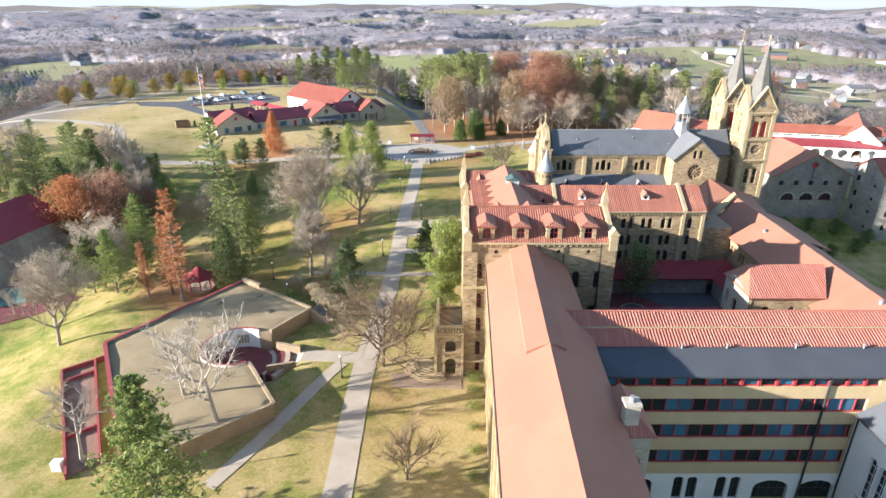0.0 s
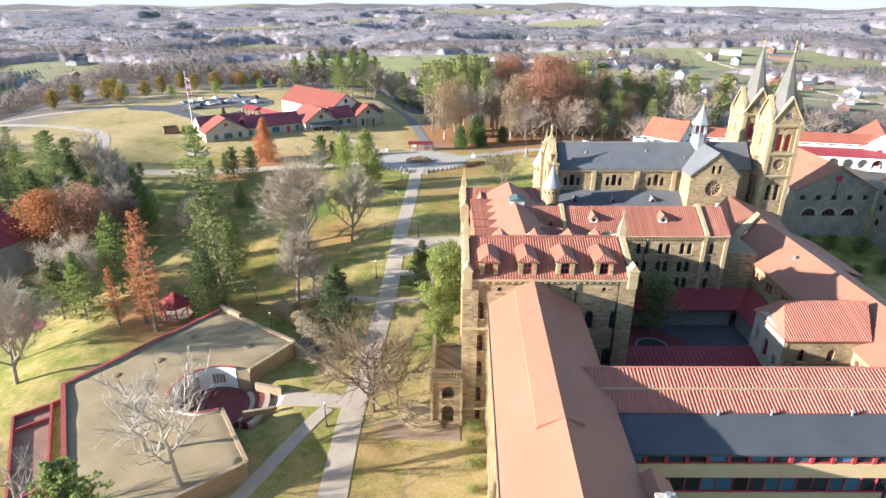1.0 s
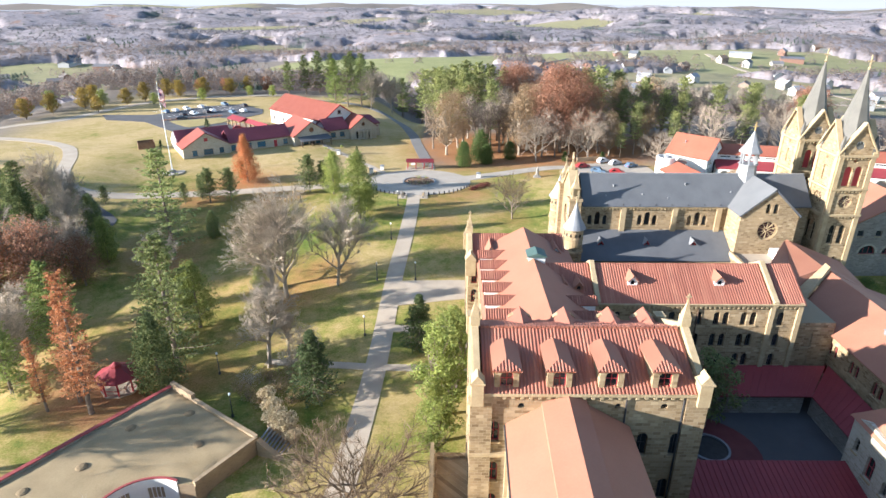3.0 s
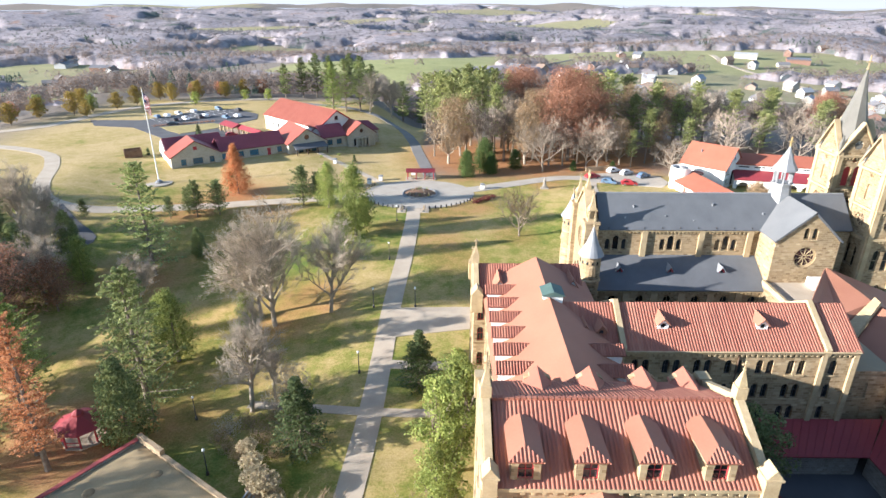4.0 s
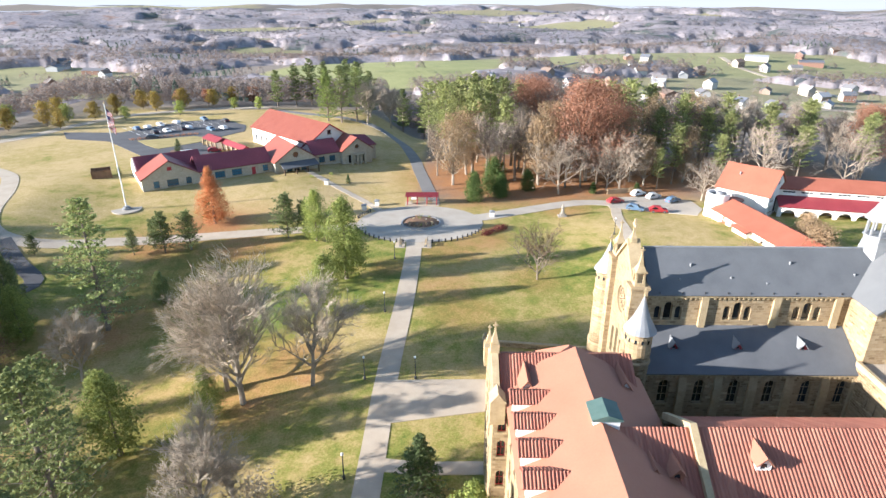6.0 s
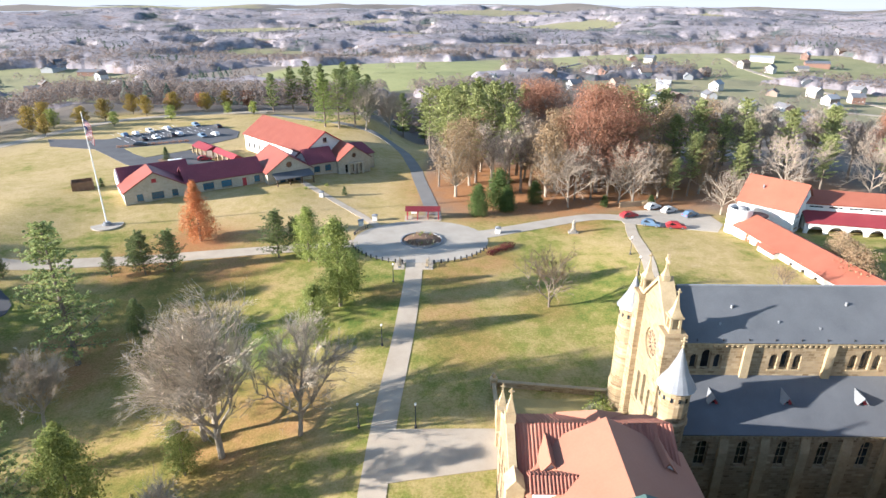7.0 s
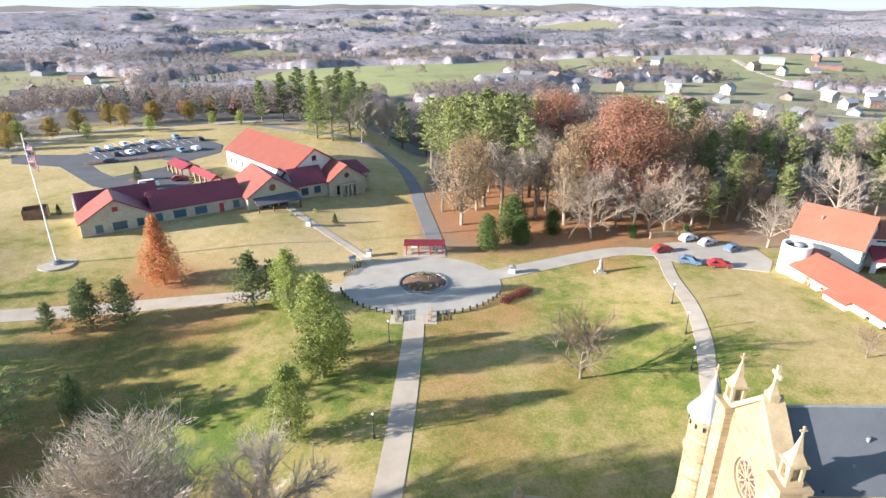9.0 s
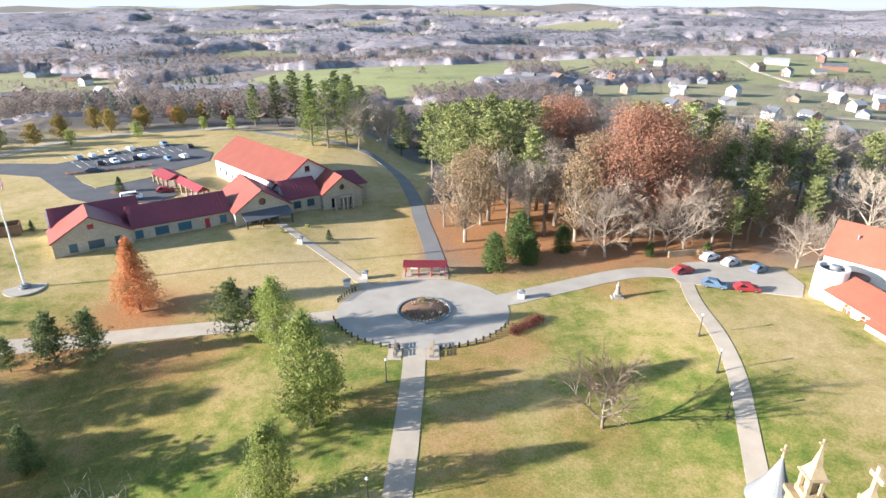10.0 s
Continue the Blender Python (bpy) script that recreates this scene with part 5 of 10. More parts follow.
def court():
    g = Geo().box(24.2, 53.8, 66.0, 102.1, 1.2, 3.9)
    solid("courtyard_floor", g, ASPHALT, "shaded paved courtyard floor", "floor", kind="structure")
    ring = [(31 + 8.6 * math.cos(a), 91.0 + 7.2 * math.sin(a), 3.9) for a in [math.pi * (-0.5 + 1.05 * i / 20) for i in range(21)]] + [(24.3, 98.2, 3.9), (24.3, 83.8, 3.9)]
    solid("pavement_court_red", Geo().prism(ring, (0, 0, 0.05)), RED_PAVING, "red paved half circle in the court", "pavement", kind="structure")
    c = thing("court_circle", 33.4, 91.3, 3.96, label="round dark bed with a pale stone rim in the court", category="planter")
    part("rim", Geo().lathe(0, 0, [(2.55, 0), (2.55, 0.35), (2.25, 0.35), (2.25, 0.0)], 28, cap=False), LEAD, c)
    part("bed", Geo().lathe(0, 0, [(2.24, 0.0), (2.24, 0.16)], 28), DARK_METAL, c)
    t = thing("cloister_roof", label="low crimson metal roof round the court", category="roof")
    plain_slope(t, [(24.2, 97.6, 7.2), (49.0, 97.6, 7.2), (53.0, 102.15, 9.0), (24.2, 102.15, 9.0)], ROOF_DEEP, 0.2, "north_slope", seams=0.9)
    plain_slope(t, [(49.0, 97.6, 7.2), (49.0, 85.2, 7.2), (53.35, 85.2, 9.0), (53.35, 102.2, 9.0)], ROOF_DEEP, 0.2, "east_slope", seams=0.9)
    w = Geo().box(24.3, 48.6, 98.4, 98.7, 3.9, 7.3).box(49.6, 49.9, 85.0, 98.4, 3.9, 7.3)
    part("arcade_wall", w, GREY_STONE, t)
    t = thing("refectory_link", label="low building with a crimson metal roof and tall dark windows", category="building")
    plain_slope(t, [(24.2, 76.3, 7.2), (44.5, 76.3, 7.2), (44.5, 83.9, 9.0), (24.2, 83.9, 9.0)], ROOF_DEEP, 0.22, "roof", seams=0.6)
    o = Vector((24.2, 76.9, 0))
    hol = windows(t, o, (1, 0, 0), [(a + d, 4.2) for a in (3.2, 8.0, 12.8, 17.6) for d in (-0.85, 0.85)], 1.4, 2.6, 0, DARK_METAL, GLASS, (1, 1), 0.3, False)
    wall("south_wall", t, o, (1, 0, 0), [(0, 3.9), (20.2, 3.9), (20.2, 7.2), (0, 7.2)], hol, 0.4, GREY_STONE)
    part("north_wall", Geo().box(24.2, 44.4, 83.4, 83.8, 3.9, 8.7), GREY_STONE, t)
    g = Geo()
    for k in range(2):
        for i in range(46):
            x = 25.0 + 0.42 * i
            y = 77.1 + 0.9 * k
            z = 7.2 + (y - 76.3) * 1.8 / 7.6
            g.box(x, x + 0.1, y, y + 0.1, z, z + 0.12)
    tagged(part("snow_guards", g, LEAD, t), kind="stuff")
    return t


court()

# ---------------------------------------------------------------- the church
SPIRE = mottled("weathered_spire", (0.10, 0.098, 0.088), (0.15, 0.146, 0.13), 0.5, 0.7)


def rose(parent, origin, run, along, up, r, spokes, frame_mat=None, glass=None):
    """A round traceried window; returns its ring for wall()."""
    origin, run = Vector(origin), Vector(run).normalized()
    back = Vector((0, 0, 1)).cross(run).normalized()
    ang = math.degrees(math.atan2(run.y, run.x))
    c = origin + run * along + Vector((0, 0, up)) + back * 0.25
    win = part("rose_window", Geo(), SAND_TRIM, parent, m=pose(c.x, c.y, c.z, 0, 0, ang))
    n = 28
    g = Geo()
    rings = []
    for rr, y in ((r, 0.0), (r * 0.86, -0.05), (r * 0.86, 0.12)):
        rings.append([(rr * math.cos(2 * math.pi * i / n), y, rr * math.sin(2 * math.pi * i / n)) for i in range(n)])
    g.add(rings[0] + rings[1] + rings[2], [(k * n + i, k * n + (i + 1) % n, (k + 1) * n + (i + 1) % n, (k + 1) * n + i) for k in range(2) for i in range(n)])
    for i in range(spokes):
        a = 2 * math.pi * (i + 0.5) / spokes
        g.tube((0.12 * r * math.cos(a), 0.03, 0.12 * r * math.sin(a)), (0.9 * r * math.cos(a), 0.03, 0.9 * r * math.sin(a)), 0.07, 0.07, 4)
        a2 = 2 * math.pi * i / spokes
        g.tube((0.62 * r * math.cos(a2), 0.03, 0.62 * r * math.sin(a2)), (0.8 * r * math.cos(a2 + 0.3), 0.03, 0.8 * r * math.sin(a2 + 0.3)), 0.05, 0.05, 4)
    g.lathe(0, 0, [(0.01, 0)], 3, cap=False) if False else None
    win.data = g.mesh(frame_mat or SAND_TRIM)
    part("pane", Geo().add([(p[0], 0.1, p[2]) for p in rings[1]], [tuple(range(n))]), glass or ROSE_GLASS, win)
    return [(along + r * 0.99 * math.cos(2 * math.pi * i / n), up + r * 0.99 * math.sin(2 * math.pi * i / n)) for i in range(n)]


ROSE_GLASS = glass_mat("rose_glass", (0.10, 0.05, 0.055))


def turret(parent, x, y, r, z0, z1, tip):
    """A round corner turret with a bell-cast lead cone and a cross."""
    ob = part("turret", Geo().lathe(x, y, [(r * 1.12, z0), (r * 1.12, z0 + 5), (r, z0 + 5.3), (r, z1 - 4.6), (r * 1.1, z1 - 4.4), (r * 1.1, z1 - 4.1), (r, z1 - 3.9), (r, z1 - 0.4), (r * 1.08, z1 - 0.2), (r * 1.08, z1)], 20), SAND, parent)
    h = tip - z1
    part("turret_cone", Geo().lathe(x, y, [(r * 1.25, z1), (r * 1.02, z1 + 0.14 * h), (r * 0.66, z1 + 0.36 * h), (r * 0.34, z1 + 0.66 * h), (0.08, z1 + h * 0.98)], 20), LEAD, ob, smooth=False)
    g = Geo().box(x - 0.07, x + 0.07, y - 0.07, y + 0.07, tip - 0.2, tip + 1.2).box(x - 0.3, x + 0.3, y - 0.06, y + 0.06, tip + 0.6, tip + 0.78)
    g.lathe(x, y, [(0.05, tip - 0.1), (0.2, tip + 0.05), (0.05, tip + 0.2)], 8)
    part("turret_cross", g, SAND_TRIM, ob)
    for i in range(6):
        a = math.pi * (0.85 + 0.16 * i)
        part("slit", Geo().box(-0.12, 0.12, -0.06, 0.06, 0, 0.5), GLASS, ob, m=pose(x + r * math.cos(a), y + r * math.sin(a), z1 - 1.3, 0, 0, math.degrees(a) + 90))
    return ob


def pinnacle(parent, x, y, z, s=1.0):
    """An open square pinnacle with a spirelet and cross."""
    g = Geo()
    g.box(x - 0.7 * s, x + 0.7 * s, y - 0.7 * s, y + 0.7 * s, z, z + 0.5 * s)
    ob = part("pinnacle", g, SAND_TRIM, parent)
    for sx in (-1, 1):
        for sy in (-1, 1):
            part("post", Geo().box(x + sx * 0.5 * s - 0.14 * s, x + sx * 0.5 * s + 0.14 * s, y + sy * 0.5 * s - 0.14 * s, y + sy * 0.5 * s + 0.14 * s, z + 0.5 * s, z + 1.9 * s), SAND_TRIM, ob)
    part("core", Geo().box(x - 0.3 * s, x + 0.3 * s, y - 0.3 * s, y + 0.3 * s, z + 0.5 * s, z + 1.9 * s), SAND_TRIM, ob)
    g = Geo()
    g.box(x - 0.8 * s, x + 0.8 * s, y - 0.8 * s, y + 0.8 * s, z + 1.9 * s, z + 2.1 * s)
    g.lathe(x, y, [(0.95 * s, z + 2.1 * s), (0.4 * s, z + 3.0 * s), (0.08 * s, z + 4.6 * s)], 4, math.pi / 4)
    g.box(x - 0.07, x + 0.07, y - 0.07, y + 0.07, z + 4.5 * s, z + 5.4 * s)
    g.box(x - 0.28, x + 0.28, y - 0.06, y + 0.06, z + 4.95 * s, z + 5.1 * s)
    part("spirelet", g, SAND_TRIM, ob)
    return ob


def tower(parent, cx, cy, name):
    t = thing(name, label="square sandstone church tower with red louvres and a slender spire", category="church tower", group="twin church towers")
    h = 3.05
    b, top = 4.0, 31.2
    for face, (ox, oy, rx, ry) in {"south": (-h, -h, 1, 0), "east": (h, -h, 0, 1), "north": (h, h, -1, 0), "west": (-h, h, 0, -1)}.items():
        o = Vector((cx + ox, cy + oy, 0))
        run = Vector((rx, ry, 0))
        hol = []
        if face == "west":
            hol += windows(t, o, run, [(h, 26.2)], 0.75, 2.6, None, SAND_TRIM, SAND_TRIM, (0, 0), 0.25, False, "blind_arch")
        else:
            hol += windows(t, o, run, [(h - 0.85, 25.6), (h + 0.85, 25.6)], 1.3, 3.6, None, SAND_TRIM, RED_PAINT, (0, 0), 0.3, False, "louvre")
        hol += windows(t, o, run, [(h - 0.85, 15.0), (h + 0.85, 15.0)], 1.05, 3.6, None, SAND_TRIM, GLASS, (0, 1), 0.3, True)
        hol += windows(t, o, run, [(h - 0.8, 10.8), (h + 0.8, 10.8)], 0.7, 1.8, None, SAND_TRIM, GLASS, (0, 0), 0.3, False)
        hol += [rose(t, o, run, h, 22.9, 1.15, 8)]
        hol += [rose(t, o, run, h, 30.2, 0.4, 4, None, RED_PAINT)]
        if face in ("south", "north"):
            apex = [(0, b), (2 * h, b), (2 * h, top), (h, 35.9), (0, top)]
        else:
            apex = [(0.6, b), (2 * h - 0.6, b), (2 * h - 0.6, top), (h, 35.9), (0.6, top)]
        part_clock = [rose(t, o, run, h, 32.8, 0.75, 6, WHITE_PAINT, CLOCK)] if face == "south" else []
        wall(face + "_wall", t, o, run, apex, hol + part_clock, 0.6, SAND)
        out = Vector((ry, -rx, 0))
        g = Geo()
        for z in (20.3, 25.0, 30.8):
            p0, p1 = o + run * -0.15, o + run * (2 * h + 0.15)
            g = Geo()
            corbels(g, (p0.x, p0.y), (p1.x, p1.y), (out.x, out.y), z, 0.6, 0.22)
            part("string_course", g, SAND_TRIM, t)
        for side in (0, 1):
            p = o + run * (side * (2 * h - 0.8))
            pg = Geo().prism([p + Vector((0, 0, b)), p + run * 0.8 + Vector((0, 0, b)), p + run * 0.8 + Vector((0, 0, 30.8)), p + Vector((0, 0, 30.8))], out * 0.22)
            part("corner_pilaster", pg, SAND_TRIM, t)
        # gable coping
        for a, c in (((-0.25, top - 0.2), (h, 36.2)), ((h, 36.2), (2 * h + 0.25, top - 0.2))):
            p0, p1 = o + run * a[0] + Vector((0, 0, a[1])), o + run * c[0] + Vector((0, 0, c[1]))
            up = Vector((0, 0, 0.45))
            part("gable_coping", Geo().prism([p0 + out * 0.3, p1 + out * 0.3, p1 + out * 0.3 + up, p0 + out * 0.3 + up], out * -0.95), SAND_TRIM, t)
    part("spire", Geo().lathe(cx, cy, [(3.3, 32.2), (2.0, 36.6), (0.95, 40.8), (0.14, 44.7)], 8, math.pi / 8), SPIRE, t, "tall tapered grey spire")
    g = Geo()
    for sx in (-1, 1):
        for sy in (-1, 1):
            part("corner_cap", Geo().lathe(cx + sx * 2.7, cy + sy * 2.7, [(0.6, 31.0), (0.6, 32.2), (0.1, 34.4)], 4, math.pi / 4), SPIRE, t)
    g = Geo().box(cx - 0.08, cx + 0.08, cy - 0.08, cy + 0.08, 44.5, 47.0).box(cx - 0.5, cx + 0.5, cy - 0.07, cy + 0.07, 45.9, 46.1)
    g.lathe(cx, cy, [(0.08, 44.6), (0.3, 44.9), (0.08, 45.2)], 8)
    part("spire_cross", g, SAND_TRIM, t)
    return t


CLOCK = mottled("clock_face", (0.55, 0.58, 0.62), (0.70, 0.72, 0.75), 2.0)


def church():
    t = thing("church", label="long sandstone church with a slate roof and low aisle", category="church")
    xw, xe, ys, yn, ym = 24.2, 66.0, 134.4, 142.8, 138.6
    e, zr = 21.0, 25.8
    # nave walls and roof
    o = Vector((xw, ys, 0))
    spots, big = [], []
    for cx in (28.1, 37.1, 46.1):
        spots += [(cx - 1.35 - xw, 17.2), (cx + 1.35 - xw, 17.2)]
        big += [(cx - xw, 17.2)]
    hol = windows(t, o, (1, 0, 0), spots, 0.85, 2.0, None, SAND_TRIM, GLASS, (0, 0), 0.35)
    hol += windows(t, o, (1, 0, 0), big, 1.1, 2.6, None, SAND_TRIM, GLASS, (0, 0), 0.35)
    wall("clerestory_wall", t, o, (1, 0, 0), [(0, 4), (xe - xw, 4), (xe - xw, e), (0, e)], hol, 0.7, SAND)
    part("north_wall", Geo().box(xw, xe, yn - 0.7, yn, 4, e), SAND, t)
    plain_slope(t, [(xw + 0.9, ys - 0.55, e), (xe, ys - 0.55, e), (xe, ym, zr), (xw + 0.9, ym, zr)], SLATE, 0.3, "south_roof")
    plain_slope(t, [(xe, yn + 0.55, e), (xw + 0.9, yn + 0.55, e), (xw + 0.9, ym, zr), (xe, ym, zr)], SLATE, 0.3, "north_roof")
    part("ridge_roll", Geo().tube((xw + 0.9, ym, zr), (xe, ym, zr), 0.13, 0.13, 6), LEAD, t)
    g = Geo()
    corbels(g, (xw, ys), (51.0, ys), (0, -1), e - 0.35, 0.62, 0.26)
    part("corbel_table", g, SAND_TRIM, t)
    for px in (32.6, 41.9, 49.8):
        part("pilaster", Geo().box(px - 0.45, px + 0.45, ys - 0.35, ys - 0.003, 15.6, e - 0.1), SAND_TRIM, t)
    for i in range(9):
        part("snow_hook", Geo().box(26.5 + 2.9 * i, 26.62 + 2.9 * i, ys - 0.4, ys - 0.28, e + 0.1, e + 0.4), DARK_METAL, t)
    for vx, vz in ((31, 0.55), (36, 0.2), (44, 0.62), (52, 0.3), (29.4, 0.15), (40.5, 0.05)):
        yy = ys + (ym - ys) * (0.12 + 0.8 * vz)
        part("roof_vent", Geo().lathe(vx, yy, [(0.14, e + (zr - e) * (yy - ys) / (ym - ys)), (0.14, e + 0.55 + (zr - e) * (yy - ys) / (ym - ys))], 8), LEAD, t)
    # south aisle
    ya, za, zt = 128.9, 12.8, 16.4
    o = Vector((xw, ya, 0))
    ax = [26.9, 31.4, 35.8, 40.3, 44.9, 49.4]
    hol = windows(t, o, (1, 0, 0), [(a - xw, 8.0) for a in ax], 1.35, 3.6, None, SAND_TRIM, GLASS, (1, 2), 0.4)
    wall("aisle_wall", t, o, (1, 0, 0), [(0, 3), (51.2 - xw, 3), (51.2 - xw, za), (0, za)], hol, 0.7, SAND)
    plain_slope(t, [(xw, ya - 0.5, za), (51.2, ya - 0.5, za), (51.2, ys - 0.01, zt), (xw, ys - 0.01, zt)], SLATE, 0.28, "aisle_roof")
    part("aisle_end", Geo().prism([(xw, ya + 0.71, 3), (xw, ys - 0.02, 3), (xw, ys - 0.02, zt - 0.4), (xw, ya + 0.71, za)], (0.7, 0, 0)), SAND, t)
    g = Geo()
    corbels(g, (xw, ya), (51.2, ya), (0, -1), za - 0.35, 0.62, 0.26)
    part("aisle_corbels", g, SAND_TRIM, t)
    for a in (29.1, 33.6, 38.0, 42.6, 47.1, 50.9):
        g = Geo().box(a - 0.5, a + 0.5, ya - 0.42, ya - 0.003, 3, 10.2)
        g.prism([(a - 0.5, ya - 0.42, 10.2), (a - 0.5, ya - 0.003, 10.2), (a - 0.5, ya - 0.003, 12.2), (a - 0.5, ya - 0.2, 11.6)], (1.0, 0, 0))
        part("buttress", g, SAND_TRIM, t)
    for dx in (28.4, 36.6, 44.9):
        d = new("aisle_dormer")
        d.parent = t
        gable_dormer(d, dx, 131.4, 14.3, 1.0, 0.6, 0.75, RED_PAINT, LEAD)
    # transept with its rose window
    tx0, tx1, ty, tm, tz = 51.3, 61.2, 129.3, 56.3, 25.6
    o = Vector((tx0, ty, 0))
    hol = [rose(t, o, (1, 0, 0), 5.0, 18.3, 1.75, 10)]
    hol += windows(t, o, (1, 0, 0), [(4.45, 21.3), (5.75, 21.3)], 0.8, 1.9, None, SAND_TRIM, GLASS, (0, 0), 0.3)
    wall("transept_wall", t, o, (1, 0, 0), [(0, 4), (tx1 - tx0, 4), (tx1 - tx0, e - 0.1), (tm - tx0, tz), (0, e - 0.1)], hol, 0.7, SAND)
    part("transept_side_wall", Geo().box(tx0, tx0 + 0.6, ty + 0.71, ys, 4, e - 0.1), SAND, t)
    part("transept_side_wall", Geo().box(tx1 - 0.6, tx1, ty + 0.71, ys, 4, e - 0.1), SAND, t)
    # sun-facing west slope: a lighter copy of the slate, sunlight painted in
    plain_slope(t, [(tx0 - 0.4, ym, e), (tx0 - 0.4, ty - 0.25, e), (tm, ty - 0.25, tz + 0.25), (tm, ym, tz + 0.25)], SLATE_SUNLIT, 0.28, "transept_roof_west")
    plain_slope(t, [(tx1 + 0.4, ty - 0.25, e), (tx1 + 0.4, ym, e), (tm, ym, tz + 0.25), (tm, ty - 0.25, tz + 0.25)], SLATE, 0.28, "transept_roof_east")
    # flat roof before the transept
    part("vestry", Geo().box(50.8, 64.0, 119.5, 129.2, 3, 13.6), SAND, t)
    part("vestry_roof", Geo().box(50.6, 64.2, 119.3, 129.29, 13.6, 13.9), CONCRETE, t)
    part("vestry_parapet", Geo().box(50.5, 50.95, 119.3, 129.28, 13.9, 14.4).box(50.96, 64.2, 119.2, 119.6, 13.9, 14.4), SAND_TRIM, t)
    part("plant_box", Geo().box(57.2, 60.6, 126.6, 128.9, 13.9, 15.2), WHITE_PAINT, t, "white roof plant box")
    o = Vector((50.8, 129.2, 0))
    hol = windows(t, o, (0, -1, 0), [(2 + 1.5 * i, 9.6) for i in range(5)], 0.7, 2.0, None, RED_PAINT)
    wall("vestry_west_wall", t, (50.7, 129.2, 0), (0, -1, 0), [(0, 4), (9.7, 4), (9.7, 13.5), (0, 13.5)], hol, 0.09, SAND)
    # crossing cupola
    c = part("cupola", Geo().lathe(55.6, 138.9, [(2.0, 24.0), (1.55, 26.8), (1.5, 26.9), (1.5, 27.5), (1.7, 27.55), (1.7, 27.7)], 8, math.pi / 8), LEAD, t, "pale lead cupola with an open lantern")
    g = Geo()
    for i in range(8):
        a = math.pi / 8 + math.pi / 4 * i
        part("lantern_post", Geo().tube((55.6 + 1.35 * math.cos(a), 138.9 + 1.35 * math.sin(a), 27.6), (55.6 + 1.35 * math.cos(a), 138.9 + 1.35 * math.sin(a), 29.9), 0.16, 0.16, 6), LEAD, c)
    part("cupola_cap", Geo().lathe(55.6, 138.9, [(1.95, 29.7), (1.95, 29.95), (1.3, 30.9), (0.5, 32.6), (0.12, 33.6)], 8, math.pi / 8), LEAD, c)
    part("cupola_cross", Geo().box(55.5, 55.7, 138.8, 139.0, 33.4, 35.2).box(55.2, 56.0, 138.83, 138.97, 34.3, 34.5), GOLD_TRIM, c)
    # west front
    o = Vector((23.2, yn + 0.6, 0))
    fw = yn - ys + 1.2
    hol = [rose(t, o, (0, -1, 0), fw / 2, 18.0, 1.9, 12)]
    hol += windows(t, o, (0, -1, 0), [(fw / 2 - 2.0, 8.4), (fw / 2, 9.2), (fw / 2 + 2.0, 8.4)], 1.1, 4.2, None, SAND_TRIM, GLASS, (0, 1), 0.4)
    wall("west_front", t, o, (0, -1, 0), [(0, 2), (fw, 2), (fw, 21.6), (fw / 2, 26.4), (0, 21.6)], hol, 1.1, SAND_PALE)
    for a, c2 in (((ys - 0.8, 21.5), (ym, 26.4)), ((ym, 26.4), (yn + 0.8, 21.5))):
        part("gable_coping", Geo().prism([(22.9, a[0], a[1]), (22.9, c2[0], c2[1]), (22.9, c2[0], c2[1] + 0.55), (22.9, a[0], a[1] + 0.55)], (1.7, 0, 0)), SAND_TRIM, t)
    g = Geo().box(23.3, 24.1, ym - 0.5, ym + 0.5, 25.9, 27.1)
    g.lathe(23.7, ym, [(0.5, 27.1), (0.15, 28.0)], 4, math.pi / 4)
    g.box(23.56, 23.84, ym - 0.14, ym + 0.14, 27.9, 29.7).box(23.6, 23.8, ym - 0.6, ym + 0.6, 28.7, 29.05)
    part("gable_cross", g, SAND_TRIM, t)
    for yy in (ys - 0.6, yn + 0.6):
        part("front_buttress", Geo().box(22.5, 24.6, yy - 0.9, yy + 0.9, 2, 22.2).box(22.3, 24.8, yy - 1.1, yy + 1.1, 22.2, 22.6), SAND, t)
        pinnacle(t, 23.5, yy, 22.6, 0.95)
    turret(t, 22.9, 129.2, 1.6, 2, 18.8, 23.4)
    turret(t, 23.2, 146.6, 1.6, 2, 18.8, 23.2)
    part("north_aisle", Geo().box(24.2, 51.2, yn, 149.4, 3, 13).prism([(24.2, yn, 13), (24.2, 149.6, 13), (24.2, yn, 16.3)], (27, 0, 0)), SAND, t)
    # steps and balustraded porch before the west front
    part("terrace", Geo().box(6.3, 22.2, 127.6, 147.4, 1, 2.95), DRY_LAWN, t, "brown winter lawn terrace")
    walk_line = smooth_line([(24.0, 150.0, 0), (21.6, 147.4, 0), (18.4, 144.2, 0), (15.2, 141.6, 0), (13.0, 138.0, 0)], 0.8)
    g = Geo()
    for a, c in zip(walk_line, walk_line[1:]):
        d = (c - a).normalized()
        n = Vector((-d.y, d.x, 0)) * 0.9
        g.prism([(a.x - n.x, a.y - n.y, 2.6), (c.x - n.x, c.y - n.y, 2.6), (c.x + n.x, c.y + n.y, 2.6), (a.x + n.x, a.y + n.y, 2.6)], (0, 0, 0.44))
    part("terrace_walk", g, CONCRETE, t, "curving pale walk across the terrace")
    part("west_landing", Geo().box(13.0, 22.3, 131.0, 139.6, 2.0, 3.4).box(13.8, 22.3, 131.6, 139.0, 3.4, 3.58).box(14.6, 22.3, 132.2, 138.4, 3.58, 3.76), GRAVEL, t, "pale stone landing before the west door")
    rail = new("balustrade")
    rail.parent = t
    part("plinth", Geo().prism([(17.2, 141.0, 2.9), (22.4, 141.8, 2.9), (22.4, 142.2, 2.9), (17.2, 141.4, 2.9)], (0, 0, 0.5)), SAND_TRIM, rail)
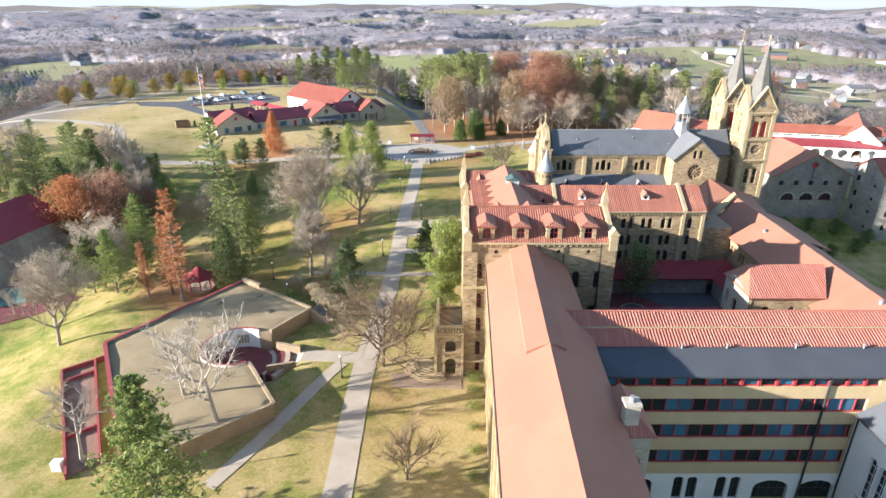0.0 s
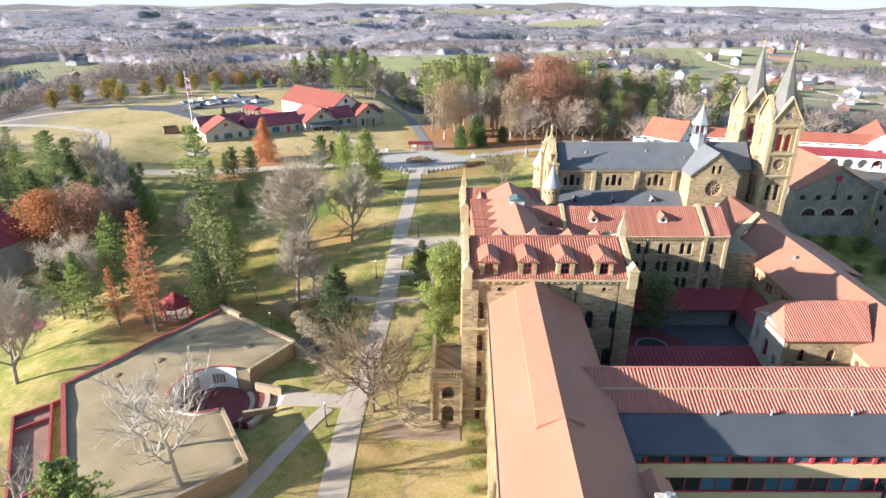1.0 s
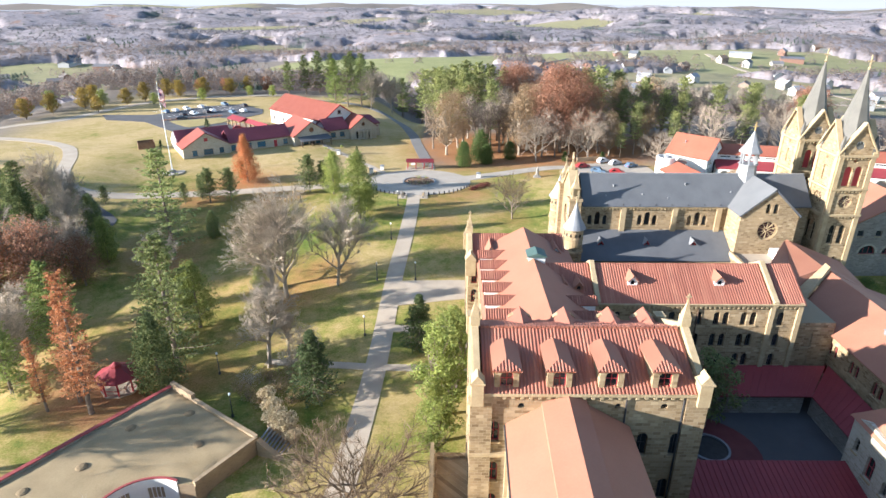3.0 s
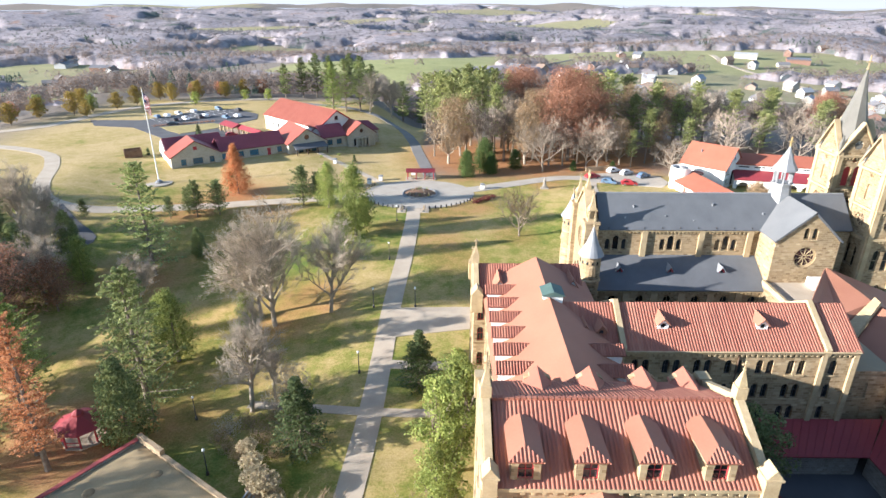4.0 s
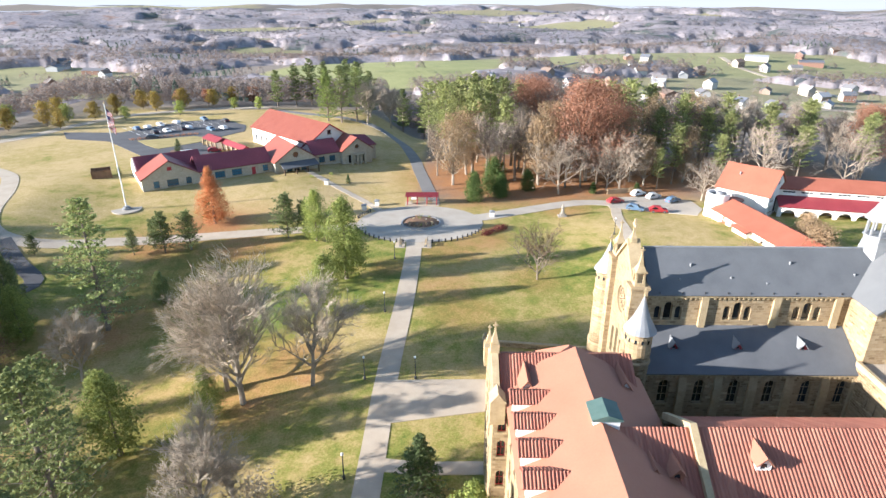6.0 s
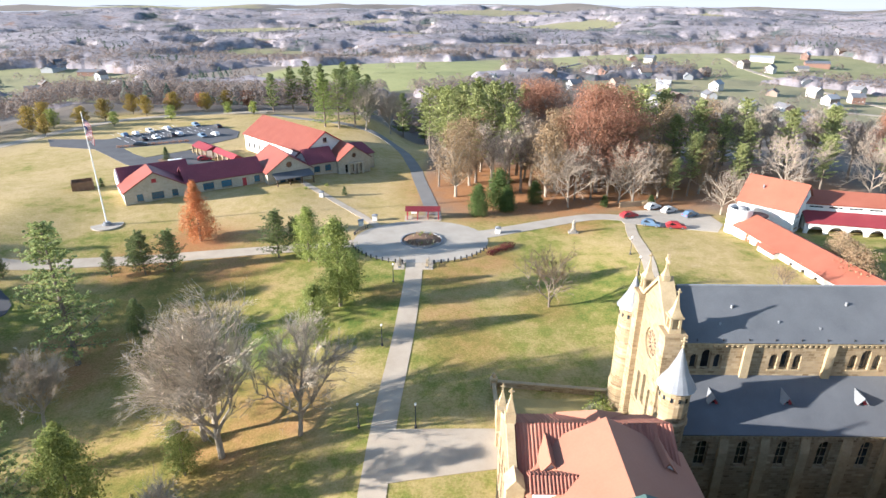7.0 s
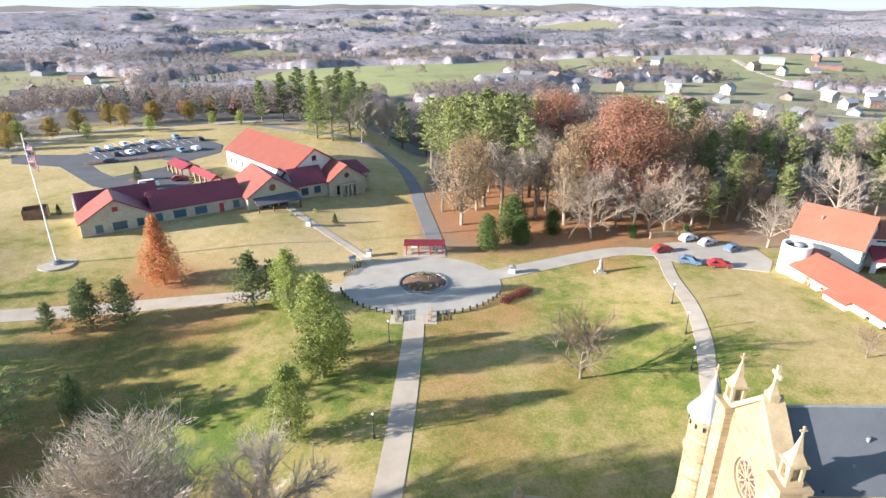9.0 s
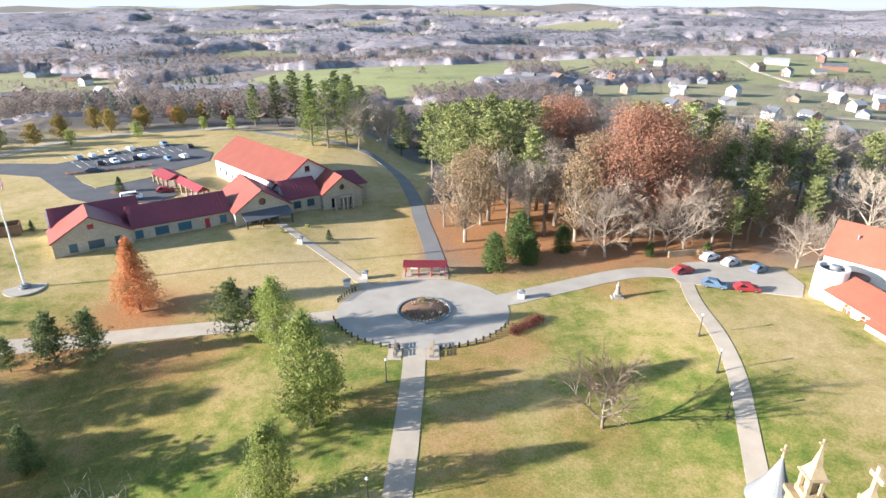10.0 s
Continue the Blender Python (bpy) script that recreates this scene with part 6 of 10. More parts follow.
    part("handrail", Geo().prism([(17.0, 140.95, 4.1), (22.4, 141.75, 4.9), (22.4, 142.25, 4.9), (17.0, 141.45, 4.1)], (0, 0, 0.22)), SAND_TRIM, rail)
    for i in range(11):
        bx = 17.4 + 0.48 * i
        by = 141.2 + 0.154 * (bx - 17.2)
        part("baluster", Geo().lathe(bx, by, [(0.1, 3.4), (0.15, 3.7), (0.08, 3.95), (0.1, 4.1 + 0.148 * (bx - 17.0))], 8), SAND_TRIM, rail)
    part("newel", Geo().box(16.6, 17.2, 140.9, 141.5, 2.9, 4.6).lathe(16.9, 141.2, [(0.32, 4.6), (0.3, 4.7), (0.12, 4.85), (0.24, 5.1), (0.03, 5.35)], 8), SAND_TRIM, rail)
    return t


SAND_PALE = stone_blocks("dressed_sandstone", [(0.24, 0.18, 0.10), (0.36, 0.285, 0.175), (0.30, 0.235, 0.14)], (0.30, 0.24, 0.155), width=0.9, height=0.45, stain=0.2)
SLATE_SUNLIT = mottled("sunlit_slate_roof", (0.115, 0.12, 0.125), (0.155, 0.16, 0.165), 0.3, 0.6)
GOLD_TRIM = mottled("gilded_cross", (0.45, 0.33, 0.15), (0.58, 0.44, 0.22), 1.0, 0.4, metal=0.4)
church()
tower(None, 69.8, 134.4, "church_tower")
tower(None, 69.6, 146.2, "church_tower")

# low garden wall and terrace beside the church front
gw = thing("garden_wall", label="low stone garden wall with ball-topped piers", category="wall")
part("wall_run", Geo().prism([(6.2, 150.4, 1), (22.0, 148.4, 1), (22.0, 147.95, 1), (6.2, 149.95, 1)], (0, 0, 2.9)), SAND, gw)
part("coping", Geo().prism([(6.2, 150.5, 3.9), (22.0, 148.5, 3.9), (22.0, 147.85, 3.9), (6.2, 149.85, 3.9)], (0, 0, 0.15)), SAND_TRIM, gw)
part("coping", Geo().box(5.3, 5.9, 127.5, 149.8, 3.9, 4.05), SAND_TRIM, gw)
part("wall_run", Geo().box(5.4, 5.8, 127.5, 149.9, 1, 3.9), SAND, gw)
for wx, wy in ((5.6, 150.2), (5.6, 138.8), (5.6, 127.3)):
    part("pier", Geo().box(wx - 0.5, wx + 0.5, wy - 0.5, wy + 0.5, 1, 4.4).lathe(wx, wy, [(0.6, 4.4), (0.6, 4.55), (0.2, 4.7), (0.36, 5.0), (0.2, 5.35), (0.03, 5.45)], 10), SAND_TRIM, gw)

# ---------------------------------------------------------------- buildings to the east
def white_hall():
    t = thing("white_hall", 73.4, 219.4, 0, -45.0, "white rendered hall with an orange-red gable roof", "building")
    ln, hw, e, zr, b = 12.8, 6.1, 10.9, 16.1, 4.0
    plain_slope(t, [(-0.4, -hw - 0.4, e - 0.3), (ln + 0.4, -hw - 0.4, e - 0.3), (ln + 0.4, 0, zr), (-0.4, 0, zr)], ROOF_ORANGE, 0.25, "south_roof")
    plain_slope(t, [(ln + 0.4, hw + 0.4, e - 0.3), (-0.4, hw + 0.4, e - 0.3), (-0.4, 0, zr), (ln + 0.4, 0, zr)], ROOF_ORANGE, 0.25, "north_roof")
    part("south_wall", Geo().box(0, ln, -hw, -hw + 0.4, b, e), WHITE_WALL, t)
    part("north_wall", Geo().box(0, ln, hw - 0.4, hw, b, e), WHITE_WALL, t)
    part("west_wall", Geo().prism([(0, -hw + 0.41, b), (0, hw - 0.41, b), (0, hw - 0.41, e), (0, 0, zr - 0.35), (0, -hw + 0.41, e)], (0.4, 0, 0)), WHITE_WALL, t)
    o = Vector((ln, -hw + 0.41, 0))
    w = 2 * hw - 0.82
    hol = windows(t, o, (0, 1, 0), [(a, z) for a in (1.3, 2.3, 8.2, 9.2) for z in (6.4, 9.2)], 0.7, 1.4, 0, DARK_METAL, GLASS, (0, 1), 0.2)
    hol += windows(t, o, (0, 1, 0), [(w / 2, 5.3)], 2.2, 4.6, None, DARK_METAL, GLASS, (1, 2), 0.3)
    hol += [rose(t, o, (0, 1, 0), w / 2, 13.0, 0.6, 4, DARK_METAL, GLASS)]
    wall("east_gable", t, o, (0, 1, 0), [(0, b), (w, b), (w, e), (w / 2, zr - 0.35), (0, e)], hol, 0.4, WHITE_WALL)
    for v in ((4.0, -2.6),):
        part("roof_vent", Geo().lathe(v[0], v[1], [(0.16, 13.8), (0.16, 14.7)], 8), LEAD, t)
    return t


ROOF_ORANGE = mottled("orange_red_roof", (0.27, 0.085, 0.052), (0.335, 0.118, 0.074), 0.25, 0.7, 5.0, 0.15)
white_hall()

rt = thing("round_tower", 66.6, 208.2, 0, label="white round stair tower with an open ring top", category="tower")
part("drum", Geo().lathe(0, 0, [(2.7, 4.0), (2.7, 11.2), (2.25, 11.2), (2.25, 10.4)], 32, cap=False), WHITE_WALL, rt, smooth=False)
part("inner_roof", Geo().lathe(0, 0, [(2.26, 10.35), (2.24, 10.45)], 32), GREY_ROOF, rt)
part("flue", Geo().lathe(0.6, 0.4, [(0.9, 10.4), (0.9, 11.1), (0.7, 11.3)], 16), LEAD, rt)
lt = thing("low_drum", 70.4, 207.0, 0, label="low white drum with a dark roof beside the round tower", category="tower")
part("drum", Geo().lathe(0, 0, [(1.9, 4.0), (1.9, 9.6)], 24), WHITE_WALL, lt)
part("roof", Geo().lathe(0, 0, [(2.1, 9.6), (2.1, 9.85), (1.6, 9.95)], 24), DARK_METAL, lt)


def low_wing():
    ang = math.degrees(math.atan2(-29.0, 5.2))
    t = thing("low_wing", 64.6, 205.2, 0, ang, "low white wing with an orange-red shed roof and arched openings", "building")
    # local x runs south along the wall, outside of the front is to the right (-y)
    ln, b, e, r, d = 44.0, 3.0, 8.1, 10.2, 5.0
    hol = windows(t, (0, 0, 0), (1, 0, 0), [(4.6, 5.6), (8.4, 5.4)], 2.2, 1.9, 0.9, WHITE_PAINT, GLASS_WARM, (1, 1), 0.3, False)
    hol += windows(t, (0, 0, 0), (1, 0, 0), [(12.2, 5.8)], 1.1, 1.4, 0.5, WHITE_PAINT, GLASS, (0, 1), 0.3)
    hol += windows(t, (0, 0, 0), (1, 0, 0), [(18.6 + 3.4 * i, 5.4) for i in range(7)], 1.0, 1.5, 0, WOOD_DARK, GLASS, (1, 1), 0.3)
    wall("front_wall", t, (0, 0, 0), (1, 0, 0), [(0, b), (ln, b), (ln, e), (0, e)], hol, 0.4, WHITE_WALL)
    part("back_wall", Geo().box(0, ln, d * 1.6, d * 1.6 + 0.4, b, e), WHITE_WALL, t)
    part("end_wall", Geo().prism([(0, 0.41, b), (0, d * 1.6, b), (0, d * 1.6, e), (0, d, r - 0.25), (0, 0.41, e)], (0.4, 0, 0)), WHITE_WALL, t)
    plain_slope(t, [(-0.4, -0.6, e - 0.15), (ln, -0.6, e - 0.15), (ln, d, r), (-0.4, d, r)], ROOF_ORANGE, 0.22, "roof_west")
    plain_slope(t, [(ln, d * 1.6 + 0.9, e + 0.4), (-0.4, d * 1.6 + 0.9, e + 0.4), (-0.4, d, r), (ln, d, r)], ROOF_ORANGE, 0.22, "roof_east")
    bay = part("bay", Geo().box(10.2, 15.2, -1.4, -0.01, b, 7.3), WHITE_WALL, t)
    part("bay_roof", Geo().slab([(10.0, -1.8, 7.35), (15.4, -1.8, 7.35), (15.4, 0.2, 8.2), (10.0, 0.2, 8.2)], 0.2), ROOF_ORANGE, bay)
    return t


GLASS_WARM = glass_mat("warm_window", (0.16, 0.07, 0.04))
low_wing()


def arcade():
    t = thing("arcade_range", 83.6, 215.5, 0, -13.0, "long white range with a red roof over a crimson arcade", "building")
    ln, b = 66.0, 3.5
    plain_slope(t, [(0, -4.6, 11.4), (ln, -4.6, 11.4), (ln, 0, 13.6), (0, 0, 13.6)], ROOF_ORANGE, 0.25, "upper_roof")
    plain_slope(t, [(ln, 4.6, 11.4), (0, 4.6, 11.4), (0, 0, 13.6), (ln, 0, 13.6)], ROOF_ORANGE, 0.25, "upper_roof")
    hol = windows(t, (0, -4.2, 0), (1, 0, 0), [(3 + 4.2 * i, 10.25) for i in range(15)], 3.0, 0.55, 0, WHITE_PAINT, GLASS, (2, 0), 0.2, False)
    wall("clerestory", t, (0, -4.2, 0), (1, 0, 0), [(0, b), (ln, b), (ln, 11.4), (0, 11.4)], hol, 0.4, WHITE_WALL)
    plain_slope(t, [(0, -8.8, 8.0), (ln, -8.8, 8.0), (ln, -4.21, 9.7), (0, -4.21, 9.7)], ROOF_DEEP, 0.2, "arcade_roof")
    ring = []
    for i in range(15):
        ring.append([(2.6 + 4.2 * i + x, 4.3 + z) for x, z in arch_ring(3.3, 2.9)])
    wall("arcade_wall", t, (0, -8.4, 0), (1, 0, 0), [(0, b), (ln, b), (ln, 7.9), (0, 7.9)], ring, 0.4, WHITE_WALL)
    part("back_wall", Geo().box(0, ln, 3.8, 4.2, b - 5, 11.3), WHITE_WALL, t)
    return t


arcade()


def white_gable_house():
    t = thing("white_gable_house", 132.9, 200.6, 0, -29.5, "white rendered gable with a tall arched doorway and red roof", "building")
    # local x runs along the gable front, y back along the ridge
    w, e, zr, b, ln = 13.4, 9.5, 15.0, -3.0, 26.0
    hol = windows(t, (0, 0, 0), (1, 0, 0), [(6.9, 4.6)], 2.0, 5.4, None, RED_PAINT, GLASS_WARM, (1, 3), 0.4)
    wall("gable_wall", t, (0, 0, 0), (1, 0, 0), [(0, b), (w, b), (w, e), (w / 2, zr), (0, e)], hol, 0.4, WHITE_WALL)
    plain_slope(t, [(-0.4, ln, e - 0.3), (-0.4, -0.35, e - 0.3), (w / 2, -0.35, zr + 0.2), (w / 2, ln, zr + 0.2)], ROOF_ORANGE, 0.25, "roof_north")
    plain_slope(t, [(w + 0.4, -0.35, e - 0.3), (w + 0.4, ln, e - 0.3), (w / 2, ln, zr + 0.2), (w / 2, -0.35, zr + 0.2)], ROOF_ORANGE, 0.25, "roof_south")
    part("side_wall", Geo().box(0, 0.4, 0.41, ln, b, e), WHITE_WALL, t)
    part("side_wall", Geo().box(w - 0.4, w, 0.41, ln, b, e), WHITE_WALL, t)
    return t


white_gable_house()


def stone_gable_hall():
    t = thing("stone_gable_hall", label="grey rubble hall with three arches below a broad gable", category="building")
    x0, x1, y, e, zr, b = 87.4, 107.4, 152.0, 11.2, 16.6, -6.0
    o = Vector((x0, y, 0))
    hol = windows(t, o, (1, 0, 0), [(2.2 + 3.9 * i, 8.2) for i in range(5)], 1.3, 1.3, 0, DARK_METAL, GLASS, (0, 0), 0.3)
    hol += windows(t, o, (1, 0, 0), [(4.6, 4.0), (9.6, 4.0), (14.6, 4.0)], 3.4, 2.1, 1.6, RED_PAINT, GLASS, (2, 0), 0.4)
    hol += [rose(t, o, (1, 0, 0), 10.0, 13.7, 0.85, 4, RED_PAINT, RED_PAINT)]
    wall("gable_wall", t, o, (1, 0, 0), [(0, b), (20, b), (20, e), (10, zr), (0, e)], hol, 0.5, GREY_STONE)
    for a in (4.6, 9.6, 14.6):
        g = Geo()
        for k in range(10):
            a0, a1 = math.pi * k / 10, math.pi * (k + 0.92) / 10
            q = [(x0 + a + r * math.cos(aa), y - 0.08, 4.4 + r * 0.95 * math.sin(aa)) for r, aa in ((1.75, a0), (2.2, a0), (2.2, a1), (1.75, a1))]
            g.prism(q[::-1], (0, 0.3, 0))
        part("arch_ring", g, PALE_STONE, t)
    plain_slope(t, [(x0 - 0.5, y + 20, e - 0.3), (x0 - 0.5, y - 0.5, e - 0.3), (97.4, y - 0.5, zr + 0.2), (97.4, y + 20, zr + 0.2)], ROOF_PINK, 0.3, "roof_west")
    plain_slope(t, [(x1 + 0.5, y - 0.5, e - 0.3), (x1 + 0.5, y + 20, e - 0.3), (97.4, y + 20, zr + 0.2), (97.4, y - 0.5, zr + 0.2)], ROOF_PINK, 0.3, "roof_east")
    part("side_wall", Geo().box(x0, x0 + 0.5, y + 0.51, y + 20, b, e), GREY_STONE, t)
    part("downpipe", Geo().tube((97.3, y - 0.1, 12.8), (97.3, y - 0.1, 9.6), 0.09, 0.09), DARK_METAL, t)
    return t


stone_gable_hall()


def rubble_house():
    t = thing("rubble_house", label="tall grey rubble house with small windows and a red roof", category="building")
    x0, x1, y0, y1, e, b = 107.9, 126.0, 140.0, 151.5, 13.8, -7.0
    o = Vector((x0, y1, 0))
    hol = windows(t, o, (0, -1, 0), [(1.8, z) for z in (2.4, 6.2, 10.2)], 1.4, 1.6, 0, DARK_METAL, GLASS, (0, 0), 0.3)
    hol += windows(t, o, (0, -1, 0), [(8.2, z) for z in (-0.6, 3.4, 6.8, 10.2)], 1.0, 0.9, 0, DARK_METAL, GLASS, (0, 0), 0.3)
    wall("west_wall", t, o, (0, -1, 0), [(0, b), (11.5, b), (11.5, e), (6, e + 3.4), (0, e)], hol, 0.5, GREY_STONE)
    o = Vector((x0 + 0.51, y0, 0))
    hol = windows(t, o, (1, 0, 0), [(2 + 3 * i, z) for i in range(5) for z in (0, 3.6, 7.4, 11)], 1.0, 1.5, 0, DARK_METAL, GLASS, (0, 0), 0.3)
    wall("south_wall", t, o, (1, 0, 0), [(0, b), (17.5, b), (17.5, e), (0, e)], hol, 0.5, GREY_STONE)
    plain_slope(t, [(x0 - 0.4, y0 - 0.4, e - 0.2), (x1, y0 - 0.4, e - 0.2), (x1, 145.7, e + 3.6), (x0 - 0.4, 145.7, e + 3.6)], ROOF_RED, 0.3, "roof_south")
    plain_slope(t, [(x1, y1 + 0.4, e - 0.2), (x0 - 0.4, y1 + 0.4, e - 0.2), (x0 - 0.4, 145.7, e + 3.6), (x1, 145.7, e + 3.6)], ROOF_RED, 0.3, "roof_north")
    return t


rubble_house()


def sports_hall():
    t = thing("lodge", -105.0, 127.0, 0, -12, "grey stone lodge with red gable roof and lower red porch", "building")
    hol = windows(t, (-9, -6, 0), (1, 0, 0), [(9.5 + 1.15 * i, 4.6) for i in range(7)], 0.7, 1.3, 0, DARK_METAL, GLASS, (0, 0), 0.25)
    wall("gable_wall", t, (-9, -6, 0), (1, 0, 0), [(0, -9), (18, -9), (18, 5.0), (9, 9.6), (0, 5.0)], hol, 0.4, GREY_STONE)
    plain_slope(t, [(-9.6, 14, 4.7), (-9.6, -6.5, 4.7), (0, -6.5, 9.8), (0, 14, 9.8)], ROOF_DEEP, 0.25, "roof_west")
    plain_slope(t, [(9.6, -6.5, 4.7), (9.6, 14, 4.7), (0, 14, 9.8), (0, -6.5, 9.8)], ROOF_DEEP, 0.25, "roof_east")
    part("side_wall", Geo().box(8.6, 9.0, -5.59, 14, -9, 4.9), GREY_STONE, t)
    part("side_wall", Geo().box(-9, -8.6, -5.59, 14, -9, 4.9), GREY_STONE, t)
    plain_slope(t, [(-9, -10, 0.2), (7, -10, 0.2), (7, -6.02, 2.6), (-9, -6.02, 2.6)], ROOF_DEEP, 0.2, "porch_roof")
    hol = [[(2 + 3 * i + x, -6.5 + z) for x, z in arch_ring(2.0, 4.6, 0.8)] for i in range(5)]
    wall("porch_wall", t, (-9, -9.6, 0), (1, 0, 0), [(0, -9), (16, -9), (16, 0.2), (0, 0.2)], hol, 0.4, GREY_STONE)
    tt = part("stair_turret", Geo().box(7.2, 11.2, -9.4, -6.02, -9, 2.6).prism([(7.2, -9.4, 2.6), (11.2, -9.4, 2.6), (9.2, -9.4, 4.4)], (0, 3.3, 0)), GREY_STONE, t)
    return t


sports_hall()

# ---------------------------------------------------------------- sunken library and its court
def library():
    t = thing("library", label="low stone library with a dead-grass roof and curved white court", category="building")
    b, r = -1.6, 3.4
    cx, cy, rad = -32.7, 80.7, 5.3
    arc = [(cx + rad * math.cos(a), cy + rad * math.sin(a)) for a in [radians(66 + (307 - 66) * i / 24) for i in range(25)]]
    ring = [(-53.9, 81.5), (-38.2, 55.0), (-36.4, 55.2), (-23.1, 66.5)] + arc[::-1] + [(-28.6, 85.6), (-23.6, 93.4), (-38.8, 103.9)]
    rim = []
    for (x0, y0), (x1, y1) in zip(ring, ring[1:] + ring[:1]):
        n = max(1, int(math.hypot(x1 - x0, y1 - y0) / 1.5))
        rim += [(x0 + (x1 - x0) * k / n, y0 + (y1 - y0) * k / n) for k in range(n)]

    def inside(x, y):
        hit = False
        for (x0, y0), (x1, y1) in zip(rim, rim[1:] + rim[:1]):
            if (y0 > y) != (y1 > y) and x < x0 + (x1 - x0) * (y - y0) / (y1 - y0):
                hit = not hit
        return hit

    count = len(rim)
    grid = [(gx, gy) for gx in np.arange(-53.5, -23.0, 1.3) for gy in np.arange(55.5, 103.5, 1.3)]
    grid = [q for q in grid if inside(*q) and min(math.hypot(q[0] - x, q[1] - y) for x, y in rim) > 0.6]
    flat, _, tris, *_ = geometry.delaunay_2d_cdt([Vector(q) for q in rim + grid], [], [list(range(count))], 1, 0.001)
    tris = [tuple(f) for f in tris if inside(sum(flat[k].x for k in f) / 3, sum(flat[k].y for k in f) / 3)]
    walls = Geo().add([(x, y, z) for z in (b, r) for x, y in rim], [(k, (k + 1) % count, count + (k + 1) % count, count + k) for k in range(count)])
    part("retaining_wall", walls, TAN_STONE, t, "tan stone retaining walls")
    # roof of dead turf with gentle mounds
    verts = []
    for k, q in enumerate(flat):
        p = Vector((q.x, q.y, r))
        verts.append((q.x, q.y, r + (0.02 if k < count else 0.1 + 0.22 * (0.5 + 0.5 * noise.noise(p * 0.16)) + 0.06 * noise.noise(p * 0.9))))
    me = mesh_from(verts, tris, DEAD_GRASS)
    me.polygons.foreach_set("use_smooth", [True] * len(me.polygons))
    part("turf_roof", me, None, t, "tan dead-grass roof")
    for px, py in ((-40.5, 95), (-34, 98), (-30.5, 92), (-43, 88), (-47.5, 84)):
        g = Geo().lathe(0, 0, [(0.75, 0.0), (0.6, 0.12), (0.3, 0.2)], 9)
        part("tussock", g, TUSSOCK, t, m=pose(px, py, r + 0.2))

    def parapet(p, q, h, w, material, label):
        a, c = Vector((*p, r)), Vector((*q, r))
        d = (c - a).normalized()
        s = Vector((-d.y, d.x, 0)) * w / 2
        part("parapet", Geo().prism([a - s - Vector((0, 0, 0.3)), a + s - Vector((0, 0, 0.3)), a + s + Vector((0, 0, h)), a - s + Vector((0, 0, h))], c - a), material, t, label)

    for p, q in ((ring[-1], ring[0]), (ring[0], ring[1])):
        parapet(p, q, 0.42, 0.45, GREY_STONE, "grey parapet wall")
        a, c = Vector((*p, r + 0.425)), Vector((*q, r + 0.425))
        d = (c - a).normalized()
        s = Vector((-d.y, d.x, 0)) * 0.3
        part("coping", Geo().prism([a - s, a + s, a + s + Vector((0, 0, 0.12)), a - s + Vector((0, 0, 0.12))], c - a), RED_CAP, t, "dark red coping")
    parapet(ring[2], ring[3], 0.35, 0.5, TAN_STONE, "tan stone coping")
    parapet(ring[3], ring[4], 0.35, 0.5, TAN_STONE, "tan stone coping")
    parapet((-28.6, 85.6), (-23.6, 93.4), 0.35, 0.5, TAN_STONE, "tan stone coping")
    parapet((-23.6, 93.4), (-34.6, 101.0), 0.4, 0.55, TAN_STONE, "tan stone coping")
    parapet((-34.6, 101.0), (-38.8, 103.9), 1.1, 0.6, TAN_STONE, "tan stone coping")
    # curved white court wall and its dark windows
    inner = rad - 0.06
    pts = [(cx + inner * math.cos(a), cy + inner * math.sin(a)) for a in [radians(66 + 134 * i / 26) for i in range(47)]]
    fl = 0.3
    # blue panes: the sky's reflection put into the glass colour
    glazed = {**{i: (1.0, 2.6, GLASS) for i in (4, 5, 6, 7)}, **{i: (0.6, 2.8, GLASS) for i in (12, 13, 14, 15, 16, 17)}, **{i: (0.6, 2.9, GLASS_BLUE) for i in range(18, 26)}}
    for i in range(46):
        g = Geo()
        (x0, y0), (x1, y1) = pts[i], pts[i + 1]
        lo_z, hi_z, _m = glazed.get(i, (1.5, 1.5, None))
        for z0, z1 in ((b, lo_z), (hi_z, r + 0.42)):
            panel = Geo().prism([(x0, y0, z0), (x1, y1, z0), (x1, y1, z1), (x0, y0, z1)], ((x0 - cx) * 0.05, (y0 - cy) * 0.05, 0))
            part("court_wall", panel, WHITE_WALL, t)
    for i, (z0, z1, mat) in glazed.items():
        (x0, y0), (x1, y1) = pts[i], pts[i + 1]
        k = Vector(((x0 - cx) * 0.03, (y0 - cy) * 0.03, 0))
        part("court_window", Geo().prism([Vector((x0, y0, z0)) + k, Vector((x1, y1, z0)) + k, Vector((x1, y1, z1)) + k, Vector((x0, y0, z1)) + k], ((x0 - cx) * 0.01, (y0 - cy) * 0.01, 0)), mat, t)
        part("court_mullion", Geo().tube((x0, y0, z0), (x0, y0, z1), 0.045, 0.045, 4), WHITE_PAINT, t)
    for i in range(46):
        g = Geo()
        (x0, y0), (x1, y1) = pts[i], pts[i + 1]
        k = 0.055
        g.prism([(x0, y0, r + 0.42), (x1, y1, r + 0.42), (x1 + (x1 - cx) * k, y1 + (y1 - cy) * k, r + 0.42), (x0 + (x0 - cx) * k, y0 + (y0 - cy) * k, r + 0.42)], (0, 0, 0.14))
        part("coping_stone", g, RED_CAP, t)
    part("court_floor", Geo().lathe(cx, cy, [(rad - 0.1, b), (rad - 0.1, 0.3)], 40), RED_PAVING, t, "dark red paved court")
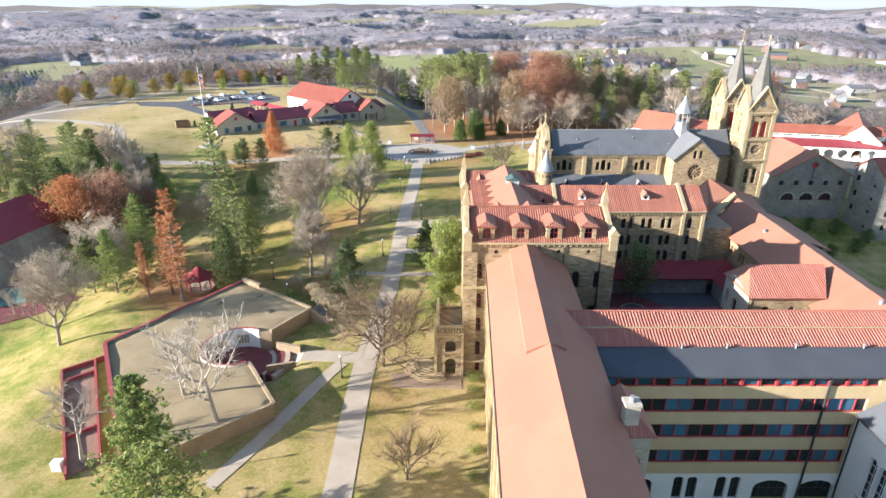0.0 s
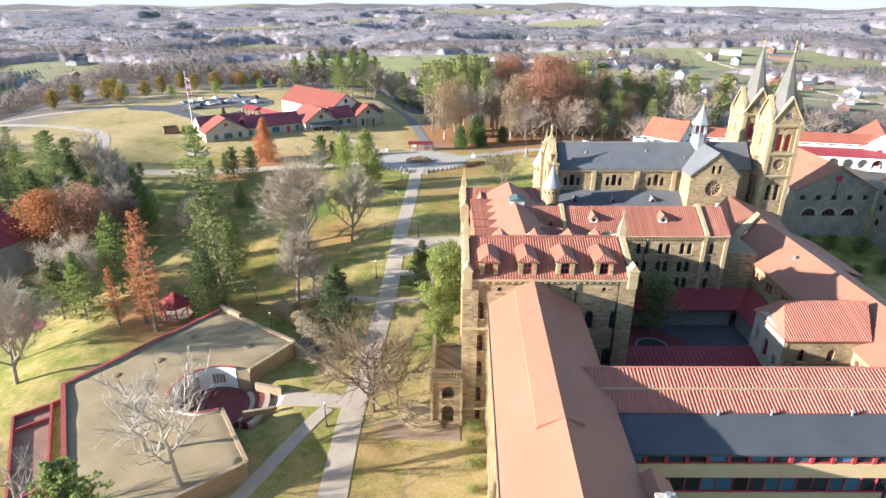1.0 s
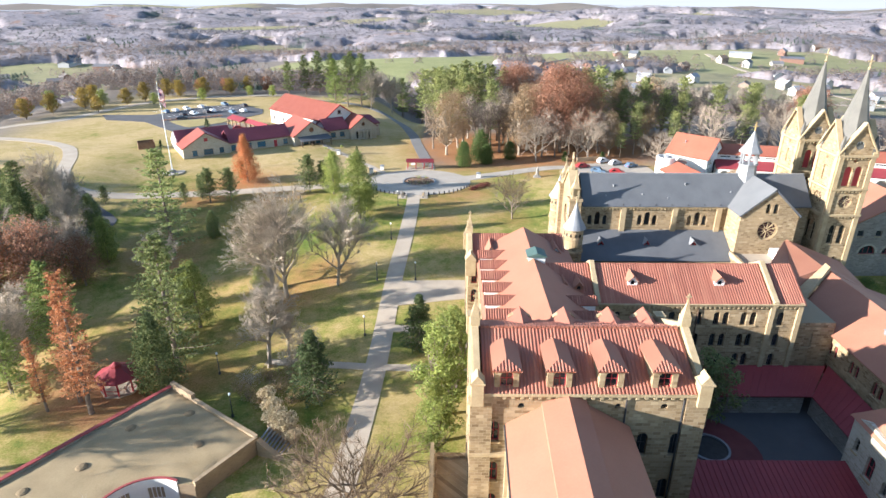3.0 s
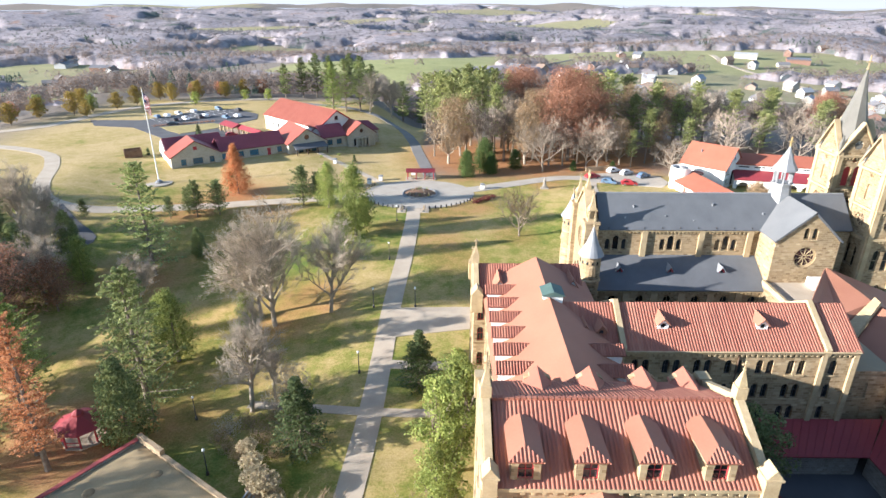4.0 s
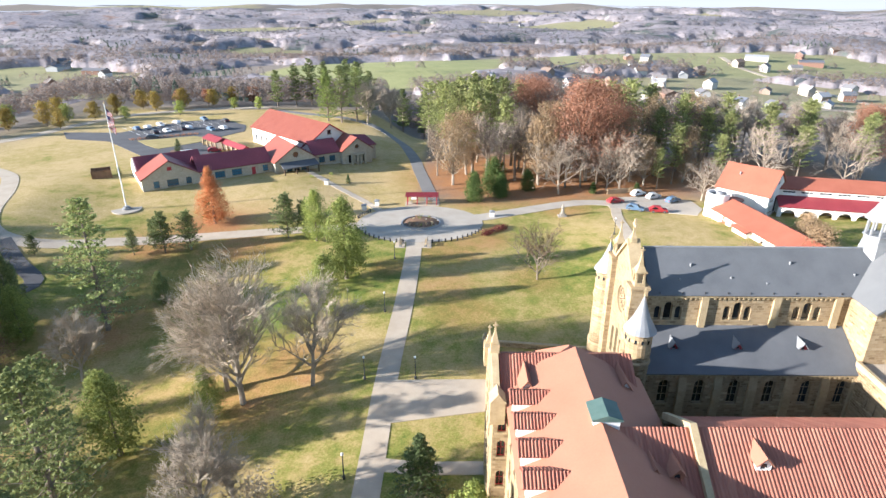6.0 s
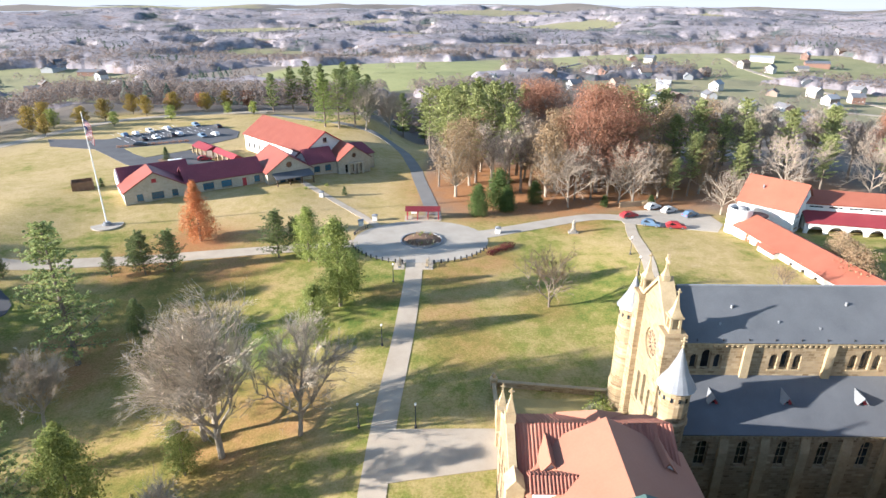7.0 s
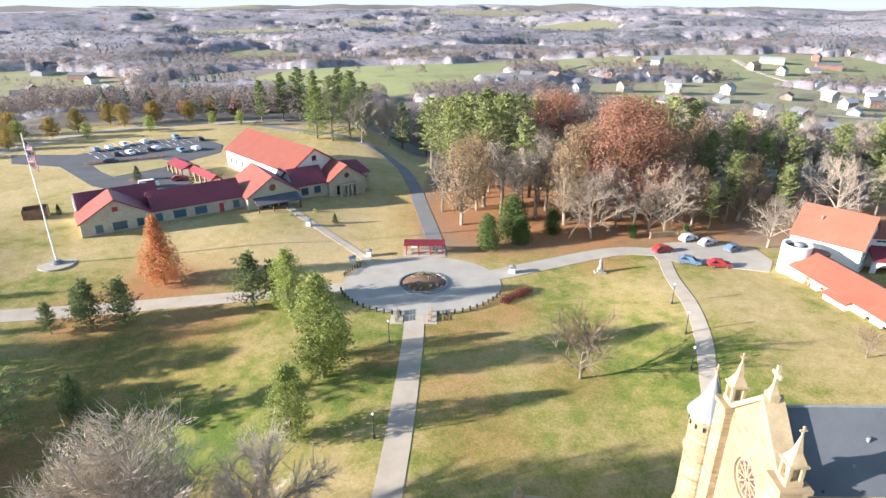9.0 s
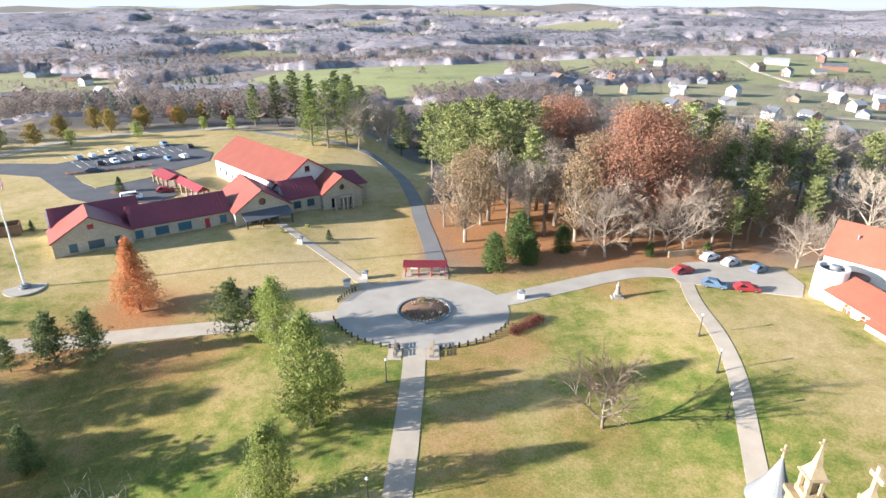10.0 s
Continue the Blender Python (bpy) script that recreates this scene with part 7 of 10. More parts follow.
    # curved steps and flank walls at the court's mouth
    for i in range(5):
        rr = 4.5 + 0.7 * i
        ringp = [(cx + rr * math.cos(a), cy + rr * math.sin(a)) for a in [radians(-32 + 74 * k / 10) for k in range(11)]]
        outp = [(cx + (rr + 0.75) * math.cos(a), cy + (rr + 0.75) * math.sin(a)) for a in [radians(-32 + 74 * k / 10) for k in range(11)]]
        part("court_step", Geo().prism([(x, y, b) for x, y in ringp + outp[::-1]], (0, 0, 0.33 + 0.15 * i - b)), CONCRETE if i in (1, 4) else RED_PAVING, t)
    for sy in (1, -1):
        p0 = (cx + 5.2, cy + 0.6 + sy * 3.1)
        part("flank_wall", Geo().prism([(p0[0], p0[1] - 0.25, b), (p0[0] + 4.2, p0[1] - 0.25 - sy * 1.2, b), (p0[0] + 4.2, p0[1] + 0.25 - sy * 1.2, b), (p0[0], p0[1] + 0.25, b)], (0, 0, 3.5 + 0.2 * sy)), TAN_STONE, t)
    # chute stair at the north-east corner
    part("stair_cheek", Geo().prism([(-23.6, 93.0, 3.4), (-20.4, 92.0, 0.9), (-20.4, 92.0, 0.2), (-23.6, 93.0, 0.2)], (0.3, 0.7, 0)), TAN_STONE, t)
    part("stair_cheek", Geo().prism([(-23.0, 96.0, 3.4), (-19.8, 95.0, 0.9), (-19.8, 95.0, 0.2), (-23.0, 96.0, 0.2)], (0.3, 0.7, 0)), TAN_STONE, t)
    for i in range(9):
        part("slat", Geo().prism([(-23.3 + 0.36 * i, 93.6 - 0.11 * i, 3.0 - 0.28 * i), (-23.1 + 0.36 * i, 93.6 - 0.11 * i, 3.0 - 0.28 * i), (-23.1 + 0.36 * i, 93.6 - 0.11 * i, 3.15 - 0.28 * i), (-23.3 + 0.36 * i, 93.6 - 0.11 * i, 3.15 - 0.28 * i)], (0.6, 2.4, 0)), LEAD, t)
    # west service ramp between red-capped walls
    rp = thing("service_ramp", label="brick service ramp between red-capped walls", category="ramp")
    part("ramp_floor", Geo().prism([(-58.4, 76.8, -1.5), (-55.0, 79.6, -1.5), (-42.8, 58.2, -1.5), (-45.6, 55.4, -1.5)], (0, 0, 2.75)), RAMP_BRICK, rp)

    def rail(p, q, z=0.9, w=0.3):
        a, c = Vector((*p, -1.5)), Vector((*q, -1.5))
        d = (c - a).normalized()
        s = Vector((-d.y, d.x, 0)) * w / 2
        part("ramp_wall", Geo().prism([a - s, a + s, a + s + Vector((0, 0, z + 2.5)), a - s + Vector((0, 0, z + 2.5))], c - a), RED_CAP, rp)

    rail((-58.6, 76.9), (-45.4, 55.2))
    rail((-55.0, 79.7), (-42.7, 58.0))
    rail((-58.6, 77.0), (-55.1, 79.8))
    rail((-55.1, 79.9), (-54.0, 81.0))
    rail((-57.0, 74.2), (-53.6, 77.0), 0.8)
    rail((-49.4, 62.0), (-46.4, 64.6), 0.8)
    for q in ((-47.4, 57.0),):
        part("air_unit", Geo().box(q[0] - 0.6, q[0] + 0.6, q[1] - 0.5, q[1] + 0.5, 0.9, 2.3), WHITE_PAINT, rp)


TAN_STONE = stone_blocks("tan_stone", [(0.34, 0.255, 0.16), (0.42, 0.32, 0.205), (0.38, 0.285, 0.18)], (0.34, 0.26, 0.17), stain=0.25)
TUSSOCK = mottled('dry_tussock', (0.17, 0.125, 0.07), (0.25, 0.19, 0.11), 2.0)
RED_CAP = mottled('red_coping', (0.26, 0.05, 0.055), (0.34, 0.085, 0.08), 1.2, 0.7)
RAMP_BRICK = mottled('brown_brick', (0.20, 0.12, 0.085), (0.29, 0.18, 0.13), 0.6, 0.9)
library()

# ---------------------------------------------------------------- guest house on the far lawn
def guest_house():
    t = thing("guest_house", -84.4, 222.0, 0, 34.3, "pale stone guest house with low red roofs in lit and shaded tones", "building")
    b, e = 4.0, 9.5

    def gable_block(u0, u1, v0, v1, rz, front_holes, mat_l, mat_r, name):
        um = (u0 + u1) / 2
        o = Vector((u0, v0, 0))
        wall(name + "_front", t, o, (1, 0, 0), [(0, b), (u1 - u0, b), (u1 - u0, e), (um - u0, rz - 0.15), (0, e)], front_holes, 0.35, PALE_STONE)
        part(name + "_side", Geo().box(u0, u0 + 0.35, v0 + 0.36, v1, b, e), PALE_STONE, t)
        part(name + "_side", Geo().box(u1 - 0.35, u1, v0 + 0.36, v1, b, e), PALE_STONE, t)
        plain_slope(t, [(u0 - 0.5, v1, e - 0.25), (u0 - 0.5, v0 - 0.5, e - 0.25), (um, v0 - 0.5, rz), (um, v1, rz)], mat_l, 0.25, name + "_roof_west")
        plain_slope(t, [(u1 + 0.5, v0 - 0.5, e - 0.25), (u1 + 0.5, v1, e - 0.25), (um, v1, rz), (um, v0 - 0.5, rz)], mat_r, 0.25, name + "_roof_east")

    def long_block(u0, u1, v0, v1, rz, spots, name):
        vm = (v0 + v1) / 2
        o = Vector((u0, v0, 0))
        hol = []
        for along, sill, *wide in spots:
            w = wide[0] if wide else 2.0
            hol += windows(t, o, (1, 0, 0), [(along, sill)], w, 1.9, 0, DARK_METAL, GLASS_BLUE, (4 if w > 2.4 else 2, 1), 0.2)
        wall(name + "_front", t, o, (1, 0, 0), [(0, b), (u1 - u0, b), (u1 - u0, e), (0, e)], hol, 0.35, PALE_STONE)
        part(name + "_back", Geo().box(u0, u1, v1 - 0.35, v1, b, e), PALE_STONE, t)
        plain_slope(t, [(u0, v0 - 0.6, e - 0.25), (u1, v0 - 0.6, e - 0.25), (u1, vm, rz), (u0, vm, rz)], ROOF_RED_SHADED, 0.25, name + "_roof_south", seams=0.8)
        plain_slope(t, [(u1, v1 + 0.6, e - 0.25), (u0, v1 + 0.6, e - 0.25), (u0, vm, rz), (u1, vm, rz)], ROOF_RED_SHADED, 0.25, name + "_roof_north")

    o = Vector((0, 0, 0))
    h = windows(t, o, (1, 0, 0), [(3.6, 6.5), (12.2, 6.5)], 1.5, 1.9, 0, DARK_METAL, GLASS_BLUE, (2, 1), 0.2)
    h += windows(t, o, (1, 0, 0), [(7.9, 6.5)], 3.0, 1.9, 0, DARK_METAL, GLASS_BLUE, (4, 1), 0.2)
    h += windows(t, o, (1, 0, 0), [(7.5, 10.9)], 1.2, 1.1, 0, RED_PAINT, RED_PAINT, (0, 0), 0.15, False, "vent")
    # gables: west slopes take the sunlit red, east slopes the shaded wine tone
    gable_block(0, 15, 0, 9.5, 13.9, h, ROOF_RED, ROOF_RED_SHADED, "west_gable")
    # low cross roof behind the west gable
    long_block(0.36, 18.4, 8.0, 18.0, 13.0, [(17.4, 6.2)], "rear_west")
    part("rear_end", Geo().prism([(0, 9.51, b), (0, 17.6, b), (0, 17.6, e), (0, 13.0, 12.7), (0, 9.51, 10.3)], (0.35, 0, 0)), WHITE_WALL, t)
    long_block(15.0, 36.6, 0.9, 10.9, 12.8, [(1.4, 6.5, 1.6), (6.1, 6.5, 2.9), (11.0, 6.5, 2.9), (19.6, 6.5, 1.6)], "main_range")
    part("side_door", Geo().box(30.4, 31.5, 0.84, 0.895, 6.0, 8.3), RED_PAINT, t)
    h = [rose(t, (36.6, -2.4, 0), (1, 0, 0), 6.7, 11.0, 0.9, 4, WOOD_DARK, GLASS_WARM)]
    h += windows(t, (36.6, -2.4, 0), (1, 0, 0), [(4.4, 5.9), (9.0, 5.9)], 1.8, 2.2, 0, WOOD_DARK, GLASS_BLUE, (1, 1), 0.2)
    h += windows(t, (36.6, -2.4, 0), (1, 0, 0), [(6.7, 4.9)], 1.8, 3.0, 0, WOOD_DARK, GLASS, (1, 1), 0.2, False, "door")
    gable_block(36.6, 50.0, -2.4, 14, 14.0, h, ROOF_RED, ROOF_RED_SHADED, "porch_gable")
    p = part("porch_roof", Geo().slab([(38.0, -6.0, 8.0), (49.4, -6.0, 8.0), (49.4, -2.3, 9.1), (38.0, -2.3, 9.1)], 0.25), SLATE, t, "dark porch canopy")
    for u in (38.3, 42.0, 45.6, 49.1):
        part("post", Geo().box(u - 0.14, u + 0.14, -5.8, -5.5, b, 8.0), WOOD_DARK, p)
    part("porch_deck", Geo().box(37.6, 49.8, -6.4, -2.45, 4.2, 5.1), CONCRETE, t)
    long_block(50.0, 59.4, 0.9, 10.9, 12.8, [(3.0, 6.4), (6.6, 6.4)], "east_link")
    h = [rose(t, (59.4, -0.6, 0), (1, 0, 0), 5.4, 10.4, 0.75, 4, WOOD_DARK, GLASS_WARM)]
    h += windows(t, (59.4, -0.6, 0), (1, 0, 0), [(2.8, 5.2), (5.4, 5.2), (8.0, 5.2)], 1.1, 2.6, 0, WOOD_DARK, GLASS, (0, 1), 0.3, False, "door")
    gable_block(59.4, 70.2, -0.6, 12, 13.4, h, ROOF_RED, ROOF_RED_SHADED, "east_gable")
    part("entry_bay", Geo().box(62.2, 67.4, -2.0, -1.05, 7.9, 8.3).box(62.2, 62.7, -1.9, -1.1, b, 7.9).box(66.9, 67.4, -1.9, -1.1, b, 7.9).box(64.2, 64.6, -1.9, -1.1, b, 7.9).box(65.3, 65.7, -1.9, -1.1, b, 7.9), PALE_STONE, t)
    plain_slope(t, [(70.0, 3.0, 9.3), (74.0, 3.0, 9.3), (72.0, 8.0, 12.0), (66.0, 8.0, 12.6)], ROOF_RED_SHADED, 0.25, "east_hip")
    part("east_hip_wall", Geo().box(70.21, 73.6, 3.3, 12, b, 9.3), PALE_STONE, t)
    return t


# wine tone of the red roofs, with their shade painted in
ROOF_RED_SHADED = mottled("shaded_red_roof", (0.17, 0.045, 0.06), (0.215, 0.06, 0.075), 0.3, 0.5, 5.0, 0.08)
ROOF_RED2 = mottled("brick_red_roof", (0.225, 0.068, 0.048), (0.28, 0.092, 0.064), 0.3, 0.6, 5.0, 0.1)
guest_house()


def guest_hall():
    """The tall hall behind the guest house, its long side to the south-west."""
    t = thing("guest_hall", -40.0, 261.6, 0, 45.0, "tall white hall with a brick-red gable roof", "building")
    b, e, w, ln, rz = 4.0, 11.9, 8.0, 37.6, 17.1
    o = Vector((-w, ln, 0))
    hol = windows(t, o, (0, -1, 0), [(2.6 + 3.6 * i, 7.4) for i in range(10)], 1.1, 2.1, None, WOOD_DARK, GLASS, (0, 1), 0.25)
    wall("west_wall", t, o, (0, -1, 0), [(0, b), (ln - 0.41, b), (ln - 0.41, e), (0, e)], hol, 0.4, WHITE_WALL)
    o = Vector((-w, 0, 0))
    hol = windows(t, o, (1, 0, 0), [(w, 13.6)], 1.5, 1.4, 0, DARK_METAL, GLASS, (1, 1), 0.2)
    wall("gable_wall", t, o, (1, 0, 0), [(0, b), (2 * w, b), (2 * w, e), (w, rz - 0.15), (0, e)], hol, 0.4, WHITE_WALL)
    part("east_wall", Geo().box(w - 0.4, w, 0.41, ln, b, e), WHITE_WALL, t)
    part("north_wall", Geo().box(-w + 0.41, w - 0.41, ln - 0.4, ln, b, e), WHITE_WALL, t)
    plain_slope(t, [(-w - 0.6, ln + 0.5, e - 0.3), (-w - 0.6, -0.5, e - 0.3), (0, -0.5, rz), (0, ln + 0.5, rz)], ROOF_RED2, 0.3, "roof_west", seams=0.9)
    plain_slope(t, [(w + 0.6, -0.5, e - 0.3), (w + 0.6, ln + 0.5, e - 0.3), (0, ln + 0.5, rz), (0, -0.5, rz)], ROOF_RED2, 0.3, "roof_east")
    for sx in (-1, 1):
        part("bargeboard", Geo().prism([(sx * (w + 0.7), -0.62, e - 0.75), (sx * (w + 0.7), -0.62, e - 0.3), (0, -0.62, rz + 0.05), (0, -0.62, rz - 0.4)], (0, 0.1, 0)), RED_PAINT, t)


def covered_way():
    """A gabled pavilion and a roofed walk from the parking lot to the porch."""
    t = thing("covered_way", label="covered walk with a crimson metal roof on stone posts", category="covered walk")
    for cx, cy, ln, wd in ((-82.3, 273.0, 11.0, 5.2), (-72.4, 264.2, 15.0, 3.0)):
        m = pose(cx, cy, 0, 0, 0, -45)
        g = gz0(cx, cy)
        part("canopy", Geo().prism([(-ln / 2, -wd / 2 - 0.3, g + 2.7), (-ln / 2, wd / 2 + 0.3, g + 2.7), (-ln / 2, 0, g + 3.9)], (ln, 0, 0)), ROOF_DEEP, t, m=m)
        n = max(3, int(ln / 2.6))
        for k in range(n):
            u = -ln / 2 + 0.5 + (ln - 1.0) * k / (n - 1)
            for v in (-wd / 2, wd / 2):
                part("post", Geo().box(u - 0.22, u + 0.22, v - 0.22, v + 0.22, g - 0.4, g + 2.7), TAN_STONE, t, m=m)
        part("paving", Geo().box(-ln / 2, ln / 2, -wd / 2 - 0.6, wd / 2 + 0.6, g - 0.4, g + 0.1), CONCRETE, t, m=m)


gz0 = ground_height
guest_hall()
covered_way()

enc = thing("bin_enclosure", -101.5, 233.0, ground_height(-101.5, 233) - 0.2, 30, "brown timber service enclosure", "fence")
for x0, x1, y0, y1 in ((-2.6, 2.6, -2.0, -1.85), (-2.6, -2.45, -1.84, 2), (2.45, 2.6, -1.84, 2), (-2.6, 2.6, 2.01, 2.15)):
    part("panel", Geo().box(x0, x1, y0, y1, 0, 2.6), MULCH, enc)

# ---------------------------------------------------------------- things about the grounds
def gz(x, y):
    return ground_height(x, y)


def flagpole():
    x, y = -83.7, 210.9
    z = gz(x, y)
    t = thing("flagpole", x, y, z, label="tall white flagpole with a limp striped flag on a round plinth", category="flagpole")
    part("paving_ring", Geo().lathe(0, 0, [(3.6, -0.2), (3.6, 0.1)], 32), GRAVEL, t)
    part("plinth", Geo().lathe(0, 0, [(1.1, 0.12), (1.1, 0.45), (0.75, 0.5), (0.75, 0.85)], 20), LEAD, t)
    part("pole", Geo().lathe(0, 0, [(0.17, 0.8), (0.15, 9), (0.09, 27.0)], 10), WHITE_PAINT, t)
    part("ball", Geo().lathe(0, 0, [(0.03, 26.9), (0.2, 27.1), (0.03, 27.35)], 8), GOLD_TRIM, t)
    f = part("flag", Geo(), WHITE_PAINT, t, "red and white striped flag hanging in folds")
    for k, mat in enumerate((RED_PAINT, WHITE_PAINT)):
        g = Geo()
        for i in range(k, 11, 2):
            a, b = 0.1 + 0.13 * i, 0.1 + 0.13 * (i + 1)
            for j in range(8):
                z0, z1 = 25.8 - j * 0.62 - a * 0.9, 25.8 - (j + 1) * 0.62 - a * 0.9
                w0, w1 = 0.18 * math.sin(1.7 * j + 3 * a), 0.18 * math.sin(1.7 * (j + 1) + 3 * a)
                g.prism([(a, w0, z0), (b, w0, z0 - 0.1), (b, w1, z1 - 0.1), (a, w1, z1)], (0, 0.03, 0))
        if k == 0:
            f.data = g.mesh(mat)
        else:
            part("stripes", g, mat, f)
    c = Geo()
    for j in range(4):
        c.prism([(0.08, 0.18 * math.sin(1.7 * j) - 0.02, 25.85 - 0.62 * j), (0.75, 0.18 * math.sin(1.7 * j) - 0.02, 25.3 - 0.62 * j), (0.75, 0.18 * math.sin(1.7 * j + 1.7) - 0.02, 24.7 - 0.62 * j), (0.08, 0.18 * math.sin(1.7 * j + 1.7) - 0.02, 25.2 - 0.62 * j)], (0, 0.08, 0))
    part("canton", c, NAVY, f)


NAVY = mottled("navy_cloth", (0.02, 0.03, 0.09), (0.03, 0.045, 0.13), 2.0)
flagpole()


def lamp_post():
    t = thing("street_lamp", 0, 0, 0, label="black lamp post with a white globe beside the walk", category="street lamp", group="lamp posts")
    part("post", Geo().lathe(0, 0, [(0.2, -0.3), (0.2, 0.4), (0.09, 0.6), (0.06, 3.6), (0.12, 3.7)], 10), DARK_METAL, t)
    part("globe", Geo().lathe(0, 0, [(0.08, 3.7), (0.16, 3.8), (0.19, 3.93), (0.15, 4.06), (0.04, 4.14)], 12), WHITE_PAINT, t, "white glass globe", smooth=True)
    return t


lamp = lamp_post()
LAMPS = [(-12.0, 182.4), (-13.3, 142.0), (-15.4, 76.0), (-13.5, 123.0), (-11.9, 160.0), (-35.5, 112.5), (-29.5, 101.0), (37.4, 193.0), (36.2, 183.0), (33.6, 173.4), (-33.0, 56.0), (-5.5, 141.8)]
for i, (x, y) in enumerate(LAMPS):
    if i == 0:
        lamp.matrix_basis = pose(x, y, gz(x, y))
    else:
        copy_thing(lamp, pose(x, y, gz(x, y)))


def bollard():
    t = thing("bollard", 0, 0, 0, label="short dark bollard at the rim of the turning circle", category="bollard", group="bollards round the circle")
    part("post", Geo().lathe(0, 0, [(0.16, -0.2), (0.16, 0.62), (0.19, 0.66), (0.19, 0.8), (0.06, 0.92)], 10), DARK_METAL, t)
    return t


bo = bollard()
spots = []
for i in range(12):
    a = radians(196 + 62 * i / 11)
    spots.append((-7.5 + 16.0 * math.cos(a), 204 + 13.1 * math.sin(a)))
for i in range(11):
    a = radians(282 + 56 * i / 10)
    spots.append((-7.5 + 16.0 * math.cos(a), 204 + 13.1 * math.sin(a)))
for i in range(8):
    a = radians(145 + 22 * i / 7)
    spots.append((-7.5 + 16.2 * math.cos(a), 204 + 13.2 * math.sin(a)))
for i, (x, y) in enumerate(spots):
    m = pose(x, y, gz(x, y))
    if i == 0:
        bo.matrix_basis = m
    else:
        copy_thing(bo, m)

# planted island of the turning circle
isl = thing("planted_island", -7.3, 203.8, gz(-7.3, 203.8) + 0.05, label="round planted island with a stone kerb and dry perennials", category="flower bed")
part("kerb", Geo().lathe(0, 0, [(4.9, -0.1), (4.9, 0.3), (4.55, 0.3), (4.55, 0.0)], 40, cap=False), LEAD, isl)
part("bed", Geo().lathe(0, 0, [(4.56, 0.05), (3.0, 0.4), (1.2, 0.65), (0.05, 0.7)], 40, cap=False), MULCH, isl)
rng = random.Random(5)
for i in range(22):
    g = Geo()
    a, r = rng.uniform(0, 6.28), 4.2 * math.sqrt(rng.random())
    for k in range(26):
        b2_, l = rng.uniform(0, 6.28), rng.uniform(0.45, 1.0)
        g.tube((0, 0, 0.0), (0.45 * l * math.cos(b2_), 0.45 * l * math.sin(b2_), l), 0.03, 0.012, 3)
    part("perennial", g, (SILVER_LEAF, TAN_LEAF, GREY_STONE, CEDAR)[i % 4], isl, m=pose(r * math.cos(a), r * math.sin(a), 0.65 - 0.13 * r))
for i in range(16):
    a = radians(200 + 9 * i)
    part("rock", Geo().lathe(0, 0, [(0.3, 0), (0.34, 0.16), (0.2, 0.32)], 6), GREY_STONE, isl, m=pose(4.1 * math.cos(a), 4.1 * math.sin(a), 0.1, rng.uniform(-15, 15), 10, 40 * i))


def bench():
    t = thing("park_bench", 0, 0, 0, label="pale stone-ended bench facing the walk", category="bench", group="benches by the walk")
    for i in range(4):
        part("seat_slat", Geo().box(-0.9, 0.9, -0.28 + 0.15 * i, -0.16 + 0.15 * i, 0.42, 0.47), SAND_TRIM, t)
    for i in range(3):
        part("back_slat", Geo().box(-0.9, 0.9, 0.3, 0.34, 0.55 + 0.16 * i, 0.66 + 0.16 * i), SAND_TRIM, t)
    for s in (-0.85, 0.75):
        part("side", Geo().box(s, s + 0.12, -0.3, 0.36, 0, 0.42).box(s, s + 0.12, 0.24, 0.38, 0.42, 1.05), LEAD, t)
    return t


be = bench()
be.matrix_basis = pose(-11.2, 191.6, gz(-11.2, 191.6) + 0.05, 0, 0, 90)
for x, y, a in ((-11.2, 189.6, 90), (-5.6, 191.6, -90), (-5.6, 189.6, -90), (-9.6, 218.4, 0), (-5.6, 218.4, 0)):
    copy_thing(be, pose(x, y, gz(x, y) + 0.05, 0, 0, a))
for x in (-11.4, -5.4):
    patch("pavement_bench_pad", [(x - 1.1, 188.2), (x + 1.1, 188.2), (x + 1.1, 193.0), (x - 1.1, 193.0)], CONCRETE, "small concrete pad under benches", 0.06)


def shelter():
    t = thing("shelter", -7.6, 218.6, gz(-7.6, 218.6), label="open red-roofed shelter over two benches", category="shelter")
    plain = [(-4.4, -1.6, 2.5), (4.4, -1.6, 2.5), (4.4, 0.3, 3.2), (-4.4, 0.3, 3.2)]
    r = part("roof", Geo().slab(plain, 0.14), ROOF_DEEP, t)
    part("roof_back", Geo().slab([(4.4, 1.8, 2.5), (-4.4, 1.8, 2.5), (-4.4, 0.3, 3.2), (4.4, 0.3, 3.2)], 0.14), ROOF_DEEP, t)
    for i in range(18):
        x = -4.3 + 0.5 * i
        part("seam", Geo().prism([(x, -1.6, 2.5), (x + 0.06, -1.6, 2.5), (x + 0.06, -1.6, 2.58), (x, -1.6, 2.58)], (0, 1.9, 0.7)), ROOF_DEEP, r)
    for x in (-3.9, -1.3, 1.3, 3.9):
        part("post", Geo().box(x - 0.1, x + 0.1, -1.2, -1.0, -0.2, 2.55), RED_PAINT, t)
        part("post", Geo().box(x - 0.1, x + 0.1, 1.2, 1.4, -0.2, 2.55), RED_PAINT, t)
    part("floor", Geo().box(-4.6, 4.6, -1.9, 1.9, -0.3, 0.1), CONCRETE, t)
    part("sign_board", Geo().box(-3.0, -1.6, 0.9, 1.0, 0.9, 1.9), WHITE_PAINT, t)
    part("sign_board", Geo().box(1.6, 3.0, 0.9, 1.0, 0.9, 1.9), WHITE_PAINT, t)


shelter()


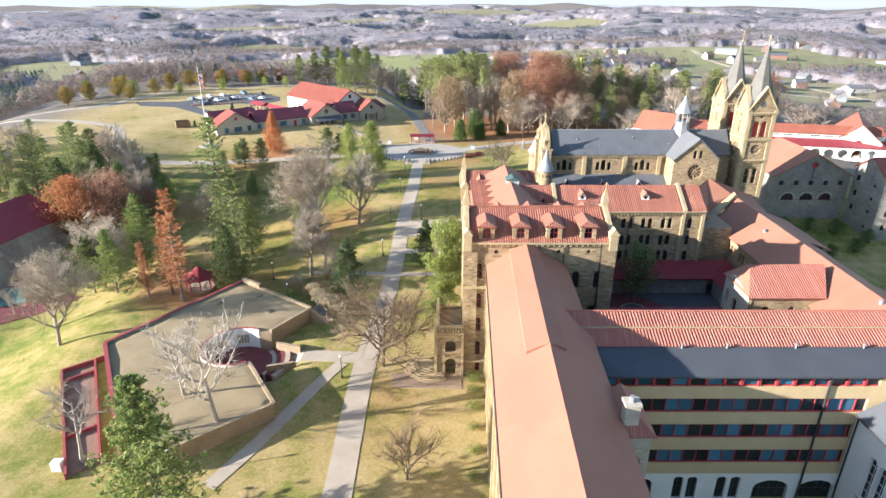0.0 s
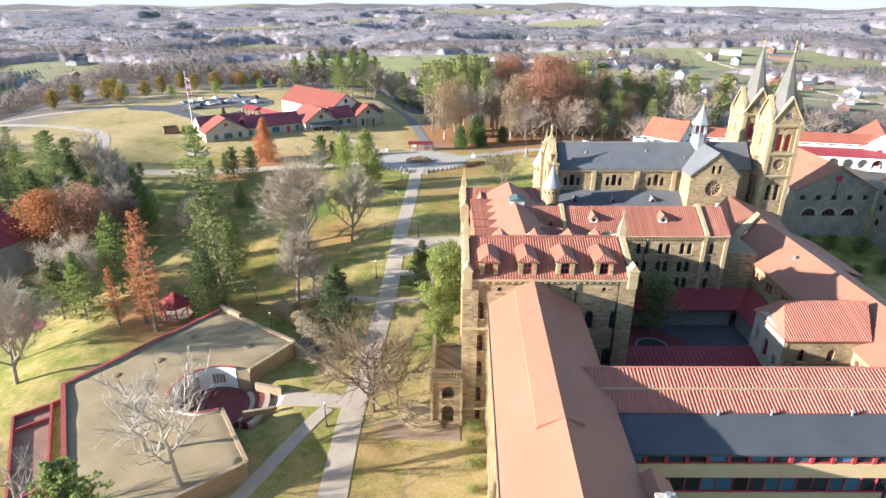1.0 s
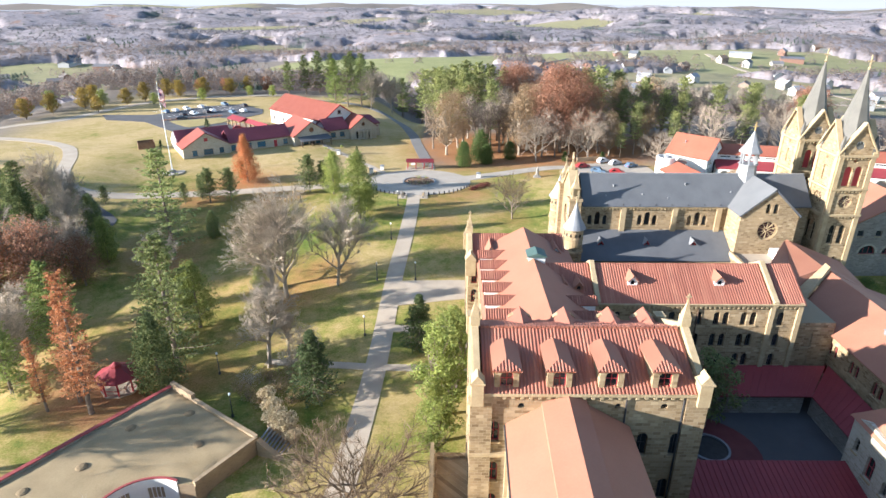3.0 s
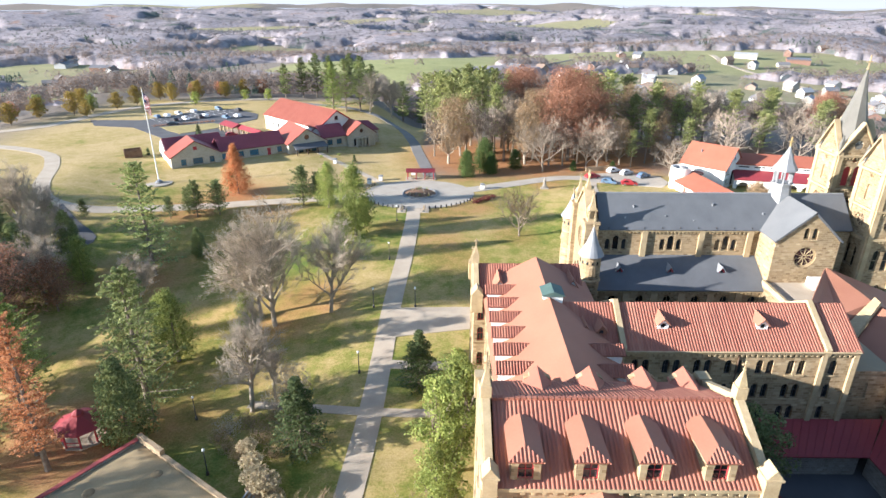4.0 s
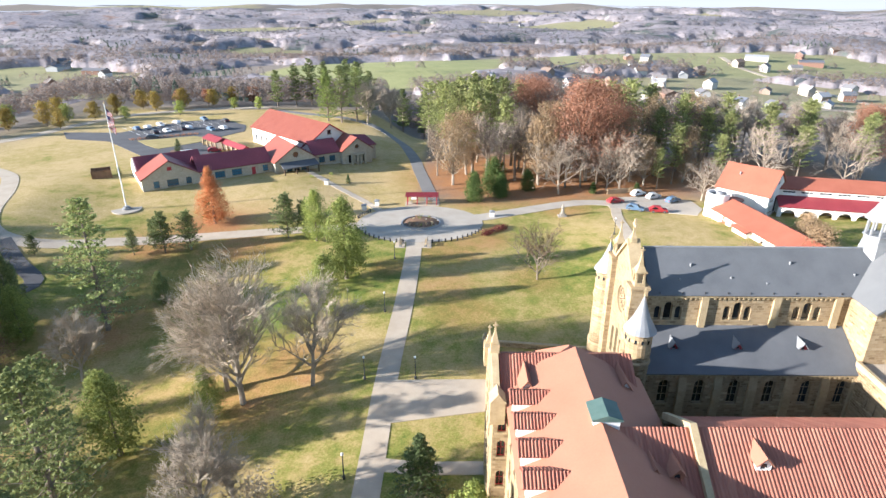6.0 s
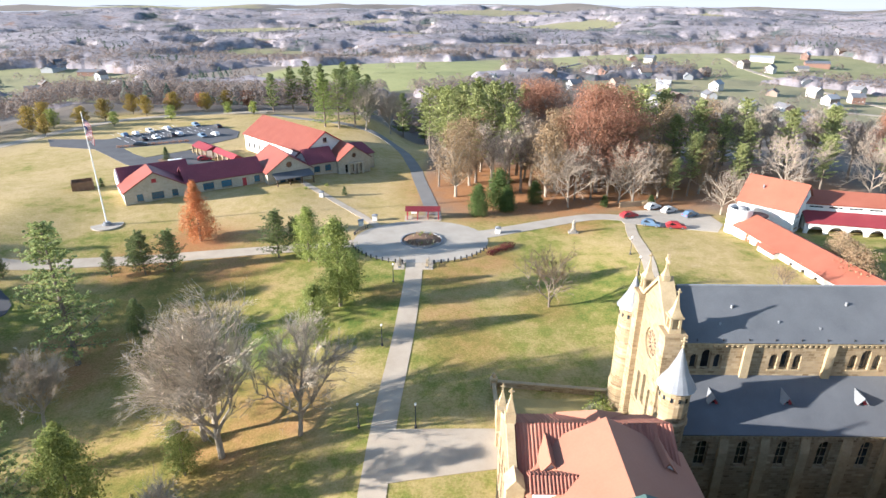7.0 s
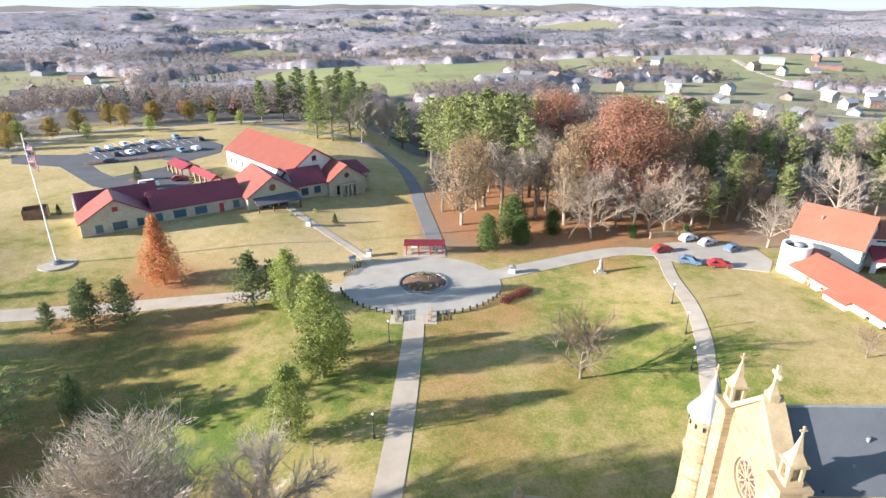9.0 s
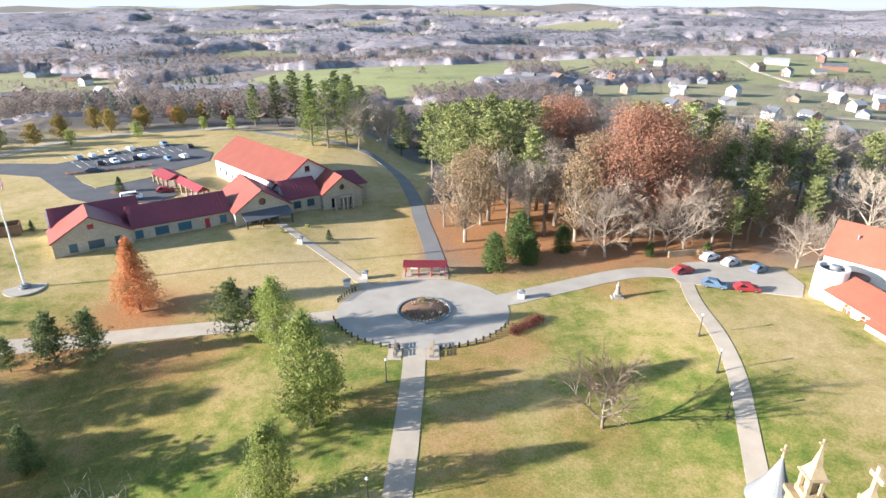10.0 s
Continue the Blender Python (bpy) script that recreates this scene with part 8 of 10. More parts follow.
def gate_pier():
    t = thing("gate_pier", 0, 0, 0, label="white capped stone pier at the guest walk", category="gate pier", group="gate piers")
    part("shaft", Geo().box(-0.55, 0.55, -0.55, 0.55, -0.3, 1.3), WHITE_WALL, t)
    part("cap", Geo().box(-0.7, 0.7, -0.7, 0.7, 1.3, 1.45).lathe(0, 0, [(0.85, 1.45), (0.1, 1.75)], 4, math.pi / 4), LEAD, t)
    return t


gp = gate_pier()
gp.matrix_basis = pose(-22.6, 213.4, gz(-22.6, 213.4))
copy_thing(gp, pose(-19.6, 217.0, gz(-19.6, 217.0)))
copy_thing(gp, pose(-36.0, 232.6, gz(-36.0, 232.6)))
copy_thing(gp, pose(10.6, 208.8, gz(10.6, 208.8)))

st = thing("statue", 28.4, 208.6, gz(28.4, 208.6), label="dark statue on a low stone plinth in the lawn", category="statue")
st_body = new("statue_figure", Geo().box(-1.1, 1.1, -0.8, 0.8, -0.2, 0.35).box(-0.6, 0.6, -0.5, 0.5, 0.35, 0.9).lathe(0, 0, [(0.5, 0.9), (0.42, 1.6), (0.34, 2.2), (0.42, 2.6), (0.2, 2.85), (0.2, 3.15), (0.05, 3.3)], 10).mesh(GREY_STONE))
st_body.parent = st


def gazebo():
    x, y = -49.0, 108.0
    t = thing("gazebo", x, y, gz(x, y), label="octagonal crimson gazebo with a low railing", category="gazebo")
    part("floor", Geo().lathe(0, 0, [(2.8, -0.3), (2.8, 0.35)], 8, math.pi / 8), CONCRETE, t)
    part("roof", Geo().lathe(0, 0, [(3.3, 2.7), (3.3, 2.8), (0.9, 4.0), (0.75, 4.1), (0.75, 4.4), (0.05, 4.9)], 8, math.pi / 8), ROOF_DEEP, t)
    for i in range(8):
        a = math.pi / 8 + math.pi / 4 * i
        a2 = a + math.pi / 4
        p, q = (2.6 * math.cos(a), 2.6 * math.sin(a)), (2.6 * math.cos(a2), 2.6 * math.sin(a2))
        part("post", Geo().box(p[0] - 0.09, p[0] + 0.09, p[1] - 0.09, p[1] + 0.09, 0.35, 2.75), RED_PAINT, t)
        if i != 6:
            part("rail", Geo().tube((*p, 1.25), (*q, 1.25), 0.06, 0.06, 4).tube((*p, 0.65), (*q, 0.65), 0.05, 0.05, 4), RED_PAINT, t)


gazebo()


# tennis courts
def courts():
    patch("pavement_courts", [(-120, 118), (-100, 128), (-78, 113), (-76, 110), (-92, 97), (-112, 99)], RED_PAVING, "red hard-court surround", 0.12)
    c = thing("tennis_court", -94, 112, gz(-94, 112) + 0.2, 30, "green tennis court with white lines", "tennis court")
    part("surface", Geo().box(-9, 9, -4.6, 4.6, -1.0, 0.06), COURT_GREEN, c)
    for k in (-4.5, -3.4, 3.4, 4.45):
        part("line", Geo().box(-9, 9, k, k + 0.08, 0.06, 0.075), WHITE_PAINT, c)
    for k in (-8.9, -4.6, 0, 4.6, 8.8):
        part("line", Geo().box(k, k + 0.08, -4.5, 4.5, 0.062, 0.077), WHITE_PAINT, c)
    part("net", Geo().box(-0.03, 0.03, -5, 5, 0.1, 1.0), DARK_METAL, c)
    for x, y in ((-76.5, 107.5), (-85, 99)):
        p = thing("floodlight", x, y, gz(x, y), label="grey floodlight mast by the courts", category="floodlight", group="floodlights")
        part("mast", Geo().lathe(0, 0, [(0.14, -0.3), (0.08, 9.0)], 8), LEAD, p)
        part("lamp_head", Geo().box(-0.7, 0.7, -0.25, 0.25, 8.9, 9.3), LEAD, p)


COURT_GREEN = mottled("court_green", (0.10, 0.22, 0.19), (0.14, 0.28, 0.24), 0.4)
courts()


# cars
CAR_PAINT = paint_by_object("car_paint", [(0.62, 0.63, 0.64), (0.70, 0.70, 0.69), (0.03, 0.03, 0.035), (0.10, 0.16, 0.24), (0.45, 0.46, 0.47), (0.66, 0.66, 0.65), (0.05, 0.06, 0.08), (0.30, 0.31, 0.33)])
CAR_RED = mottled("red_car_paint", (0.30, 0.03, 0.035), (0.34, 0.04, 0.045), 0.5, 0.3, spec=0.5)
CAR_WHITE = mottled("white_car_paint", (0.72, 0.72, 0.71), (0.80, 0.80, 0.79), 0.5, 0.3, spec=0.5)


def car(paint, label, tall=0.0, van=False):
    t = thing("car", 0, 0, 0, label=label, category="car", group="parked cars")
    hw = 0.9
    if van:
        low = [(-2.6, 0.35), (2.5, 0.35), (2.55, 0.95), (2.3, 1.15), (1.9, 1.2), (1.3, 2.1), (-2.5, 2.15), (-2.65, 1.2)]
        cab = [(-2.4, 1.25), (1.75, 1.25), (1.3, 1.95), (-2.4, 1.95)]
    else:
        low = [(-2.2, 0.32), (2.2, 0.32), (2.28, 0.62), (2.1, 0.86), (1.1, 0.98), (0.45, 1.42 + tall), (-1.2, 1.46 + tall), (-1.95, 1.02 + 0.6 * tall), (-2.25, 0.95)]
        cab = [(-1.75, 1.03), (0.95, 1.0), (0.4, 1.36 + tall), (-1.15, 1.4 + tall)]

    def shell(ring, w0, w1, z_split):
        g = Geo()
        n = len(ring)
        wid = [w0 if z < z_split else w1 for _, z in ring]
        verts = [(x, -w, z) for (x, z), w in zip(ring, wid)] + [(x, w, z) for (x, z), w in zip(ring, wid)]
        g.add(verts, [tuple(range(n))] + [tuple(range(2 * n - 1, n - 1, -1))] + [((i + 1) % n, i, n + i, n + (i + 1) % n) for i in range(n)])
        return g

    part("body", shell(low, hw, hw * 0.78, 1.1), paint, t)
    part("side_glass", shell(cab, hw * 0.93, hw * 0.80, 1.1), GLASS, t)
    g = Geo().prism([(1.12, -0.66, 1.0), (1.12, 0.66, 1.0), (0.52, 0.6, 1.38 + tall), (0.52, -0.6, 1.38 + tall)], (0.03, 0, 0.02)) if not van else Geo().prism([(1.86, -0.7, 1.28), (1.86, 0.7, 1.28), (1.38, 0.66, 1.98), (1.38, -0.66, 1.98)], (0.03, 0, 0.02))
    part("windscreen", g, GLASS, t)
    for wx in (-1.35, 1.4):
        for wy in (-1, 1):
            w = part("wheel", Geo().lathe(0, 0, [(0.2, -0.1), (0.33, -0.08), (0.33, 0.08), (0.2, 0.1)], 14), DARK_METAL, t, m=pose(wx, wy * (hw - 0.08), 0.33, 90, 0, 0))
            part("rim", Geo().lathe(0, 0, [(0.19, -0.11), (0.19, 0.11)], 10), LEAD, w)
    for wy in (-0.6, 0.6):
        part("headlight", Geo().box(2.2 if not van else 2.45, 2.29 if not van else 2.57, wy - 0.2, wy + 0.2, 0.6, 0.76), WHITE_PAINT, t)
        part("tail_light", Geo().box(-2.29 if not van else -2.68, -2.2 if not van else -2.6, wy - 0.18, wy + 0.18, 0.7, 0.9), RED_PAINT, t)
    return t


def put_cars(proto, rows, lift=0.12):
    for i, (x, y, a) in enumerate(rows):
        m = pose(x, y, gz(x, y) + lift, 0, 0, a)
        if i == 0:
            proto.matrix_basis = m
        else:
            copy_thing(proto, m)


put_cars(car(CAR_RED, "dark red car parked on the drive", 0.15), [(53.2, 210.6, -6), (44.6, 219.6, 20), (-80.4, 265.6, 20)])
put_cars(car(CAR_PAINT, "silver-grey car parked on the drive", 0.2), [(47.8, 212.4, -22), (56.2, 224.0, 30), (60.4, 220.6, 32), (52.8, 226.6, 30)])
put_cars(car(CAR_PAINT, "parked car in the guest house lot"), [(-123.3, 299.1, 135), (-120.2, 301.8, 135), (-117.4, 306.9, 315), (-113.3, 292.7, 135), (-109.5, 295.1, 315), (-105.4, 299.3, 135), (-103.6, 301.4, 135),
          (-112.6, 311.6, 135), (-93.7, 298.6, 315), (-89.9, 301.6, 135), (-104.2, 319.0, 315), (-110.4, 284.6, 20), (-94.2, 315.8, 135)])
put_cars(car(CAR_WHITE, "white passenger van by the guest house", 0, True), [(-86.2, 258.6, 34)])

for u0 in (0.0, 7.6, 15.4):
    for i in range(13):
        x, y = -117 - 0.7071 * u0 + 1.85 * i, 289 + 0.7071 * u0 + 1.85 * i
        if u0 > 10 and i > 9:
            continue
        d = Vector((-0.7071, 0.7071, 0)) * 4.8
        p = Vector((x, y, gz(x, y) + 0.135))
        s = Vector((0.06, 0.06, 0))
        dz = Vector((0, 0, gz(x + d.x, y + d.y) - gz(x, y)))
        solid("bay_line", Geo().prism([p - s, p + s, p + s + d + dz, p - s + d + dz], (0, 0, 0.012)), WHITE_PAINT, "white painted parking bay line", "road marking", kind="structure")
patch("lot_island", [(-107.1, 272.9), (-101, 268.2), (-91.1, 278), (-89.0, 285), (-96.3, 288.4), (-114, 280.2)], DRY_LAWN, "grass island in the parking lot", 0.2)
patch("drop_island", ellipse(-92.6, 265.2, 2.8, 2.2, 20), MULCH, "small planted island by the drop-off", 0.22)

# retaining kerb by the east parking and a low brush wall
tw = thing("retaining_wall", label="low tan stone retaining wall by the parking", category="wall")
part("wall_run", Geo().box(-5.2, 5.2, -0.3, 0.3, -1.5, 1.4), TAN_STONE, tw)
tw.matrix_basis = pose(49.5, 229.0, gz(49.5, 229), 0, 0, 12)

# ---------------------------------------------------------------- trees
def limb(g, a, d, length, r, rng, droop=0.0, segs=4, sides=5, wander=0.18):
    """A bending tapered limb; returns its points and ways."""
    pts = [Vector(a)]
    ways = [d.normalized()]
    p, w = Vector(a), d.normalized()
    for i in range(segs):
        w = (w + Vector((rng.gauss(0, wander), rng.gauss(0, wander), rng.gauss(0, wander) - droop / segs))).normalized()
        q = p + w * (length / segs)
        g.tube(p, q, r * (1 - 0.8 * i / segs) + 0.004, r * (1 - 0.8 * (i + 1) / segs) + 0.004, sides)
        p = q
        pts.append(p)
        ways.append(w)
    return pts, ways


def turn_away(w, angle, spin):
    u = w.orthogonal().normalized()
    v = w.cross(u)
    return (w * math.cos(angle) + (u * math.cos(spin) + v * math.sin(spin)) * math.sin(angle)).normalized()


def twig_spray(verts, faces, p, w, length, width, rng):
    """A fine twig: a slim three-sided spike."""
    k = len(verts)
    u = w.orthogonal().normalized() * width
    v = w.cross(u).normalized() * width
    verts += [tuple(p + u), tuple(p - 0.5 * u + 0.87 * v), tuple(p - 0.5 * u - 0.87 * v), tuple(p + w * length)]
    faces += [(k, k + 1, k + 3), (k + 1, k + 2, k + 3), (k + 2, k, k + 3)]


def bare_tree_meshes(seed, height=1.0, spread=0.45, clear=0.22, limbs=9, twigs=3600, leaf=0, upright=0.5, mat_wood=None, mat_twig=None):
    """Trunk and twig meshes of a leafless tree of about the given height."""
    rng = random.Random(seed)
    g = Geo()
    R = 0.022 * height
    pts, ways = limb(g, (0, 0, -0.3), Vector((rng.gauss(0, 0.03), rng.gauss(0, 0.03), 1)), height * 0.72, R, rng, 0, 6, 8, 0.06)
    tips = []
    for i in range(limbs):
        f = clear + (0.72 - clear) * (i + 0.5) / limbs
        k = min(5, int(f / 0.72 * 6))
        base = pts[k].lerp(pts[k + 1], f / 0.72 * 6 - k)
        az = 2.4 * i + rng.uniform(-0.4, 0.4)
        tilt = upright + rng.uniform(-0.1, 0.25) * (1 - upright) - 0.3 * f
        d = Vector((math.cos(az) * math.cos(tilt), math.sin(az) * math.cos(tilt), math.sin(tilt)))
        ln = height * spread * (1.15 - 0.75 * f) * rng.uniform(0.85, 1.15)
        lp, lw = limb(g, base, d, ln, R * (0.62 - 0.35 * f), rng, -0.25, 5, 6, 0.16)
        for j in range(7):
            q = rng.randint(1, 5)
            sd = turn_away(lw[q], rng.uniform(0.4, 0.9), rng.uniform(0, 6.28))
            sd.z += 0.25
            sp, sw = limb(g, lp[q], sd, ln * rng.uniform(0.4, 0.65), R * 0.24, rng, -0.2, 3, 4, 0.2)
            for m in range(4):
                qq = rng.randint(1, 3)
                td = turn_away(sw[qq], rng.uniform(0.35, 0.9), rng.uniform(0, 6.28))
                tp, tw_ = limb(g, sp[qq], td, ln * rng.uniform(0.22, 0.42), R * 0.12, rng, -0.1, 2, 3, 0.2)
                tips += [(a, b) for a, b in zip(tp, tw_)]
            tips += [(sp[-1], sw[-1]), (sp[-2], sw[-2])]
        tips += [(lp[-1], lw[-1])] * 2
    tips += [(pts[-1], ways[-1])] * 4
    verts, faces = [], []
    for i in range(twigs):
        p, w = tips[rng.randrange(len(tips))]
        d = turn_away(w, rng.uniform(0.1, 1.0), rng.uniform(0, 6.28))
        d.z += 0.15
        p = p + Vector((rng.gauss(0, 0.012), rng.gauss(0, 0.012), rng.gauss(0, 0.012))) * height
        twig_spray(verts, faces, p, d.normalized(), height * rng.uniform(0.03, 0.085), 0.0006 * height + 0.011, rng)
    return g.mesh(mat_wood or BARK), mesh_from(verts, faces, mat_twig or TWIG)


def leaf_cards(verts, faces, c, rad, n, size, rng, flat=0.5, shell=0.55):
    """n small folded leaves scattered through an ellipsoid round c, most near its skin."""
    for _ in range(n):
        d = Vector((rng.gauss(0, 1), rng.gauss(0, 1), rng.gauss(0, 1))).normalized()
        r = shell + (1 - shell) * rng.random()
        p = Vector((c[0] + d.x * rad[0] * r, c[1] + d.y * rad[1] * r, c[2] + d.z * rad[2] * r))
        nrm = (d + Vector((rng.gauss(0, 0.6), rng.gauss(0, 0.6), rng.gauss(0, 0.6) + flat))).normalized()
        u = nrm.orthogonal().normalized()
        a = rng.uniform(0, 6.28)
        u = u * math.cos(a) + nrm.cross(u) * math.sin(a)
        v = nrm.cross(u)
        s = size * rng.uniform(0.6, 1.3)
        k = len(verts)
        verts += [tuple(p - u * s * 0.5), tuple(p - v * s * 0.32 + nrm * s * 0.12), tuple(p + u * s * 0.5), tuple(p + v * s * 0.32 + nrm * s * 0.12)]
        faces += [(k, k + 1, k + 2), (k, k + 2, k + 3)]


def leafy_meshes(seed, height, width, clear, clumps, per, size, mat, wood=None, squash=0.8, density_top=0.9):
    """A broadleaf tree: limbs carrying uneven clumps of leaves with gaps."""
    rng = random.Random(seed)
    g = Geo()
    R = 0.02 * height
    pts, ways = limb(g, (0, 0, -0.3), Vector((0, 0, 1)), height * 0.8, R, rng, 0, 5, 7, 0.06)
    verts, faces = [], []
    mid = clear + (height - clear) * 0.5
    for i in range(clumps):
        f = (i + 0.5) / clumps
        z = clear + (height - clear) * (0.06 + 0.9 * f ** 0.9)
        rr = width * math.sqrt(max(0.05, 1 - ((z - mid) / ((height - clear) * 0.56)) ** 2))
        az = 2.4 * i + rng.uniform(-0.5, 0.5)
        k = rr * rng.uniform(0.35, 0.95) if i % 3 else rr * 0.3 * rng.random()
        c = (k * math.cos(az), k * math.sin(az), z + rng.gauss(0, 0.03) * height)
        cr = (0.28 * width + 0.12 * rr) * rng.uniform(0.75, 1.3)
        leaf_cards(verts, faces, c, (cr, cr, cr * squash), per, size, rng)
        b = pts[min(5, max(1, int(5 * (z - 0.15 * height) / height)))]
        limb(g, b, Vector(c) - b, (Vector(c) - b).length, R * 0.3, rng, 0, 3, 4, 0.08)
    return g.mesh(wood or BARK), mesh_from(verts, faces, mat)


def pine_meshes(seed, height, width, clear, mat, whorl=1.1, dense=1.0, lift=0.1, power=0.55, leaf=0.36, ragged=0.3, flat=0.34):
    """A conifer: tiers of level boughs with side shoots and tufted needles, open between."""
    rng = random.Random(seed)
    g = Geo()
    R = 0.017 * height
    g.lathe(0, 0, [(R * 1.3, -0.3), (R, 0.6), (R * 0.55, height * 0.6), (0.03, height * 0.98)], 8)
    verts, faces = [], []
    z = clear
    while z < height * 0.985:
        f = (z - clear) / (height - clear)
        reach = width * (1 - f) ** power * rng.uniform(1 - ragged, 1 + 0.5 * ragged) + 0.3
        n = rng.randint(4, 6)
        a0 = rng.uniform(0, 6.28)
        for i in range(n):
            if rng.random() < 0.12:
                continue
            az = a0 + 2 * math.pi * i / n + rng.uniform(-0.3, 0.3)
            ln = reach * rng.uniform(1 - 1.5 * ragged, 1.1)
            d = Vector((math.cos(az), math.sin(az), lift + 0.45 * f + rng.uniform(-0.12, 0.12)))
            lp, lw = limb(g, (0, 0, z), d, ln, 0.05 + 0.006 * ln, rng, -0.12, 4, 4, 0.07)
            side = Vector((-math.sin(az), math.cos(az), 0))
            for q in range(1, 5):
                sz = (0.32 + 0.075 * ln) * (1.0 if q < 4 else 0.8)
                spots = [lp[q]] if q in (1, 4) or ln < 1.6 else [lp[q] + side * sz * rng.uniform(0.7, 1.3), lp[q] - side * sz * rng.uniform(0.7, 1.3)]
                for c in spots:
                    leaf_cards(verts, faces, (c.x, c.y, c.z + 0.08), (sz * 1.15, sz * 1.15, sz * flat), int(15 * dense), leaf, rng, 0.8, 0.15)
        z += whorl * rng.uniform(0.75, 1.25) * (1 - 0.45 * f)
    return g.mesh(BARK), mesh_from(verts, faces, mat)


def ovoid_meshes(seed, height, width, clear, mat, clumps, per, size, point=0.55, lump=0.26, wild=0.62):
    """A full evergreen or cypress of many overlapping sprays, broadest low down, with an uneven skin and a soft tip."""
    rng = random.Random(seed)
    g = Geo().lathe(0, 0, [(0.028 * height, -0.3), (0.02 * height, clear + 0.5), (0.03, height * 0.9)], 7)
    verts, faces = [], []
    for i in range(clumps):
        f = ((i + rng.random()) / clumps)
        prof = (min(1.0, (f + 0.12) / 0.32)) ** 0.6 * (1 - f) ** point
        rr = width * prof * rng.uniform(wild, 1.67 - wild)
        az = 2.4 * i + rng.uniform(-0.5, 0.5)
        k = max(0.0, rr - 0.22 * width)
        cr = width * (lump + 0.6 * lump * prof) * rng.uniform(0.7, 1.25)
        c = (k * math.cos(az), k * math.sin(az), clear + f * (height - clear) * 0.97)
        leaf_cards(verts, faces, c, (cr, cr, cr * rng.uniform(0.9, 1.5)), per, size, rng, 0.2, 0.5)
    return g.mesh(BARK), mesh_from(verts, faces, mat)


def tree_thing(name, meshes, label, category="tree", crown="crown", group=""):
    t = thing(name, 0, 0, -500, label=label, category=category, group=group)
    part("trunk", meshes[0], None, t)
    part(crown, meshes[1], None, t)
    return t


def plant(proto, rows, base_h, spin_seed=1, sink=0.1):
    """Copies of a tree at rows of (x, y, height); the first row takes the tree itself."""
    rng = random.Random(spin_seed)
    for i, (x, y, h) in enumerate(rows):
        s = h / base_h
        w = s * rng.uniform(0.94, 1.08)
        m = pose(x, y, ground_height(x, y) - sink, 0, 0, rng.uniform(0, 360)) @ Matrix.Diagonal((w, w, s, 1))
        if i == 0 and proto.location.z < -400:
            proto.matrix_basis = m
        else:
            sc = proto.scale.copy()
            proto.scale = (1, 1, 1)
            copy_thing(proto, m)
            proto.scale = sc


# kept grounds: single trees
BIG_BARE = tree_thing("bare_tree", bare_tree_meshes(11, 20, 0.40, 0.13, 18, 7000, upright=1.02, mat_wood=GREY_BARK), "tall leafless tree with a dense grey-tan crown", crown="bare_crown")
plant(BIG_BARE, [(-31.0, 138.2, 22.0), (-34.5, 141.5, 19.0), (-72.5, 114.5, 15), (-84, 158, 15), (-92, 170, 14), (-80, 149, 14), (-99, 173, 16), (-88, 146, 15)], 20, 3)
BARE_B = tree_thing("bare_tree", bare_tree_meshes(23, 18, 0.40, 0.16, 15, 6500, upright=0.92, mat_wood=GREY_BARK), "leafless tree with fine upswept twigs", crown="bare_crown")
plant(BARE_B, [(-21.2, 141.2, 17.6), (-65.9, 87.7, 17), (-72.4, 96.8, 14), (-26.0, 330, 18), (-35, 320, 18), (-60, 146, 12), (-79, 128, 12), (-73, 121, 11)], 18, 4)
TALL_BARE = tree_thing("bare_tree", bare_tree_meshes(31, 18, 0.27, 0.25, 13, 4500, upright=0.95, mat_wood=GREY_BARK), "tall narrow leafless tree on the lawn", crown="bare_crown")
plant(TALL_BARE, [(-28.0, 114.3, 18.5), (-25.5, 117.5, 10)], 18, 5)
OAK = tree_thing("bare_oak", bare_tree_meshes(47, 14, 0.53, 0.14, 22, 8000, upright=0.42, mat_wood=mottled("oak_bark", (0.11, 0.078, 0.05), (0.18, 0.135, 0.09), 2.0), mat_twig=mottled("oak_twigs", (0.22, 0.155, 0.095), (0.31, 0.23, 0.15), 1.0)), "wide-spreading leafless oak beside the walk", crown="bare_crown")
plant(OAK, [(-9.4, 79.2, 14.0)], 14, 6)
SMALL_BARE = tree_thing("bare_ornamental", bare_tree_meshes(53, 10, 0.5, 0.1, 12, 3600, upright=0.85, mat_twig=TAN_LEAF), "small rounded leafless ornamental tree on the lawn", crown="bare_crown")
plant(SMALL_BARE, [(17.2, 172.7, 10.8), (60.6, 175.6, 5.2), (-4.4, 55.3, 8.0)], 10, 7)
BIRCH = tree_thing("pale_sycamore", bare_tree_meshes(61, 17, 0.34, 0.3, 7, 700, upright=0.8, mat_wood=PALE_BARK, mat_twig=PALE_BARK), "white-barked leafless tree over the library roof", crown="bare_crown")
plant(BIRCH, [(-36.1, 68.6, 15.5), (-29.4, 62.8, 19.5), (-45.0, 58.0, 13)], 17, 8)
WHITE_BARE = tree_thing("pale_bare_tree", bare_tree_meshes(67, 15, 0.5, 0.12, 11, 3400, upright=0.7, mat_wood=mottled("grey_bark", (0.25, 0.20, 0.155), (0.37, 0.31, 0.245), 2.0), mat_twig=mottled("pale_twigs", (0.27, 0.21, 0.16), (0.37, 0.30, 0.235), 1.0)), "pale leafless tree at the wood's edge", crown="bare_crown")
